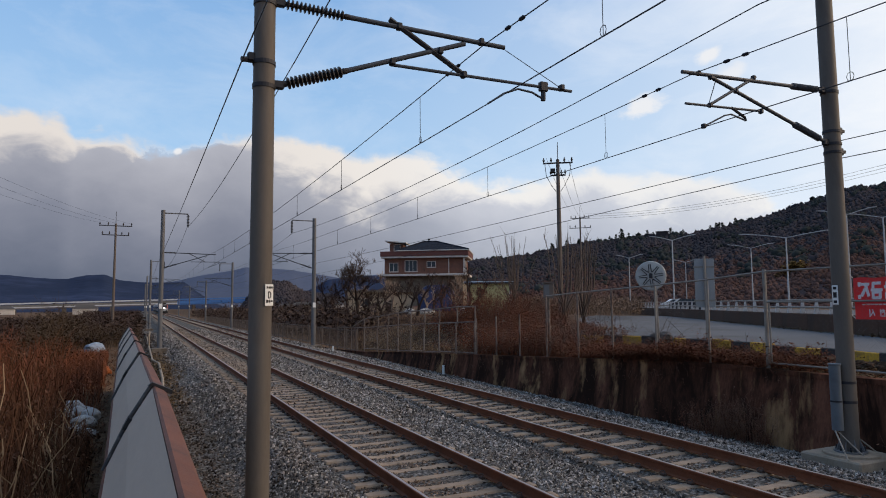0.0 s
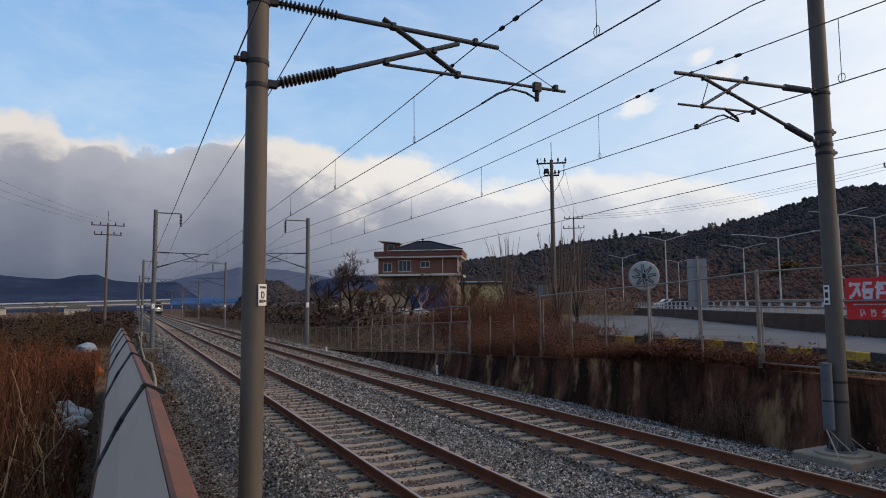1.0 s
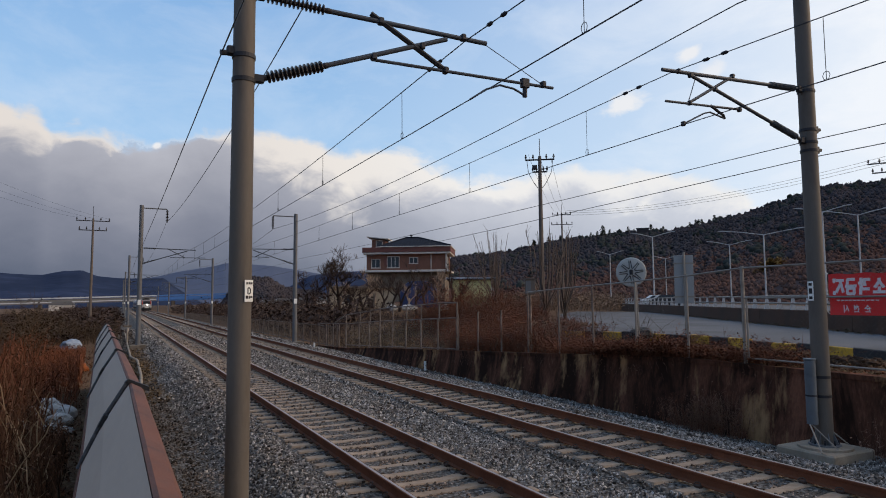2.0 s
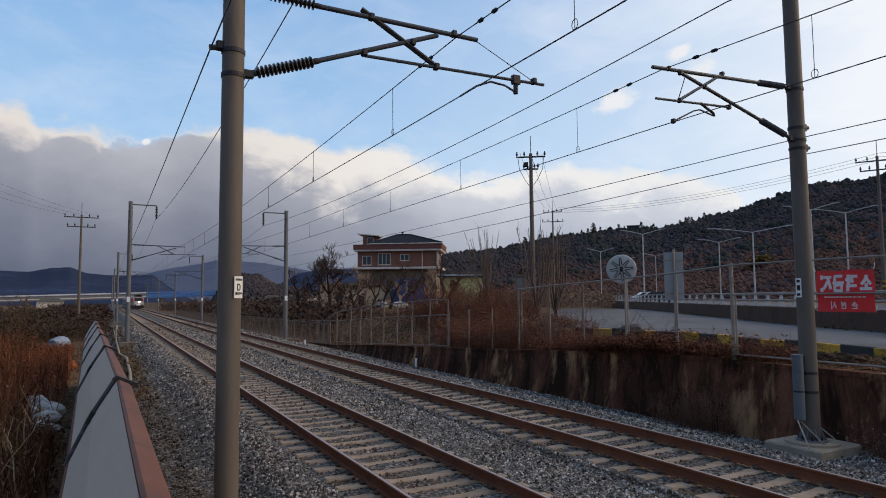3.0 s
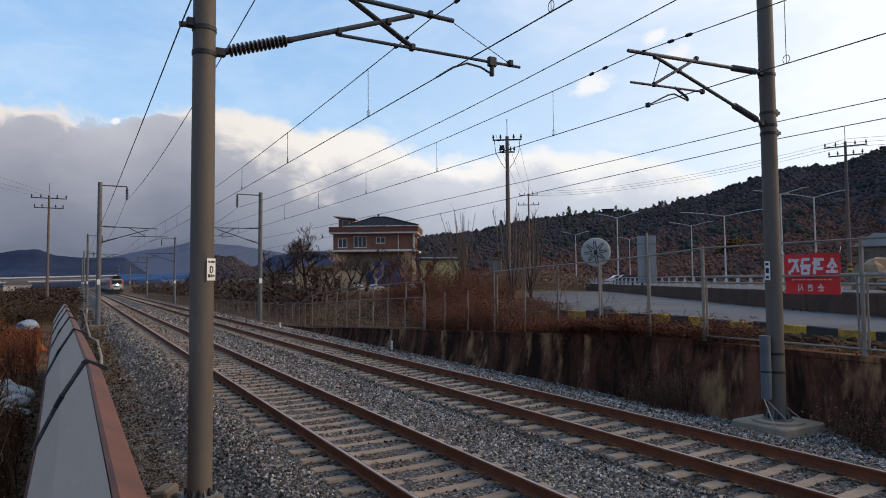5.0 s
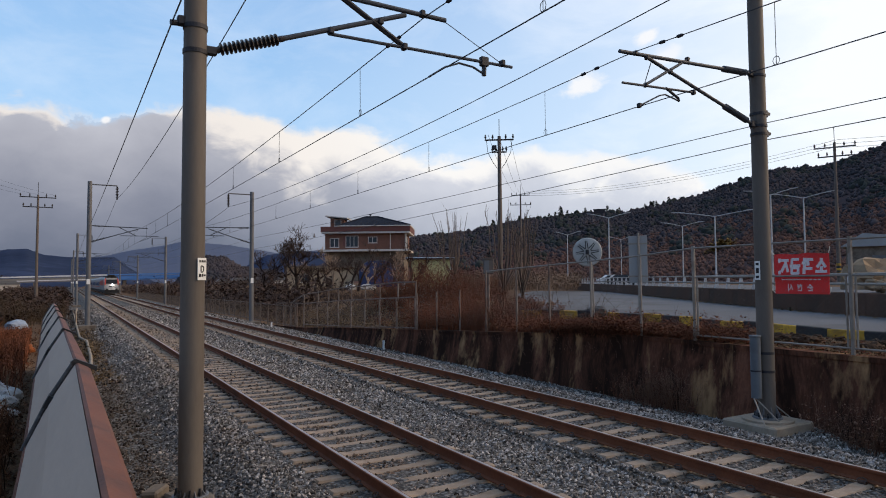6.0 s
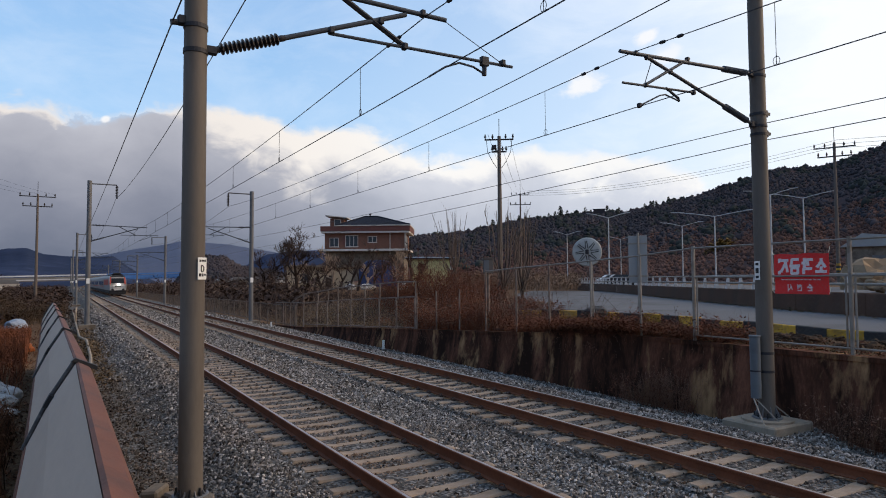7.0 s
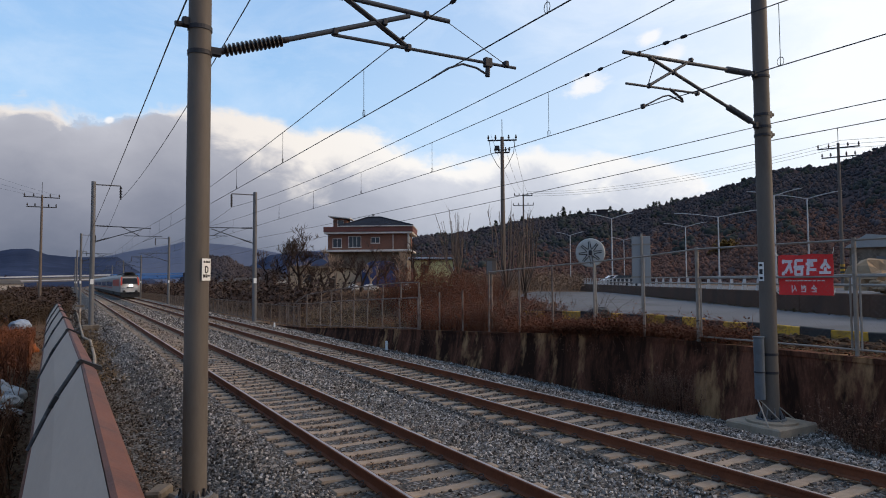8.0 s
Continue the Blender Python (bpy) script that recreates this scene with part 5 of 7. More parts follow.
def build_fence():
    t = thing("fence", (13.02, 0, 0), "grey steel tube fence with wire mesh on the retaining wall", "fence")
    top = lambda y: along([(0, 3.26), (10.5, 3.22), (12.3, 3.08), (16, 2.93), (18, 2.86), (25, 2.47), (40, 1.72)], y)
    posts = [-0.53, 1.30, 3.13, 4.96, 6.79, 8.62, 10.38, 12.05, 13.90, 15.75, 17.45, 19.27, 21.07, 22.85, 24.55]
    for i, y in enumerate(posts):
        z = bank_top(y)
        thick = 0.042 if abs(y - 6.79) < 0.1 or abs(y - 10.38) < 0.1 else 0.03
        part("post", Shape().tube((0, y, z - 0.05), (0, y, top(y) + 0.05 if y < 19.5 else top(y) - 0.55), thick, 8), "fence" if y < 15 else "fence_old", t, smooth=True)
        if i + 1 == len(posts):
            break
        y1 = posts[i + 1]
        if y < 18.0:
            part("top_rail", Shape().tube((0, y, top(y)), (0, y1, top(y1)), 0.026, 6), "fence", t, smooth=True)
        if y < 10:
            part("middle_rail", Shape().tube((0, y, top(y) - 0.70), (0, y1, top(y1) - 0.70), 0.022, 6), "fence", t, smooth=True)
            part("bottom_rail", Shape().tube((0, y, z + 0.12), (0, y1, bank_top(y1) + 0.12), 0.022, 6), "fence", t, smooth=True)
            part("side_tube", Shape().tube((0, y + 0.09, z + 0.12), (0, y + 0.09, top(y) - 0.70), 0.022, 6), "fence", t, smooth=True)
            part("side_tube", Shape().tube((0, y1 - 0.09, z + 0.12), (0, y1 - 0.09, top(y1) - 0.70), 0.022, 6), "fence", t, smooth=True)
        part("wire_mesh", chain_link(y, y1, min(z, bank_top(y1)) + 0.1, min(top(y), top(y1))), "fence", t)
    # second run with a raised upper frame, its posts doubled above the middle rail
    t = thing("fence", (13.02, 0, 0), "rusty steel tube fence with a raised upper frame among the scrub", "fence")
    top = lambda y: along([(24.7, 2.43), (26.5, 2.41), (30.2, 2.24), (33.8, 2.10), (35.5, 1.95), (39.8, 1.66), (42.5, 1.05), (46, 0.95)], y)
    mid = lambda y: along([(24.7, 1.78), (30.2, 1.56), (33.8, 1.41), (39.8, 1.09), (42.5, 1.05), (46, 0.95)], y)
    low = lambda y: along([(24.7, 0.42), (30.2, 0.17), (37.4, -0.16), (46, -0.5)], y)
    rng = random.Random(17)
    posts = [24.7, 26.5, 28.37, 30.2, 32.0, 33.8, 35.5, 37.25, 39.8]
    for i, y in enumerate(posts):
        part("post", Shape().tube((0, y, low(y) - 0.3), (0, y + rng.uniform(-0.05, 0.05), mid(y) + 0.02), 0.040, 8), "fence_old", t, smooth=True)
        dy = 0.0 if i == 0 else rng.uniform(-0.12, 0.05)
        part("upper_post", Shape().tube((0.03, y + dy, mid(y) - 0.1), (0.03, y + dy, top(y) + 0.02), 0.034, 8), "fence_old", t, smooth=True)
        if i + 1 == len(posts):
            break
        y1 = posts[i + 1]
        for h in (top, mid):
            part("rail", Shape().tube((0.03, y, h(y)), (0.03, y1, h(y1)), 0.032, 6), "fence_old", t, smooth=True)
        part("bottom_rail", Shape().tube((0, y, low(y) + 0.03), (0, y1, low(y1) + rng.uniform(-0.02, 0.06)), 0.028, 6), "fence_old", t, smooth=True)
        part("wire_mesh", chain_link(y, y1, min(low(y), low(y1)) + 0.05, min(mid(y), mid(y1)), 0.13, 0.0013), "fence", t)
    for h in (top, mid):
        part("rail", Shape().tube((0.03, 39.8, h(39.8)), (0.03, 42.5, h(42.5)), 0.032, 6), "fence_old", t)
    for y in (41.2, 42.5, 44.2, 46.0):
        part("post", Shape().tube((0, y, low(y) - 0.3), (0, y, mid(y) + 0.02), 0.036, 8), "fence_old", t, smooth=True)
    part("rail", Shape().tube((0.03, 42.5, 1.05), (0.03, 46.0, 0.95), 0.030, 6), "fence_old", t)
    # low fence along the line
    t = thing("fence", (13.0, 0, 0), "long low grey picket fence along the line", "fence")
    y = 41.5
    while y < 150:
        h = 1.5
        z = along([(40, -0.6), (60, -0.66), (97, -0.9), (150, -1.1)], y)
        part("post", Shape().tube((0, y, z - 0.2), (0, y, z + h + 0.05), 0.04, 6), "picket", t)
        for w in (0.18, h - 0.06):
            part("rail", Shape().tube((0, y, z + w), (0, y + 2.2, z + w), 0.026, 5), "picket", t)
        for k in range(1, 8):
            part("picket", Shape().tube((0, y + k * 0.275, z + 0.1), (0, y + k * 0.275, z + h), 0.013, 4), "picket", t)
        y += 2.2


build_fence()


# ---------------------------------------------------------------- banner
STROKES = [  # strokes of the four signs, as seen from the front: (u0, w0, u1, w1) in a unit square each
    [(0.5, 0.95, 0.5, 0.75), (0.5, 0.78, 0.15, 0.42), (0.5, 0.78, 0.85, 0.42), (0.5, 0.42, 0.5, 0.15), (0.05, 0.12, 0.95, 0.12)],
    [(0.08, 0.92, 0.52, 0.92), (0.52, 0.92, 0.45, 0.55), (0.75, 1.0, 0.75, 0.42), (0.75, 0.70, 0.95, 0.70), (0.15, 0.32, 0.80, 0.32), (0.80, 0.32, 0.80, 0.0)],
    [(0.15, 0.95, 0.82, 0.95), (0.82, 0.95, 0.82, 0.66), (0.02, 0.52, 0.98, 0.52), (0.18, 0.38, 0.82, 0.38), (0.18, 0.02, 0.82, 0.02), (0.18, 0.38, 0.18, 0.02), (0.82, 0.38, 0.82, 0.02)],
    [(0.06, 0.90, 0.66, 0.90), (0.36, 0.90, 0.06, 0.15), (0.36, 0.62, 0.68, 0.15), (0.88, 1.0, 0.88, 0.0)],
]


SMALL_STROKES = [  # the three signs of the lower line, in the same way
    [(0.5, 1.0, 0.2, 0.68), (0.5, 0.9, 0.8, 0.68), (0.05, 0.55, 0.95, 0.55), (0.5, 0.55, 0.5, 0.35), (0.2, 0.35, 0.2, 0.05), (0.2, 0.05, 0.85, 0.05)],
    [(0.35, 1.0, 0.35, 0.9), (0.1, 0.85, 0.6, 0.85), (0.35, 0.85, 0.08, 0.5), (0.35, 0.72, 0.62, 0.5), (0.65, 0.7, 0.85, 0.7), (0.85, 1.0, 0.85, 0.35), (0.2, 0.35, 0.2, 0.05), (0.2, 0.05, 0.88, 0.05)],
    [(0.35, 0.95, 0.05, 0.2), (0.3, 0.65, 0.65, 0.2), (0.88, 1.0, 0.88, 0.0)],
]


def build_banner():
    t = thing("banner", (13.09, 7.80, 2.16), "red cloth banner with white lettering tied to the fence", "banner")
    cloth = Shape()
    nu, nw = 22, 12
    bend = lambda u, w: 0.018 * math.sin(u * 9) * (0.4 + w) + 0.012 * math.sin(w * 7 + u * 3)
    for side in (0, 1):
        for j in range(nw + 1):
            for i in range(nu + 1):
                u, w = i / nu, j / nw
                cloth.v.append((bend(u, w) + 0.004 * side, (0.5 - u) * 1.14, w * 0.83 + 0.012 * math.sin(u * 12) * w))
    n = (nu + 1) * (nw + 1)
    for j in range(nw):
        for i in range(nu):
            a = j * (nu + 1) + i
            cloth.f += [(a, a + 1, a + nu + 2, a + nu + 1), (n + a, n + a + nu + 1, n + a + nu + 2, n + a + 1)]
    rim = [i for i in range(nu + 1)] + [j * (nu + 1) + nu for j in range(1, nw + 1)] + [nw * (nu + 1) + i for i in range(nu - 1, -1, -1)] + [j * (nu + 1) for j in range(nw - 1, 0, -1)]
    for a, b in zip(rim, rim[1:] + rim[:1]):
        cloth.f.append((a, a + n, b + n, b))
    c = part("cloth", cloth, "red", t, "rippled red cloth", smooth=True)
    for k, sign in enumerate(STROKES + SMALL_STROKES):
        s = Shape()
        for u0, w0, u1, w1 in sign:
            if k < 4:
                p = [Vector((0, 0.44 - (0.02 + (3 - k) * 0.262 + (1 - u) * 0.225 - 0.07), 0.42 + w * 0.31)) for u, w in ((u0, w0), (u1, w1))]
            else:
                p = [Vector((0, -0.24 + (k - 4) * 0.215 + u * 0.11, 0.065 + w * 0.13)) for u, w in ((u0, w0), (u1, w1))]
            d = (p[1] - p[0]).normalized()
            n_ = Vector((0, -d.z, d.y)) * (0.029 if k < 4 else 0.009)
            e = d * 0.012
            q = [p[0] - e + n_, p[0] - e - n_, p[1] + e - n_, p[1] + e + n_]
            q = [Vector((bend(0.5 - a.y / 1.14, a.z / 0.83) - 0.006, a.y, a.z)) for a in q]
            s.add(q + [a + Vector((0.004, 0, 0)) for a in q], [(0, 1, 2, 3), (7, 6, 5, 4), (0, 4, 5, 1), (1, 5, 6, 2), (2, 6, 7, 3), (3, 7, 4, 0)])
        part("lettering", s, "banner_ink", c, "white lettering")
    for y0, y1, z0, z1 in [(0.42 - 0.085 * i, 0.42 - 0.085 * i - 0.06, 0.285, 0.310) for i in range(10)]:
        x = bend(0.5 - (y0 + y1) / 2.28, z0 / 0.83)
        part("lettering", Shape().box(x - 0.016, x - 0.004, y1, y0, z0, z1), "banner_ink", c)
    for y, z in ((0.57, 0.83), (-0.57, 0.83), (0.57, 0.02), (-0.57, 0.02)):
        part("tie", Shape().path([(0, y, z), (-0.03, y * 1.06, z + 0.05), (-0.05, y * 1.1, z + 0.12)], 0.006, 4), "white", t)


build_banner()


# ---------------------------------------------------------------- roadside things
def mirror_sign():
    t = thing("traffic_mirror", pose(18.38, 19.81, 1.0, 0, 0, -43), "round white convex traffic mirror seen from its ribbed back", "traffic mirror")
    part("post", Shape().tube((0.22, 0, 0), (0.16, 0, 2.6), 0.04, 10), "fence", t, smooth=True)
    part("disc", Shape().spin([(0, 0.44), (0.02, 0.56), (0.05, 0.59), (0.08, 0.58), (0.16, 0.40), (0.19, 0.2), (0.2, 0.02)], (0, -0.05, 2.60), (0, 1, 2.60), 32), "mirror_back", t, "white ribbed disc", smooth=True)
    for i in range(8):
        a = i * math.pi / 4 + 0.1
        c, s_ = math.cos(a), math.sin(a)
        for k in (-0.05, 0.05):
            p = (0.14 * c - k * s_, -0.055, 2.6 + 0.14 * s_ + k * c)
            q = (0.46 * c - k * s_ * 0.6, -0.055, 2.6 + 0.46 * s_ + k * c * 0.6)
            part("rib", Shape().tube(p, q, 0.018, 5), "iron", t)
    part("hub", Shape().box(-0.07, 0.07, -0.12, -0.03, 2.5, 2.70, 0.02), "iron", t)
    part("bracket", Shape().tube((0.18, -0.02, 2.35), (0.0, -0.06, 2.55), 0.025, 6), "fence", t)


def back_board():
    t = thing("road_sign", pose(20.5, 19.1, 1.0, 0, 0, -47), "grey back of a tall road sign board on a post", "road sign")
    part("board", Shape().box(-0.36, 0.38, 0.0, 0.03, 1.33, 3.28, 0.008), "board_grey", t, "plain grey sheet")
    part("post", Shape().tube((0.03, -0.06, 0), (0.03, -0.06, 3.4), 0.05, 10), "fence", t, smooth=True)
    for z in (1.6, 2.95):
        part("stiffener", Shape().box(-0.40, 0.40, -0.02, -0.002, z - 0.03, z + 0.03), "fence", t)


mirror_sign()
back_board()


def street_lamp(x, y, z, tall, reach):
    a = math.degrees(math.atan2(x, y))
    t = thing("street_lamp", pose(x, y, z, 0, 0, -a), "pale steel street lamp with two spreading arms", "street lamp", "street lamps")
    part("pole", Shape().spin([(0, 0.13), (tall, 0.085)], (0, 0, 0), (0, 0, 1), 10), "lamp", t, smooth=True)
    for side in (-1, 1):
        arm = part("arm", Shape().path([(0, 0, tall - 0.05), (side * reach * 0.5, 0, tall + 0.42), (side * reach * 0.8, 0, tall + 0.62)], 0.055, 6), "lamp", t)
        part("lantern", Shape().prism([(side * reach * 0.72, tall + 0.56), (side * reach * 1.05, tall + 0.70), (side * reach * 1.08, tall + 0.78), (side * reach * 0.74, tall + 0.70)], -0.14, 0.14), "lamp", arm)
    part("base_flange", Shape().box(-0.25, 0.25, -0.25, 0.25, 0, 0.05, 0.01), "mast_far", t)


for x, y, z, tall, reach in ((78.1, 58.6, 1.6, 9.55, 5.4), (99.1, 81.4, 1.6, 10.65, 3.6), (75.4, 76.3, 1.6, 10.75, 3.2), (99.5, 113.9, 1.6, 11.1, 2.8), (86.6, 51.0, 1.6, 11.75, 3.8), (79.7, 51.3, 1.6, 11.75, 3.0), (126.5, 123.7, 1.6, 11.3, 3.0), (120, 128.0, 1.6, 10.3, 2.4)):
    street_lamp(x, y, z, tall, reach)


def utility_pole(x, y, z, tall, arms, turn, label, guard=False, r=0.17):
    t = thing("utility_pole", pose(x, y, z, 0, 0, turn), label, "utility pole", "utility poles")
    part("pole", Shape().spin([(0, r), (tall * 0.9, r * 0.62)], (0, 0, 0), (0, 0, 1), 12), "pole_concrete", t, smooth=True)
    part("spike", Shape().tube((0, 0, tall * 0.9), (0, 0, tall), 0.03, 6), "iron", t)
    for h, reach in arms:
        a = part("crossarm", Shape().box(-reach, reach, -0.06, 0.06, h - 0.05, h + 0.05, 0.01), "iron", t)
        for u in (-reach * 0.95, -reach * 0.45, reach * 0.45, reach * 0.95):
            part("pin_insulator", Shape().spin([(0, 0.03), (0.08, 0.04), (0.1, 0.08), (0.2, 0.085), (0.22, 0.05), (0.34, 0.05), (0.36, 0.03)], (u, 0, h + 0.05), (u, 0, h + 2), 8), "porcelain", a)
    if guard:
        for i in range(6):
            part("hazard_band", Shape().spin([(0, r * 1.06), (0.2, r * 1.05)], (0, 0, 0.6 + 0.2 * i), (0, 0, 3), 12), "yellow" if i % 2 else "kerbblack", t)
    return t


P1 = utility_pole(27.75, 39.15, 1.3, 13.2, [(11.62, 1.08), (10.7, 0.55)], -35, "tall concrete utility pole with crossarms and looping leads", r=0.20)
for k in (-1, 1):
    part("lead", Shape().path([(k * 0.95, 0.05, 11.6), (k * 0.85, 0.1, 10.7), (k * 0.45, 0.1, 9.9), (k * 0.16, 0.1, 9.5)], 0.022, 5), "wire", P1)
part("switch_box", Shape().box(-0.55, -0.2, -0.2, 0.2, 10.9, 11.2, 0.03), "iron", P1)
utility_pole(60.35, 79.7, 2.4, 14.8, [(13.1, 1.4), (11.6, 1.6)], -37, "distant concrete utility pole with two crossarms")
utility_pole(-2.85, 84.95, -0.5, 14.3, [(12.6, 1.75), (11.5, 1.45)], 2, "slender utility pole standing in the brown field")
utility_pole(58.1, 31.3, 1.9, 13.8, [(12.0, 1.6), (11.2, 1.3)], -62, "utility pole with a striped hazard sleeve by the highway", True)


def cable(pts, sag, label, r=0.02):
    tagged(part("power_cable", Shape().path(span(pts, sag, 16), r, 4), "wire"), label, "power cable", "power cables")


for k in (-1.0, 0.0, 1.0):
    cable([(27.75 + k, 39.15, 13.2), (60.35 + k, 79.7, 15.8)], 0.5, "thin power cable between the utility poles", 0.012)
    cable([(60.35 + k, 79.7, 15.8 + k * 0.4), (58.1 + k * 0.4, 31.3, 14.2 + k * 0.4), (64, -20, 14 + k * 0.4)], 0.9, "thin power cable slung past the hillside", 0.014)
    cable([(-2.85 + k * 1.6, 84.95, 12.4), (-18 + k * 1.6, 22.5, 13.0), (-30, -25, 13)], 0.5, "thin power cable over the field", 0.008)


# ---------------------------------------------------------------- house, shed and yard
def window(t, u0, u1, w0, w1, y, leaves=2):
    win = part("window", Shape().box(u0 - 0.12, u1 + 0.12, y - 0.06, y + 0.02, w0 - 0.14, w0, 0.01).box(u0 - 0.08, u0, y - 0.05, y + 0.02, w0, w1 + 0.08).box(u1, u1 + 0.08, y - 0.05, y + 0.02, w0, w1 + 0.08).box(u0, u1, y - 0.05, y + 0.02, w1, w1 + 0.08), "trim", t, "pale framed window")
    n = (u1 - u0) / leaves
    for i in range(leaves):
        part("pane", Shape().box(u0 + i * n + 0.04, u0 + (i + 1) * n - 0.04, y - 0.02, y - 0.005, w0 + 0.04, w1 - 0.04), "pane", win)
        if i:
            part("mullion", Shape().box(u0 + i * n - 0.04, u0 + i * n + 0.04, y - 0.045, y - 0.004, w0, w1), "trim", win)


def build_house():
    t = thing("house", pose(43.6, 101.0, 2.4, 0, 0, -32.0), "two-storey brown brick house with a dark hipped roof", "house")
    W, D = 6.8, 8.6
    z1, z2, z3, z4 = 4.7, 5.35, 8.1, 9.25
    part("ground_floor_wall", Shape().box(-W + 0.2, W - 0.2, 0.2, D, 0, z1 + 0.298), "concrete", t, "grey rendered ground floor")
    part("floor_slab", Shape().box(-W - 0.9, W + 0.7, -1.2, D + 0.4, z1 + 0.30, z2 - 0.002, 0.03), "trim", t, "pale balcony slab")
    part("upper_wall", Shape().box(-W, W, 0, D, z2, z3), "brick", t, "brown brick wall")
    part("eave", Shape().box(-W - 0.6, W + 0.9, -0.8, D + 0.8, z3 + 0.3, z4 - 0.002, 0.02), "eave", t, "dark red eave band")
    part("eave_trim", Shape().box(-W - 0.5, W + 0.8, -0.7, D + 0.7, z3 + 0.002, z3 + 0.298), "trim", t)
    part("gutter", Shape().box(-W + 2.2, W + 1.0, -0.95, D + 0.95, z4, z4 + 0.16, 0.02), "trim", t)
    roof = Shape().add([(-W + 2.4, -0.9, z4 + 0.162), (W + 0.95, -0.9, z4 + 0.162), (W + 0.95, D + 0.9, z4 + 0.162), (-W + 2.4, D + 0.9, z4 + 0.162), (-0.6, D / 2, z4 + 2.05), (1.6, D / 2, z4 + 2.05)],
                       [(0, 1, 5, 4), (1, 2, 5), (2, 3, 4, 5), (3, 0, 4), (3, 2, 1, 0)])
    r = part("roof", roof, "roof", t, "dark blue-grey tiled hipped roof")
    for a, b in (((W + 0.95, -0.9, z4 + 0.2), (1.6, D / 2, z4 + 2.1)), ((-W + 2.4, -0.9, z4 + 0.2), (-0.6, D / 2, z4 + 2.1)), ((-0.6, D / 2, z4 + 2.1), (1.6, D / 2, z4 + 2.1))):
        part("ridge_tile", Shape().tube(a, b, 0.12, 6), "roof", r)
    for i in range(1, 26):
        u = -W + 2.4 + i * 0.52
        f = min(1.0, (u + W - 2.4) / (W + 1.8 - 0.0), (W + 0.95 - u) / (W - 0.65))
        if f > 0.05:
            part("tile_row", Shape().tube((u, -0.9, z4 + 0.19), (u, -0.9 + f * (D / 2 + 0.9), z4 + 0.19 + f * 1.88), 0.06, 4), "roof", r)
    part("finial", Shape().spin([(0, 0.1), (0.3, 0.1), (0.35, 0.25), (0.5, 0.25), (0.55, 0.1)], (0.3, D / 2, z4 + 2.05), (0.3, D / 2, 20), 8), "iron", r)
    box_ = part("stair_house", Shape().box(-W + 0.5, -W + 2.9, 2.0, 5.0, z4, z4 + 1.55), "brick", t, "brick stair house on the roof")
    part("stair_roof", Shape().prism([(-W - 0.3, z4 + 1.95), (-W - 0.3, z4 + 2.12), (-W + 3.5, z4 + 1.72), (-W + 3.5, z4 + 1.552)], 1.4, 5.6), "trim", box_)
    window(box_, -W + 1.3, -W + 2.3, z4 + 0.35, z4 + 1.35, 1.99, 1)
    window(t, -5.9, -4.5, z2 + 0.5, z2 + 1.9, 0.0, 2)
    window(t, -3.2, -1.2, z2 + 0.5, z2 + 2.3, 0.0, 3)
    window(t, 0.6, 2.0, z2 + 1.2, z2 + 2.1, 0.0, 2)
    part("shutter", Shape().box(-3.75, -3.3, -0.05, 0.0, z2 + 0.7, z2 + 2.2), "eave", t)
    part("drainpipe", Shape().tube((4.3, -0.12, 0.2), (4.3, -0.12, z3), 0.07, 6), "trim", t)
    for y0 in (1.2, 3.6):
        part("side_window", Shape().box(W, W + 0.05, y0, y0 + 1.3, z2 + 0.2, z2 + 2.2), "pane", t)
        part("side_frame", Shape().box(W, W + 0.08, y0 - 0.15, y0 - 0.01, z2, z2 + 2.4).box(W, W + 0.08, y0 + 1.31, y0 + 1.45, z2, z2 + 2.4), "trim", t)
    part("corner_post", Shape().box(W - 0.02, W + 0.25, -0.3, -0.02, z2, z3), "trim", t)


def build_shed():
    t = thing("shed", pose(46.4, 82.6, 1.6, 0, 0, -26), "yellow rendered shed with a pale blue metal roof", "shed")
    part("wall", Shape().box(-3.0, 2.6, 0, 4, 0, 3.95), "stucco", t, "yellow rendered wall")
    roof = part("roof", Shape().prism([(-4.0, 4.30), (3.2, 4.22), (3.2, 4.02), (-4.0, 4.05)], -0.5, 4.5), "shed_roof", t, "pale blue metal roof")
    part("fascia", Shape().box(-4.0, 3.2, -0.55, -0.502, 3.96, 4.12), "roof", roof)
    part("post", Shape().box(2.8, 2.95, -0.2, -0.05, 0, 4.0), "trim", t)
    part("gutter_pipe", Shape().tube((2.62, -0.08, 0), (2.62, -0.08, 4.0), 0.06, 6), "trim", t)


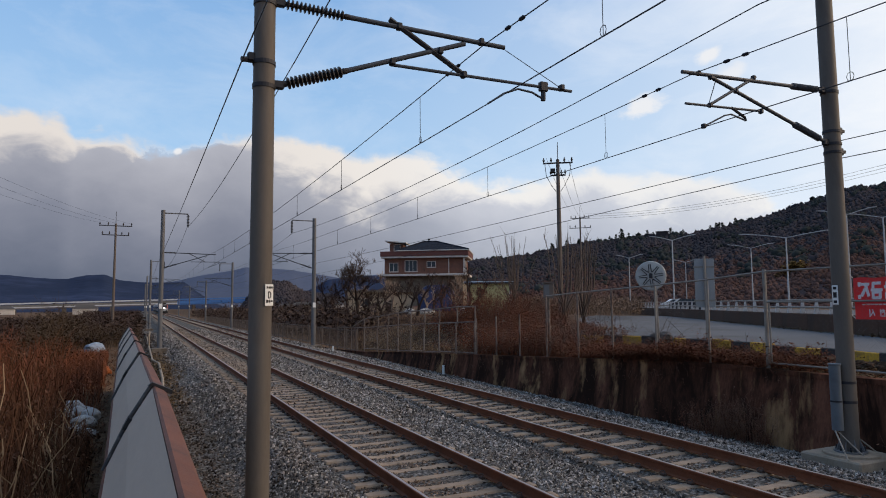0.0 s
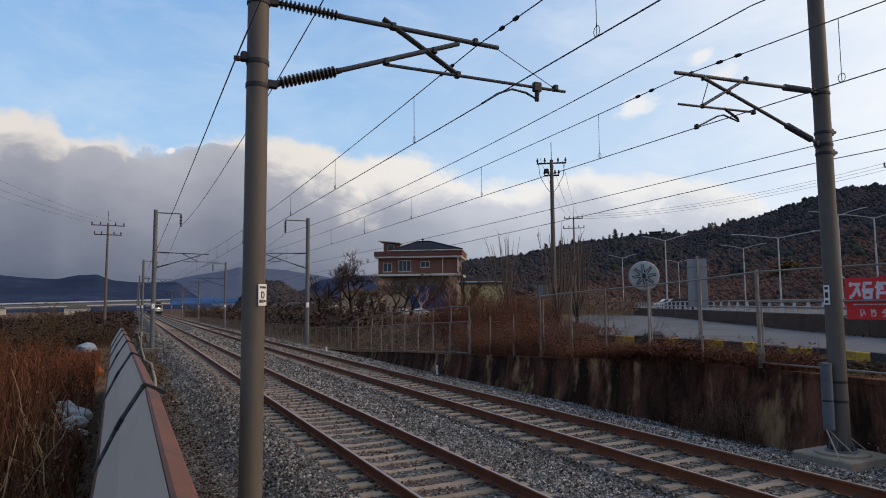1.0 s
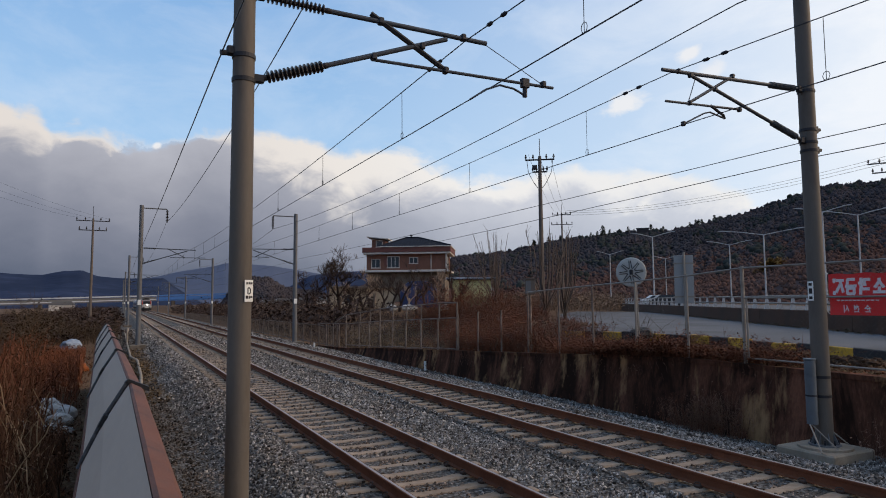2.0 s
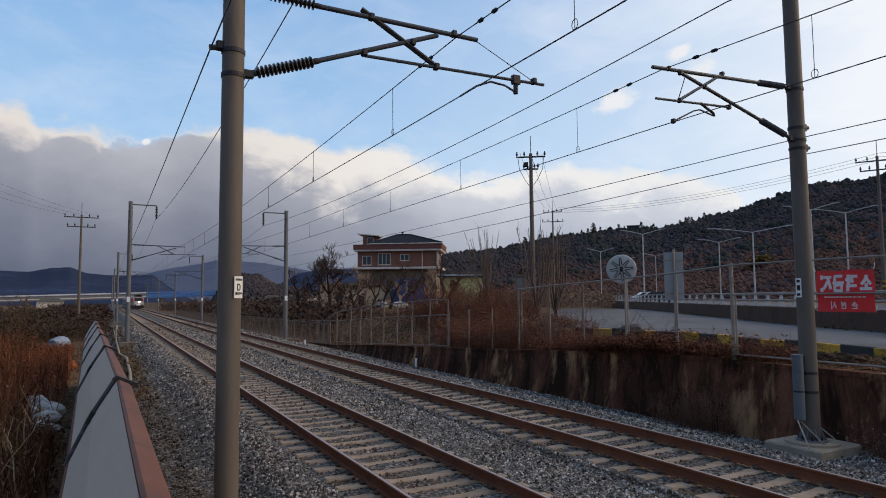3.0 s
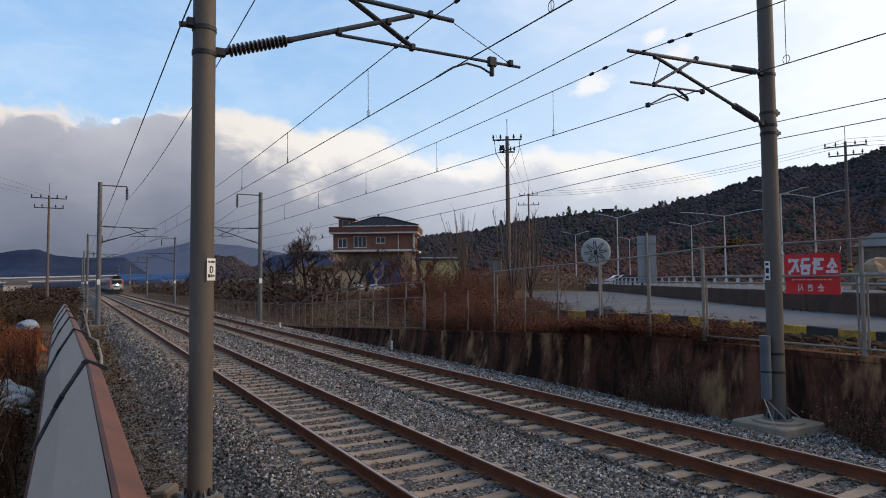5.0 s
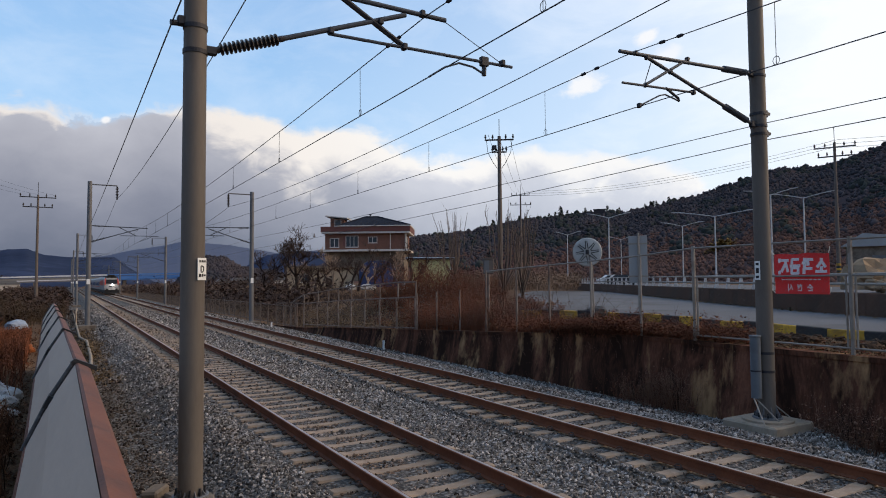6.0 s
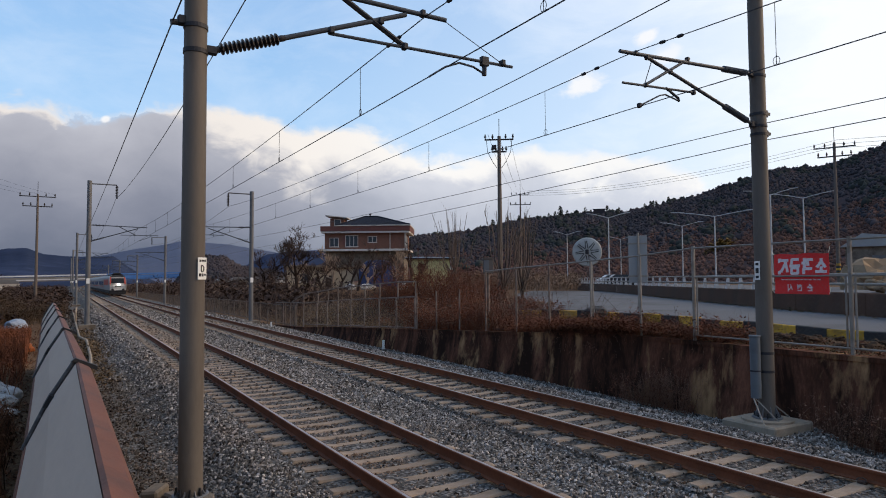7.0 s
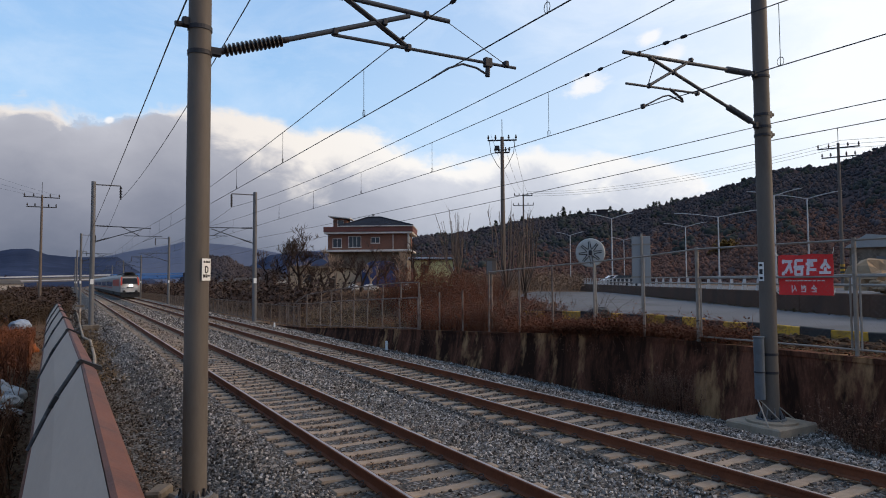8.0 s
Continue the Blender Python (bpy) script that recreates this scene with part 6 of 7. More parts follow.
def build_yard():
    t = thing("outhouse", pose(29.8, 85.0, 1.0, 0, 0, -18), "low cream rendered outhouse behind bare fruit trees", "outhouse")
    part("wall", Shape().box(-4.2, 4.8, 0, 4, 0, 3.3), "cream", t)
    part("roof", Shape().prism([(-4.6, 3.3), (5.2, 3.3), (5.2, 3.5), (-4.6, 3.62)], -0.6, 4.4), "concrete", t, "flat grey concrete roof")
    part("door", Shape().box(1.0, 2.0, -0.05, 0.0, 0.2, 2.2), "bark", t)
    window(t, -2.6, -1.2, 1.4, 2.4, 0.0, 2)
    s = Shape()
    n = 14
    for j in range(n + 1):
        for i in range(n + 1):
            u, w = i / n, j / n
            h = 4.1 * (1 - (2 * u - 1) ** 4 * 0.35) * (1 - w ** 3 * 0.15) * (0.25 + 0.75 * min(1.0, 3.0 * w)) + 0.25 * noise.noise((u * 5, w * 5, 2))
            s.v.append((-2.6 + 5.2 * u, -1.2 + 3.4 * w, max(0.05, h)))
    for i in range(n + 1):
        s.v.append((-2.6 + 5.2 * i / n, -1.25, -0.2))
    for j in range(n):
        for i in range(n):
            a = j * (n + 1) + i
            s.f.append((a, a + 1, a + n + 2, a + n + 1))
    k = (n + 1) ** 2
    s.f += [(k + i, k + i + 1, i + 1, i) for i in range(n)]
    ob = part("tarpaulin", s, "tarp", smooth=True, at=pose(37.2, 81.6, 1.2, 0, 0, -24))
    tagged(ob, "heap under a dark blue tarpaulin beside the house", "tarpaulin")


build_house()
build_shed()
build_yard()


# ---------------------------------------------------------------- viaduct and far buildings
def build_viaduct():
    t = thing("viaduct", (0, 455, 0), "long white and blue road viaduct across the valley", "viaduct")
    for x0, x1, m_, lb in ((-260, 22, "viaduct_white", "white parapet girder"), (22.1, 72, "viaduct_blue", "blue steel girder")):
        z = lambda x: 6.6 + (x + 30) * 0.025
        part("parapet", Shape().prism([(x0, z(x0) - 0.2), (x1, z(x1) - 0.2), (x1, z(x1) - 1.0), (x0, z(x0) - 1.0)], -0.5, -0.2), m_, t, lb)
        part("girder", Shape().prism([(x0, z(x0) - 1.4), (x1, z(x1) - 1.4), (x1, z(x1) - 4.0), (x0, z(x0) - 4.0)], 0.0, 8.0), "girder_shade" if m_ == "viaduct_white" else m_, t)
        part("ledge", Shape().prism([(x0, z(x0) - 2.7), (x1, z(x1) - 2.7), (x1, z(x1) - 3.3), (x0, z(x0) - 3.3)], -0.25, 0.0), m_, t)
        for i in range(int((x1 - x0) / 26)):
            x = x0 + 10 + 26 * i
            if -3 < x - 8 < 8:
                continue
            part("pier", Shape().box(x - 1, x + 1, 1, 7, -6, z(x) - 4.2), "concrete", t)


build_viaduct()
for x, y, w, h, m_ in ((62, 300, 9, 4.0, "trim"), (78, 330, 14, 5.0, "concrete"), (92, 310, 10, 5.0, "trim"), (-22, 330, 10, 4, "trim"), (-66, 400, 14, 4, "trim"), (140, 330, 12, 6, "trim")):
    t = thing("farmhouse", pose(x, y, -2.0, 0, 0, -math.degrees(math.atan2(x, y)) * 0.6), "small distant pale farm building below the hills", "farm building", "far farm buildings")
    part("wall", Shape().box(-w / 2, w / 2, 0, 6, 0, h), m_, t)
    part("roof", Shape().prism([(-w / 2 - 0.4, h), (w / 2 + 0.4, h), (w / 2 - 1.5, h + 1.6), (-w / 2 + 1.5, h + 1.6)], -0.4, 6.4), "mast_far", t)
    part("door", Shape().box(-0.6, 0.6, -0.05, 0, 0, 2.1), "iron", t)


# ---------------------------------------------------------------- plants
def quick_mesh(name, verts, faces, material):
    me = bpy.data.meshes.new(name)
    me.from_pydata(verts, [], faces)
    me.materials.append(M[material])
    return me


class Twigs:
    """Thin three-sided sticks and small curled leaves, gathered fast."""

    def __init__(self):
        self.v, self.f = [], []

    def stick(self, pts, r0, r1):
        n = len(pts)
        b = len(self.v)
        for i, (x, y, z) in enumerate(pts):
            r = r0 + (r1 - r0) * i / (n - 1)
            self.v += [(x + r, y, z), (x - r * 0.5, y + r * 0.87, z), (x - r * 0.5, y - r * 0.87, z)]
        for i in range(n - 1):
            a = b + 3 * i
            self.f += [(a, a + 1, a + 4, a + 3), (a + 1, a + 2, a + 5, a + 4), (a + 2, a, a + 3, a + 5)]

    def bough(self, pts, r0, r1):
        s = Shape().path(pts, r0, 6, r1, caps=False)
        b = len(self.v)
        self.v += s.v
        self.f += [tuple(i + b for i in q) for q in s.f]

    def leaf(self, p, size, rng):
        a, t = rng.uniform(0, 6.28), rng.uniform(-0.8, 0.8)
        u = (math.cos(a) * size, math.sin(a) * size, t * size)
        w = (-math.sin(a) * size * 0.4, math.cos(a) * size * 0.4, rng.uniform(-0.3, 0.3) * size)
        b = len(self.v)
        x, y, z = p
        self.v += [(x, y, z), (x + u[0] * 0.5 + w[0], y + u[1] * 0.5 + w[1], z + u[2] * 0.5 + w[2] - size * 0.1), (x + u[0], y + u[1], z + u[2]), (x + u[0] * 0.5 - w[0], y + u[1] * 0.5 - w[1], z + u[2] * 0.5 - w[2] - size * 0.1)]
        self.f += [(b, b + 1, b + 2), (b, b + 2, b + 3)]


def field_weeds():
    rng = random.Random(11)
    for name, n, y0, y1, tall, mt, label in (
        ("dry_weeds", 1900, 3.0, 16.0, (0.9, 2.2), "stem", "tall dry orange-brown weed stalks beside the barrier"),
        ("dry_weeds", 4200, 14.0, 48.0, (0.9, 2.0), "scrub", "dense reddish brown dry weeds in the field"),
        ("pale_stalks", 34, 4.2, 9.5, (1.6, 2.5), "stalk_pale", "scattered pale leaning dead stalks in the field"),
    ):
        tw = Twigs()
        pale = name == "pale_stalks"
        for i in range(n):
            y = y0 + (y1 - y0) * rng.random() ** 0.8
            left, right = -0.20 * y - 1.2, -0.36 - 0.028 * y
            x = rng.uniform(-0.185, -0.080) * y if pale else left + (right - left) * rng.random()
            gap = x > -0.085 * y and y < 50
            gap = gap and not pale
            z = ground_height(x, y)
            h = rng.uniform(*tall) * (1.0 if rng.random() < 0.65 else 0.5) * (0.85 + 0.6 * noise.noise((x * 0.8, y * 0.35, 7)))
            if gap:
                h = min(h, (2.35 - 0.16 * y if y < 18 else 2.2 - 0.056 * y) - z)
                if h < 0.15 or (16.5 < y < 21.5 and rng.random() < 0.7):
                    continue
            k = 0.20 if pale else 0.14
            lean = Vector((rng.gauss(0.10 if pale else 0.0, k), rng.gauss(0, k), 0))
            if x + lean.x * h > right + 0.05:
                lean.x = -abs(lean.x)
            pts = []
            steps = 9 if pale else 4
            for k in range(steps + 1):
                s = k / steps
                w = 0.032 if pale else 0.03
                pts.append((x + lean.x * h * s * s + rng.gauss(0, w), y + lean.y * h * s * s + rng.gauss(0, w), z + h * s))
            r = (rng.uniform(0.009, 0.014) if pale else rng.uniform(0.004, 0.011)) * (1 + y / 30)
            tw.stick(pts, r, r * 0.4)
            for k in range(4 if pale else rng.randint(2, 4)):
                s = rng.uniform(0.3, 0.95)
                b = Vector((x + lean.x * h * s * s, y + lean.y * h * s * s, z + h * s))
                d = Vector((rng.gauss(0, 0.45), rng.gauss(0, 0.45), rng.uniform(0.3, 1.0))).normalized() * rng.uniform(0.12, 0.5)
                if b.x + d.x > right:
                    d.x = -abs(d.x)
                tw.stick([b, b + d], r * 0.5, r * 0.25)
                if not pale:
                    tw.leaf(b + d * rng.uniform(0.4, 1.1), rng.uniform(0.02, 0.05) * (1 + y / 45), rng)
        tagged(new(name, quick_mesh(name, tw.v, tw.f, mt)), label, "weeds", kind="stuff")


def woods(name, label, hill, az0, az1, t0, t1, count, size, mt, seed, clump=0.0):
    """Winter woodland over a hillside: many ragged crowns, each a knocked and squashed mass with a few sprays standing out."""
    rng = random.Random(seed)
    bm = bmesh.new()
    bmesh.ops.create_icosphere(bm, subdivisions=1, radius=1.0)
    ball = [v.co.copy() for v in bm.verts]
    skin = [[v.index for v in f.verts] for f in bm.faces]
    bm.free()
    tw = Twigs()
    profile, near, far, hs, rough = hill
    for i in range(count):
        az, t = rng.uniform(az0, az1), t0 + (t1 - t0) * rng.random() ** 0.7
        if clump and noise.noise((az * 0.35, t * 7.0, seed)) < clump * rng.uniform(0.4, 1.6) - 0.25:
            continue
        h = hill_height(profile, near, far, hs, rough, az, t)
        r = near + (far - near) * t
        x, y = direction(az)
        k = rng.uniform(0.6, 1.35) * size
        b = len(tw.v)
        tall = rng.uniform(0.7, 1.25)
        for v in ball:
            q = k * rng.uniform(0.6, 1.3)
            tw.v.append((x * r + v.x * q, y * r + v.y * q, h + (v.z * tall + 0.35) * q))
        tw.f += [tuple(m + b for m in f) for f in skin]
        for m in range(2):
            tw.leaf((x * r + rng.gauss(0, k * 0.5), y * r + rng.gauss(0, k * 0.5), h + rng.uniform(0.7, 1.5) * k), k * 0.5, rng)
    me = quick_mesh(name, tw.v, tw.f, mt)
    me.polygons.foreach_set("use_smooth", [True] * len(me.polygons))
    tagged(new(name, me), label, "woodland", kind="stuff")


def thicket(name, label, category, count, where, tall, mt, seed, r=0.008, leaf=0.05, leaves=3, spread=0.5, twigs=4):
    rng = random.Random(seed)
    tw = Twigs()
    for i in range(count):
        x, y, z, k = where(rng)
        h = rng.uniform(*tall) * k * max(0.3, 0.85 + 0.75 * noise.noise((x * 0.45, y * 0.16, seed)) + 0.3 * noise.noise((x * 1.6, y * 0.7, seed)))
        base = Vector((x, y, z - 0.05))
        lean = Vector((rng.gauss(0, spread), rng.gauss(0, spread), 0))
        tip = lambda s: base + lean * (h * s * s) + Vector((0, 0, h * (s - 0.25 * s * s * min(1.0, lean.length))))
        pts = [tip(s) + Vector((rng.gauss(0, 0.02), rng.gauss(0, 0.02), 0)) for s in (0, 0.35, 0.7, 1.0)]
        tw.stick(pts, r, r * 0.35)
        for m in range(twigs):
            b = tip(rng.uniform(0.3, 0.95))
            d = Vector((rng.gauss(0, 1), rng.gauss(0, 1), rng.uniform(-0.3, 1))).normalized() * h * rng.uniform(0.12, 0.4)
            tw.stick([b, b + d], r * 0.55, r * 0.25)
            for q in range(leaves):
                tw.leaf(b + d * rng.uniform(0.2, 1.0), leaf * rng.uniform(0.5, 1.4), rng)
    return tagged(new(name, quick_mesh(name, tw.v, tw.f, mt)), label, category, kind="stuff")


def bare_tree(x, y, z, tall, seed, mt="bark", spread=0.75, depth=4, trunk=0.16, kids=(3, 4), label="bare winter tree with a spreading twiggy crown", lift=0.25):
    rng = random.Random(seed)
    t = thing("tree", (x, y, z - 0.1), label, "tree", "bare trees")
    tr, cr = Twigs(), Twigs()

    def grow(p, d, length, r, level):
        n = 3
        pts = [p]
        q, v = p.copy(), d.copy()
        for i in range(n):
            v = (v + Vector((rng.gauss(0, 0.16), rng.gauss(0, 0.16), rng.gauss(0.03, 0.10)))).normalized()
            q = q + v * (length / n)
            pts.append(q.copy())
        (tr if level == 0 else cr).bough(pts, r, r * 0.62) if level < 3 else cr.stick(pts, max(r, 0.028), 0.02)
        if level >= depth:
            return
        for i in range(rng.randint(*kids) + (1 if level else 0)):
            s = rng.uniform(0.45, 1.0)
            b = pts[min(n, max(1, round(s * n)))]
            a = Vector((rng.gauss(0, spread), rng.gauss(0, spread), lift + rng.uniform(-0.15, 0.35)))
            grow(b.copy(), (v * 0.6 + a).normalized(), length * rng.uniform(0.55, 0.8), max(0.022, r * rng.uniform(0.42, 0.6)), level + 1)

    grow(Vector((0, 0, 0)), Vector((rng.gauss(0, 0.08), rng.gauss(0, 0.08), 1)).normalized(), tall * 0.36, trunk, 0)
    part("trunk", quick_mesh("trunk", tr.v, tr.f, mt), None, t)
    part("crown", quick_mesh("crown", cr.v, cr.f, "twig" if mt == "bark" else mt), None, t)
    return t


def shoots(x, y, z, tall, n, seed, width):
    """A stool of long straight shoots."""
    rng = random.Random(seed)
    t = thing("coppiced_tree", (x, y, z), "pollarded tree with long upright pale shoots", "tree", "bare trees")
    tw, st = Twigs(), Twigs()
    st.bough([(0, 0, -0.2), (0.05, 0, tall * 0.12), (0.0, 0.05, tall * 0.22)], 0.15, 0.07)
    for i in range(n):
        a = rng.uniform(0, 6.28)
        k = rng.uniform(0.1, 1) * width
        b = Vector((0.1 * math.cos(a), 0.1 * math.sin(a), tall * rng.uniform(0.05, 0.22)))
        e = Vector((k * math.cos(a), k * math.sin(a), tall * rng.uniform(0.6, 1.0)))
        m = b.lerp(e, 0.4) + Vector((0.25 * k * math.cos(a), 0.25 * k * math.sin(a), 0))
        tw.stick([b, m, b.lerp(e, 0.75), e], 0.055, 0.022)
        for j in range(5):
            p = m.lerp(e, rng.random())
            tw.stick([p, p + Vector((rng.gauss(0, 0.25), rng.gauss(0, 0.25), rng.uniform(0.3, 1.0)))], 0.012, 0.006)
    part("trunk", quick_mesh("trunk", st.v, st.f, "bark"), None, t)
    part("crown", quick_mesh("crown", tw.v, tw.f, "shoot"), None, t)


def pine(x, y, z, tall, seed):
    rng = random.Random(seed)
    t = thing("pine_tree", (x, y, z), "dark pine on the wooded skyline", "tree", "skyline pines")
    tr = Twigs()
    tr.bough([(0, 0, -4), (0.1, 0, tall * 0.5), (0, 0, tall * 0.9)], tall * 0.03, tall * 0.01)
    part("trunk", quick_mesh("trunk", tr.v, tr.f, "bark"), None, t)
    cr = Twigs()
    for i in range(260):
        h = rng.uniform(0.35, 1.0)
        a = rng.uniform(0, 6.28)
        k = tall * 0.36 * (1.05 - h) ** 0.6 * rng.uniform(0.2, 1.0)
        cr.leaf((k * math.cos(a), k * math.sin(a), tall * h), tall * rng.uniform(0.06, 0.12), rng)
    part("crown", quick_mesh("crown", cr.v, cr.f, "pine"), None, t)


VERGE = [(22, 17.4), (27, 20.0), (38, 26.8), (56, 40.5)]      # edge of the street


def bank_spot(y0, y1, x0, x1):
    def f(rng):
        y = rng.uniform(y0, y1)
        x = rng.uniform(x0, x1)
        while x > along(VERGE, y):
            y = rng.uniform(y0, y1)
            x = rng.uniform(x0, x1)
        return x, y, max(ground_height(x, y), bank_top(y) - 0.1 if x < 13.2 else -9), 1.0
    return f


field_weeds()
thicket("scrub", "reddish brown tangled scrub behind the fence", "scrub", 2600, lambda rng: ((lambda y, x: (x, y, ground_height(x, y), 0.25 + 0.75 * smoothstep(17.0, 21.0, y)))(rng.uniform(15.5, 26.5), rng.uniform(13.2, 17.0))), (0.9, 1.9), "scrub", 21, 0.009, 0.06, 2)
thicket("scrub", "low brown bramble along the top of the wall", "scrub", 1500, bank_spot(9.5, 18.0, 12.9, 14.3), (0.25, 0.85), "scrub", 22, 0.006, 0.05, 3, 0.9)
thicket("dry_grass", "tufts of dead grass along the fence foot", "grass", 1500, bank_spot(2.0, 14.0, 13.0, 17.3), (0.08, 0.32), "straw", 23, 0.004, 0.05, 2, 0.7, twigs=2)
thicket("scrub", "brown scrub on the slope below the house", "scrub", 3000, bank_spot(24.0, 60.0, 14.0, 30.0), (0.35, 0.95), "twig", 24, 0.014, 0.08, 2, twigs=3)
thicket("dry_grass", "pale dead grass on the slope behind the fence", "grass", 1800, bank_spot(28.0, 52.0, 13.6, 22.0), (0.3, 0.8), "straw", 25, 0.010, 0.09, 1, 0.4, twigs=2)
thicket("scrub", "brown thicket beside the utility pole", "scrub", 1400, bank_spot(33.0, 44.0, 19.0, 27.5), (1.3, 3.1), "scrub", 26, 0.014, 0.09, 2)
thicket("scrub", "dark scrub beyond the weeds", "scrub", 3200, lambda rng: ((lambda y: (rng.uniform(-0.2 * y - 3, -0.09 * y if y < 53 else -0.03 * y - 0.5), y, -0.45, 1.0))(rng.uniform(42, 140))), (0.8, 2.2), "twig", 27, 0.03, 0.22, 3, twigs=3)
thicket("scrub", "olive brown bush at the end of the barrier", "scrub", 1300, lambda rng: ((lambda y: (rng.uniform(-4.5, -0.09 * y if y < 53 else 0.1), y, -0.5, 1.0))(rng.uniform(28, 62))), (1.3, 2.7), "bush", 28, 0.014, 0.09, 5, 0.2, twigs=3)
thicket("scrub", "low dark scrub along the field edge", "scrub", 2600, lambda rng: ((lambda y: (rng.uniform(-0.06 * y - 2, 0.3), y, -0.55, 1.0))(rng.uniform(60, 300))), (1.0, 2.4), "twig", 33, 0.04, 0.3, 3, 0.3, twigs=3)
thicket("dry_grass", "yellowish dead grass at the mast foot", "grass", 700, lambda rng: (rng.uniform(0.6, 2.2), rng.uniform(30, 50), -0.62, 1.0), (0.08, 0.3), "straw", 29, 0.01, 0.08, 1, 0.6, twigs=2)
thicket("dry_grass", "dead grass and creeper at the foot of the retaining wall", "grass", 170, lambda rng: (rng.uniform(12.2, 12.6), rng.choice((rng.gauss(12.0, 0.5), rng.gauss(10.8, 0.4), rng.gauss(6.2, 0.4), rng.uniform(3, 30))), -0.6, 1.0), (0.2, 0.9), "scrub", 30, 0.005, 0.04, 2, 0.25, twigs=2)
thicket("scrub", "bare brown woodland edge along the line", "scrub", 2600, lambda rng: ((lambda y: (rng.uniform(15.0, 15 + 0.16 * y), y, -0.8, 1.0))(rng.uniform(55, 240))), (1.5, 4.5), "twig", 31, 0.05, 0.35, 3, twigs=3)
thicket("scrub", "brown scrub between the house and the highway", "scrub", 2400, lambda rng: ((lambda a, r: (r * math.sin(a), r * math.cos(a), 1.5, 1.0))(radians(rng.uniform(31, 42)), rng.uniform(60, 150))), (0.8, 2.4), "field_tan", 32, 0.04, 0.22, 2, twigs=3)
woods("woodland", "dark winter woodland on the hillside", HILL, 20, 70, 0.3, 1.0, 11000, 1.35, "wood_dark", 71)
woods("woodland", "dark evergreen stands among the bare woodland", HILL, 20, 70, 0.25, 1.0, 5200, 2.0, "wood_green", 74, 0.5)
woods("woodland", "reddish brown bare woodland on the lower slope", HILL, 28, 72, 0.02, 0.5, 14000, 0.9, "wood_brown", 72)
woods("woodland", "dark bare woodland on the knoll", KNOLL, 7.8, 17, 0.2, 1.0, 2600, 1.0, "wood_dark", 73)
thicket("scrub", "brown scrub round the bend of the street", "scrub", 700, bank_spot(20.0, 33.0, 14.5, 21.0), (0.5, 1.25), "scrub", 37, 0.010, 0.07, 2)
thicket("dry_grass", "short dead grass along the foot of the barrier", "grass", 2600, lambda rng: ((lambda y: (rng.uniform(-0.10 * y - 0.3, -0.30 - 0.02 * y), y, -0.47, 1.0))(3.0 + 45 * rng.random() ** 1.4)), (0.10, 0.34), "stem", 38, 0.006, 0.06, 2, 0.6, twigs=2)
thicket("creeper", "dead reddish creeper standing against the retaining wall", "creeper", 330, lambda rng: (rng.uniform(12.35, 12.56), rng.triangular(9.8, 12.5, 11.2), -0.6, 1.0), (0.5, 1.45), "creeper", 41, 0.004, 0.03, 1, 0.12)
thicket("creeper", "tan dead stalks at the foot of the retaining wall", "creeper", 150, lambda rng: (rng.uniform(12.2, 12.56), rng.triangular(4.8, 7.6, 6.6), -0.6, 1.0), (0.3, 1.2), "creeper", 42, 0.004, 0.04, 1, 0.15)
thicket("scrub", "red-brown bramble spilling over the top of the wall", "scrub", 700, lambda rng: ((lambda y: (rng.uniform(12.75, 13.5), y, bank_top(y), 1.0))(rng.triangular(11.8, 16.4, 14.2))), (0.3, 0.95), "scrub", 43, 0.006, 0.05, 3, 0.9)
thicket("creeper", "bare trailing stems hanging over the retaining wall", "creeper", 90, lambda rng: ((lambda y: (12.70, y, bank_top(y) - rng.uniform(0.15, 0.7), 1.0))(rng.uniform(9.0, 30.0))), (0.15, 0.55), "creeper", 44, 0.003, 0.03, 1, 0.35)
thicket("scrub", "pale crooked branches standing in the scrub", "scrub", 150, bank_spot(16.5, 27.0, 13.3, 17.0), (1.0, 2.3), "shoot", 45, 0.012, 0.04, 1, 0.6)
thicket("golden_bush", "golden-leaved bush at the foot of the hillside", "bush", 160, lambda rng: ((lambda a: (300 * math.sin(a), 300 * math.cos(a), hill_height(*HILL, math.degrees(a), 0.256), 1.0))(radians(rng.gauss(53.5, 0.35)))), (2.5, 5.5), "golden", 46, 0.08, 0.9, 4, 0.4)
thicket("dry_grass", "yellowish dead grass beside the cable conduit", "grass", 900, lambda rng: (rng.triangular(0.35, 1.7, 0.7), rng.uniform(22, 46), -0.62, 1.0), (0.06, 0.26), "straw", 47, 0.007, 0.07, 2, 0.7, twigs=2)
BEND = lerp_line([(18.8, 22.6), (17.7, 25.0), (21.0, 27.0), (25.0, 33.3)], 0.3)
thicket("scrub", "low brown scrub spilling over the edge of the street", "scrub", 900, lambda rng: ((lambda q: (q.x + rng.gauss(0, 0.45), q.y + rng.gauss(0, 0.35), 0.98, 1.0))(rng.choice(BEND))), (0.15, 0.7), "scrub", 39, 0.007, 0.06, 3, 0.7)
EDGE_LINE = lerp_line(EDGE[1:5], 0.8)
thicket("leaf_litter", "pale leaf litter along the foot of the parapet", "leaf litter", 420, lambda rng: ((lambda q: (q.x - rng.uniform(0.25, 0.8), q.y + rng.uniform(-0.3, 0.3), 1.03, 1.0))(rng.choice(EDGE_LINE))), (0.06, 0.2), "straw", 35, 0.006, 0.09, 2, 0.8, twigs=2)
thicket("leaf_litter", "brown leaf litter between the wall and the kerb", "leaf litter", 2600, bank_spot(3.0, 15.0, 13.1, 17.4), (0.04, 0.16), "scrub", 36, 0.004, 0.06, 3, 1.0, twigs=2)
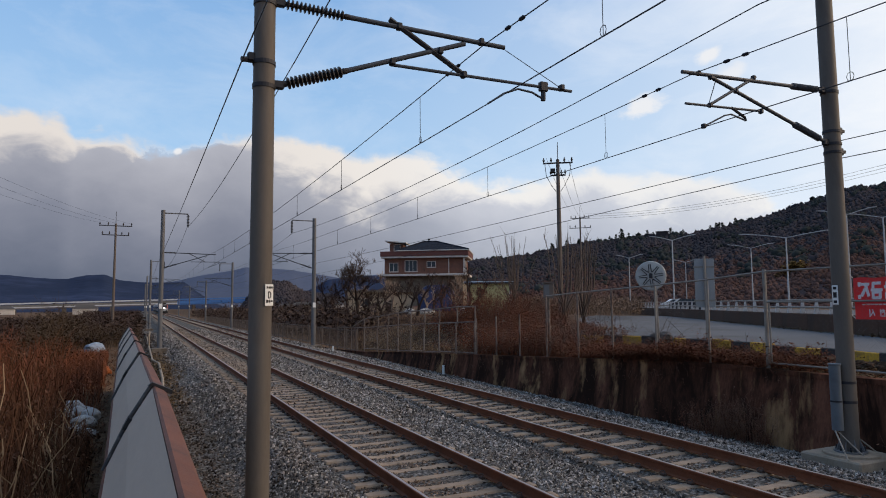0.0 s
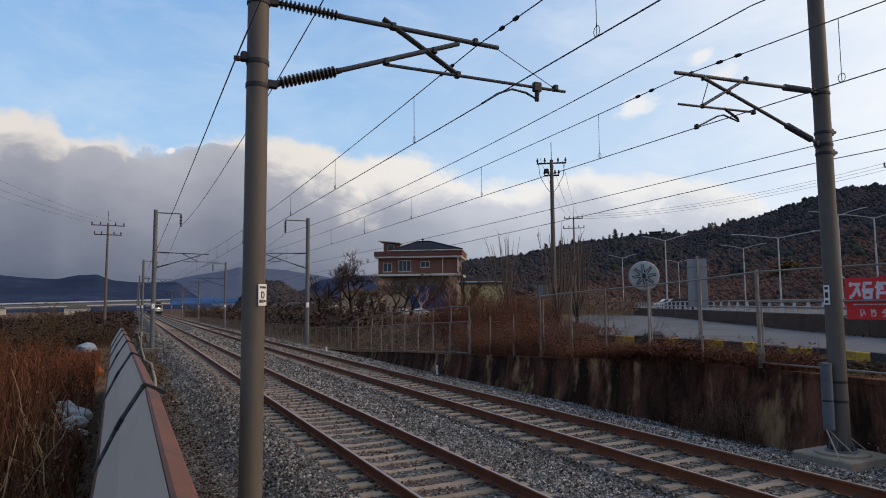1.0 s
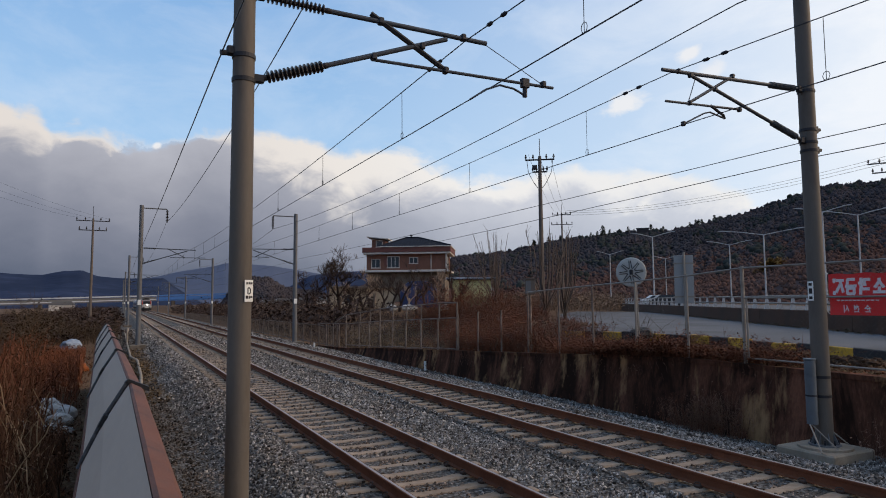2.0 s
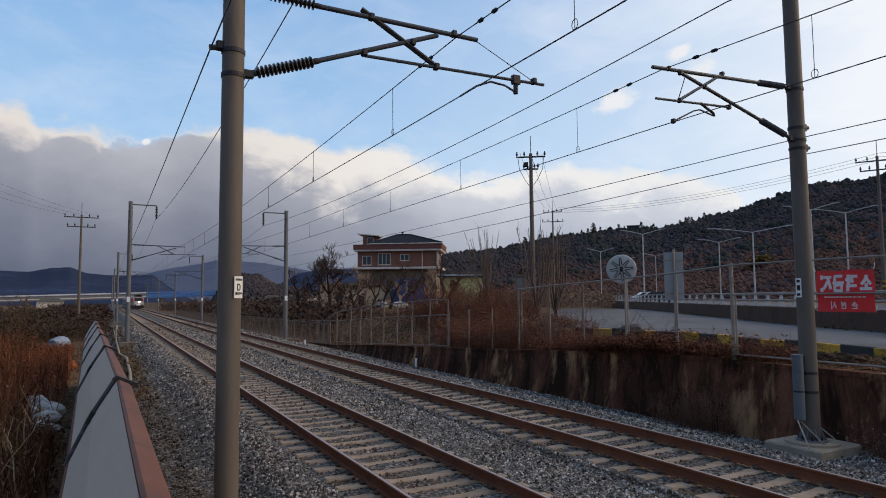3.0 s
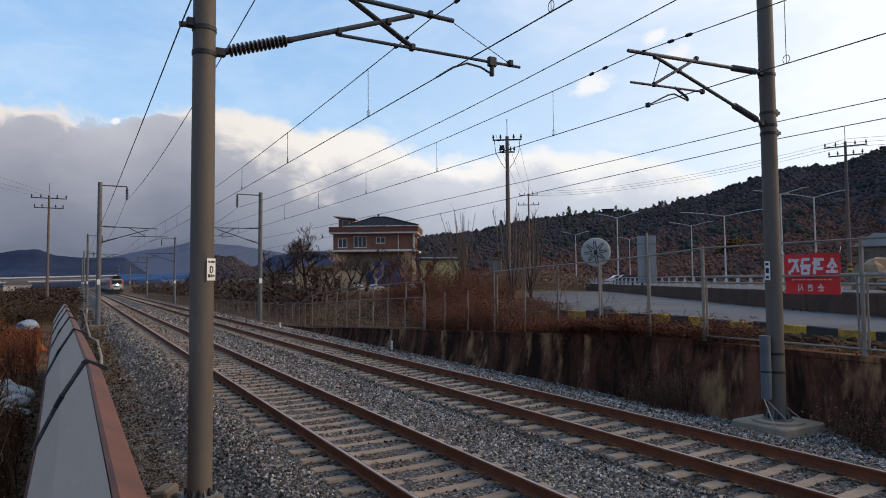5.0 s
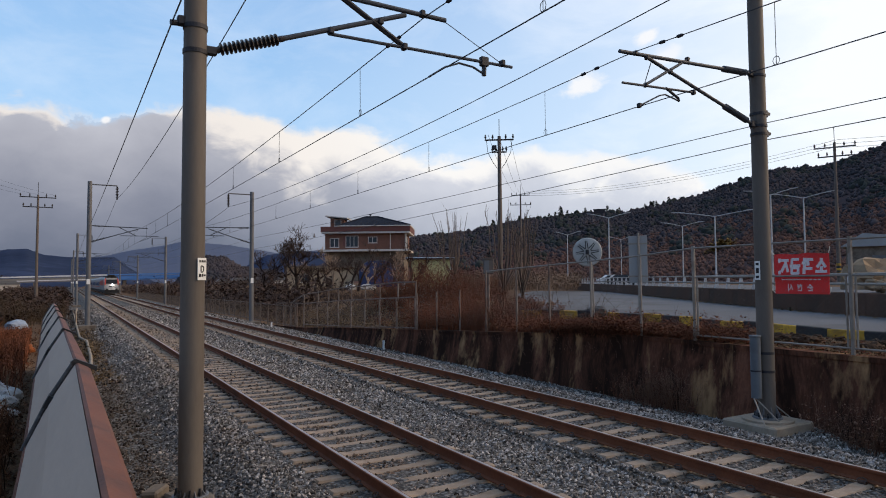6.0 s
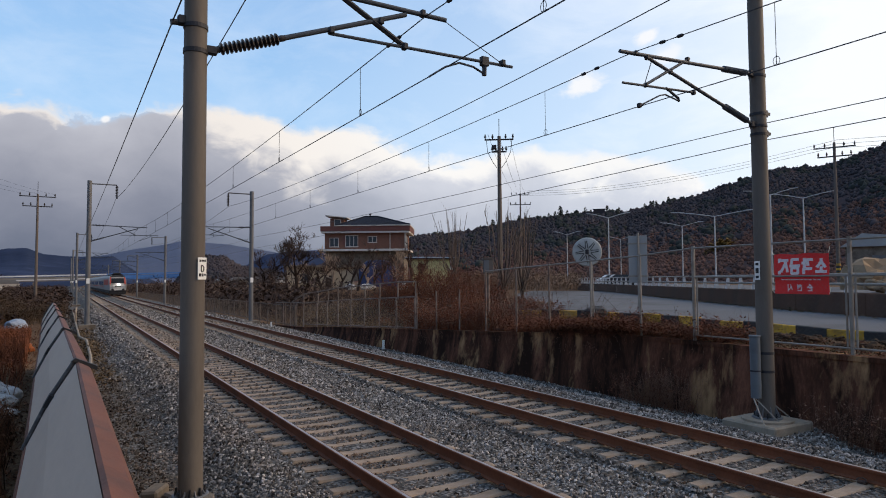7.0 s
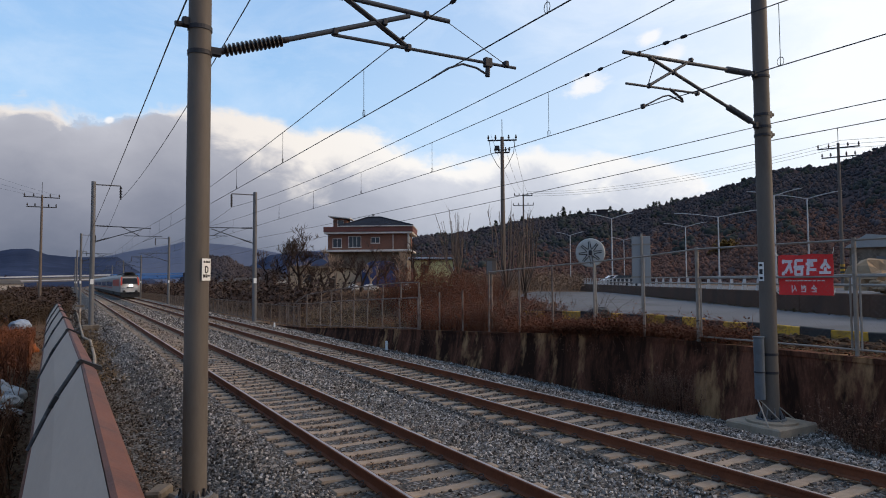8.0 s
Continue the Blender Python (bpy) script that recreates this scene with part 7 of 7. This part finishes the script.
bare_tree(22.6, 71.2, 1.0, 8.8, 12, label="bare tree with a spreading twiggy crown beside the outhouse", depth=5, spread=1.0, lift=0.28, trunk=0.22, kids=(3, 4))
bare_tree(19.0, 72.0, 0.8, 7.4, 6, depth=4, spread=1.1, lift=0.3)
rng = random.Random(44)
for i in range(16):
    a = radians(16.8 + i * 0.74)
    d = 77 + rng.uniform(-4, 4)
    bare_tree(d * math.sin(a), d * math.cos(a), 1.2, rng.uniform(5.2, 7.6), 60 + i, "branch_pale" if i % 4 == 1 else "bark", 0.62, 4, 0.17, (2, 3), "gnarled bare fruit tree in front of the outhouse", 0.35)
shoots(38.6, 63.5, 1.0, 9.8, 30, 7, 3.6)
shoots(26.5, 37.0, 1.0, 6.4, 20, 8, 1.9)
shoots(29.3, 38.6, 1.0, 6.8, 20, 9, 2.0)
rng = random.Random(9)
for i in range(34):
    az = 33 + rng.uniform(0, 32) * rng.random() ** 0.5
    el = along(HILL[0], az)
    r = 612
    pine(r * math.sin(radians(az)), r * math.cos(radians(az)), EYE[2] + r * math.tan(radians(el)) - 3, rng.uniform(5, 9), 200 + i)
pine(600 * math.sin(radians(40.6)), 600 * math.cos(radians(40.6)), 56, 13, 301)
t = thing("hilltop_house", pose(600 * math.sin(radians(43.9)), 600 * math.cos(radians(43.9)), 61.0, 0, 0, -44), "small dark building on the wooded skyline", "building")
part("wall", Shape().box(-5, 5, 0, 6, -4, 4.2), "wood_dark", t)
part("roof", Shape().box(-5.6, 5.6, -0.6, 6.6, 4.2, 4.8), "roof", t)
part("annex", Shape().box(5.0, 9.0, 1, 5, -4, 2.6), "wood_dark", t)


# ---------------------------------------------------------------- small things
def small_things():
    t = thing("cable_conduit", (0, 0, -0.6), "white plastic cable conduit along the mast side", "conduit")
    part("pipe", Shape().path([(0.85, 26.5, 0.06), (0.95, 30, 0.1), (1.0, 38, 0.12), (0.72, 41, 0.1), (0.70, 55, 0.14), (0.72, 80, 0.1)], 0.06, 8), "footing", t, smooth=True)
    part("elbow", Shape().path([(0.70, 55, 0.14), (0.7, 55, 0.9), (0.75, 55.4, 1.2)], 0.06, 8), "footing", t, smooth=True)
    for x, y in ((12.45, 26.7), (11.75, 42.6)):
        t = thing("marker_post", (x, y, -0.6), "short white concrete marker post beside the ballast", "marker post", "marker posts")
        part("post", Shape().box(-0.045, 0.045, -0.045, 0.045, 0, 0.36, 0.015), "white", t)
        part("cap", Shape().box(-0.05, 0.05, -0.05, 0.05, 0.36, 0.40, 0.01), "white", t)
    rng = random.Random(3)

    def crumpled(name, label, cat, x, y, z, sx, sy, sz, mt, seed, group="", jag=1.0):
        bm = bmesh.new()
        bmesh.ops.create_icosphere(bm, subdivisions=3, radius=1.0)
        for v in bm.verts:
            k = 1 + 0.22 * jag * noise.noise(v.co * 1.7 + Vector((seed, 0, 0))) + 0.12 * jag * noise.noise(v.co * 4.5 + Vector((0, seed, 0)))
            v.co = (v.co.x * k * sx, v.co.y * k * sy, max(-0.6, v.co.z * k) * sz)
        me = bpy.data.meshes.new(name)
        bm.to_mesh(me)
        bm.free()
        me.materials.append(M[mt])
        tagged(part(name, me, None, at=Matrix.Translation((x, y, z))), label, cat, group)
    crumpled("plastic_sheet", "pale blue-white plastic sheet lying in the weeds", "plastic sheet", -2.75, 50.0, -0.35, 0.72, 0.9, 0.50, "sheet_blue", 3)
    for i in range(11):
        crumpled("rubbish_bag", "crumpled white rubbish bag beside the barrier", "rubbish bag", -1.05 - rng.uniform(0, 0.85), 17.0 + i * 0.38, -0.40 + rng.uniform(0, 0.22), rng.uniform(0.16, 0.32), rng.uniform(0.18, 0.32), rng.uniform(0.10, 0.20), "plastic", 10 + i, "rubbish bags")
    crumpled("orange_tub", "orange plastic tub in the weeds", "tub", -1.40, 33.0, -0.35, 0.32, 0.3, 0.28, "orange", 20)
    crumpled("debris_sheet", "torn white plastic scrap by the barrier", "scrap", 0.62, 13.2, -0.55, 0.10, 0.9, 0.06, "plastic", 21)
    crumpled("debris_sheet", "torn white plastic scrap at the mast foot", "scrap", 0.78, 7.5, 0.05, 0.16, 0.3, 0.10, "plastic", 22)
    for i, (x, y, turn, w) in enumerate(((1.02, 8.36, -35, 0.10), (1.13, 8.16, 20, 0.07), (0.93, 8.5, -10, 0.06))):
        t = thing("broken_post", pose(x, y, -0.64, 3 - 4 * i, 4 * i - 3, turn), "broken pale concrete post stub at the mast foot", "concrete stub", "concrete stubs")
        part("stub", Shape().box(-w, w, -1.6 * w, 1.6 * w, 0, 0.74 - 0.05 * i, 0.025), "concrete", t)
    for x, y, sx, sz in ((52.0, 25.5, 2.6, 1.7), (55.5, 24.5, 3.2, 2.3), (60.0, 23.5, 3.4, 2.0)):
        crumpled("mound", "tan mound of earth and rubble beyond the street", "mound", x, y, 1.9, sx, 2.2, sz, "rubble", 150 + x, "rubble mounds", 2.8)
    for i in range(24):
        crumpled("boulder", "tan broken boulder heaped behind the street", "boulder", 40 + rng.uniform(-3, 9), 16 + rng.uniform(-2, 4), 1.72 + rng.uniform(0, 0.3), rng.uniform(0.25, 0.6), rng.uniform(0.25, 0.6), rng.uniform(0.2, 0.45), "rubble", 40 + i, "boulder heap", 1.8)
    for i in range(9):
        crumpled("boulder", "tan broken boulder at the bend of the street", "boulder", 23 + rng.uniform(-1.6, 1.6), 30.5 + rng.uniform(-1.5, 2.5), 1.02 + rng.uniform(0, 0.1), rng.uniform(0.15, 0.32), rng.uniform(0.15, 0.32), rng.uniform(0.12, 0.25), "rubble", 70 + i, "boulders by the street", 1.8)
    for i in range(54):
        y = rng.uniform(4, 13)
        crumpled("clod", "dark clod of earth and leaves by the kerb", "earth clod", rng.uniform(14.6, 17.3), y, 0.95, rng.uniform(0.07, 0.22), rng.uniform(0.08, 0.26), rng.uniform(0.05, 0.13), "earth", 100 + i, "earth clods", 2.6)
    crumpled("rubber_mound", "black mound beside the mirror post", "mound", 18.9, 19.9, 1.1, 0.5, 0.4, 0.30, "black", 130)
    # parked cars on the highway
    for x, y, c in ((62.0, 60.5, "car_dark"), (66.0, 66.0, "car_white")):
        t = thing("car", pose(x, y, 1.6, 0, 0, -33), "dark parked car behind the guardrail" if c == "car_dark" else "white parked car behind the guardrail", "car", "parked cars")
        body = [(-2.1, 0.35), (2.1, 0.35), (2.15, 0.75), (1.3, 0.92), (0.7, 1.42), (-1.0, 1.45), (-1.7, 0.98), (-2.15, 0.85)]
        part("body", Shape().prism(body, -0.85, 0.85, "y"), c, t)
        part("glass", Shape().prism([(1.15, 0.95), (0.65, 1.36), (-0.95, 1.38), (-1.5, 0.98)], -0.86, 0.86, "y"), "pane", t)
        for u in (-1.35, 1.35):
            for w in (-0.8, 0.62):
                part("wheel", Shape().spin([(0, 0.33), (0.2, 0.33)], (u, w, 0.33), (u, 5, 0.33), 14), "black", t)
    # grey works shed beyond the highway
    t = thing("works_shed", pose(94, 44.0, 2.2, 0, 0, -65), "grey metal works shed below the hillside", "shed")
    part("wall", Shape().box(-5, 5, 0, 8, 0, 4.4), "concrete", t)
    part("roof", Shape().prism([(-5.6, 4.4), (5.6, 4.4), (4.6, 5.3), (-3, 6.2)], -0.5, 8.5), "board_grey", t, "pale grey metal roof")
    part("door", Shape().box(-2, 2, -0.08, 0, 0, 3.2), "mast_far", t)
    # control box on a post behind the fence
    t = thing("control_box", pose(13.7, 20.1, 0.7, 0, 0, -30), "small grey control box on a post in the scrub", "control box")
    part("post", Shape().tube((0, 0.1, -0.2), (0, 0.1, 2.5), 0.05, 8), "fence_old", t)
    box_ = part("body", Shape().box(-0.19, 0.19, -0.12, 0.12, 2.02, 2.58, 0.02), "pole_concrete", t)
    part("door", Shape().box(-0.17, 0.02, -0.135, -0.122, 2.07, 2.53), "mast_far", box_)
    part("hood", Shape().prism([(-0.22, 2.58), (0.22, 2.58), (0.18, 2.63), (-0.18, 2.63)], -0.16, 0.14), "pole_concrete", box_)
    for i, (x, y) in enumerate(((28.0, 64.0), (26.2, 64.5), (31.5, 62.5))):
        crumpled("plastic_sheet", "crumpled white plastic sheet among the scrub", "plastic sheet", x, y, 1.75, 0.8 - 0.2 * i, 0.5, 0.40, "plastic", 160 + i, "white sheets", 1.8)


small_things()


def motions():
    y0, speed = 272.0, 19.7
    walk(LOCO, [(t, pose(RT, y0 - speed * t, 0)) for t in (0.0, 2.0, 4.0, 6.0, 8.0)])
    for i, c in enumerate(COACHES):
        walk(c, [(t, pose(RT, y0 + 19.2 + 24.0 * i - speed * t, 0)) for t in (0.0, 2.0, 4.0, 6.0, 8.0)])


build_ballast()
motions()
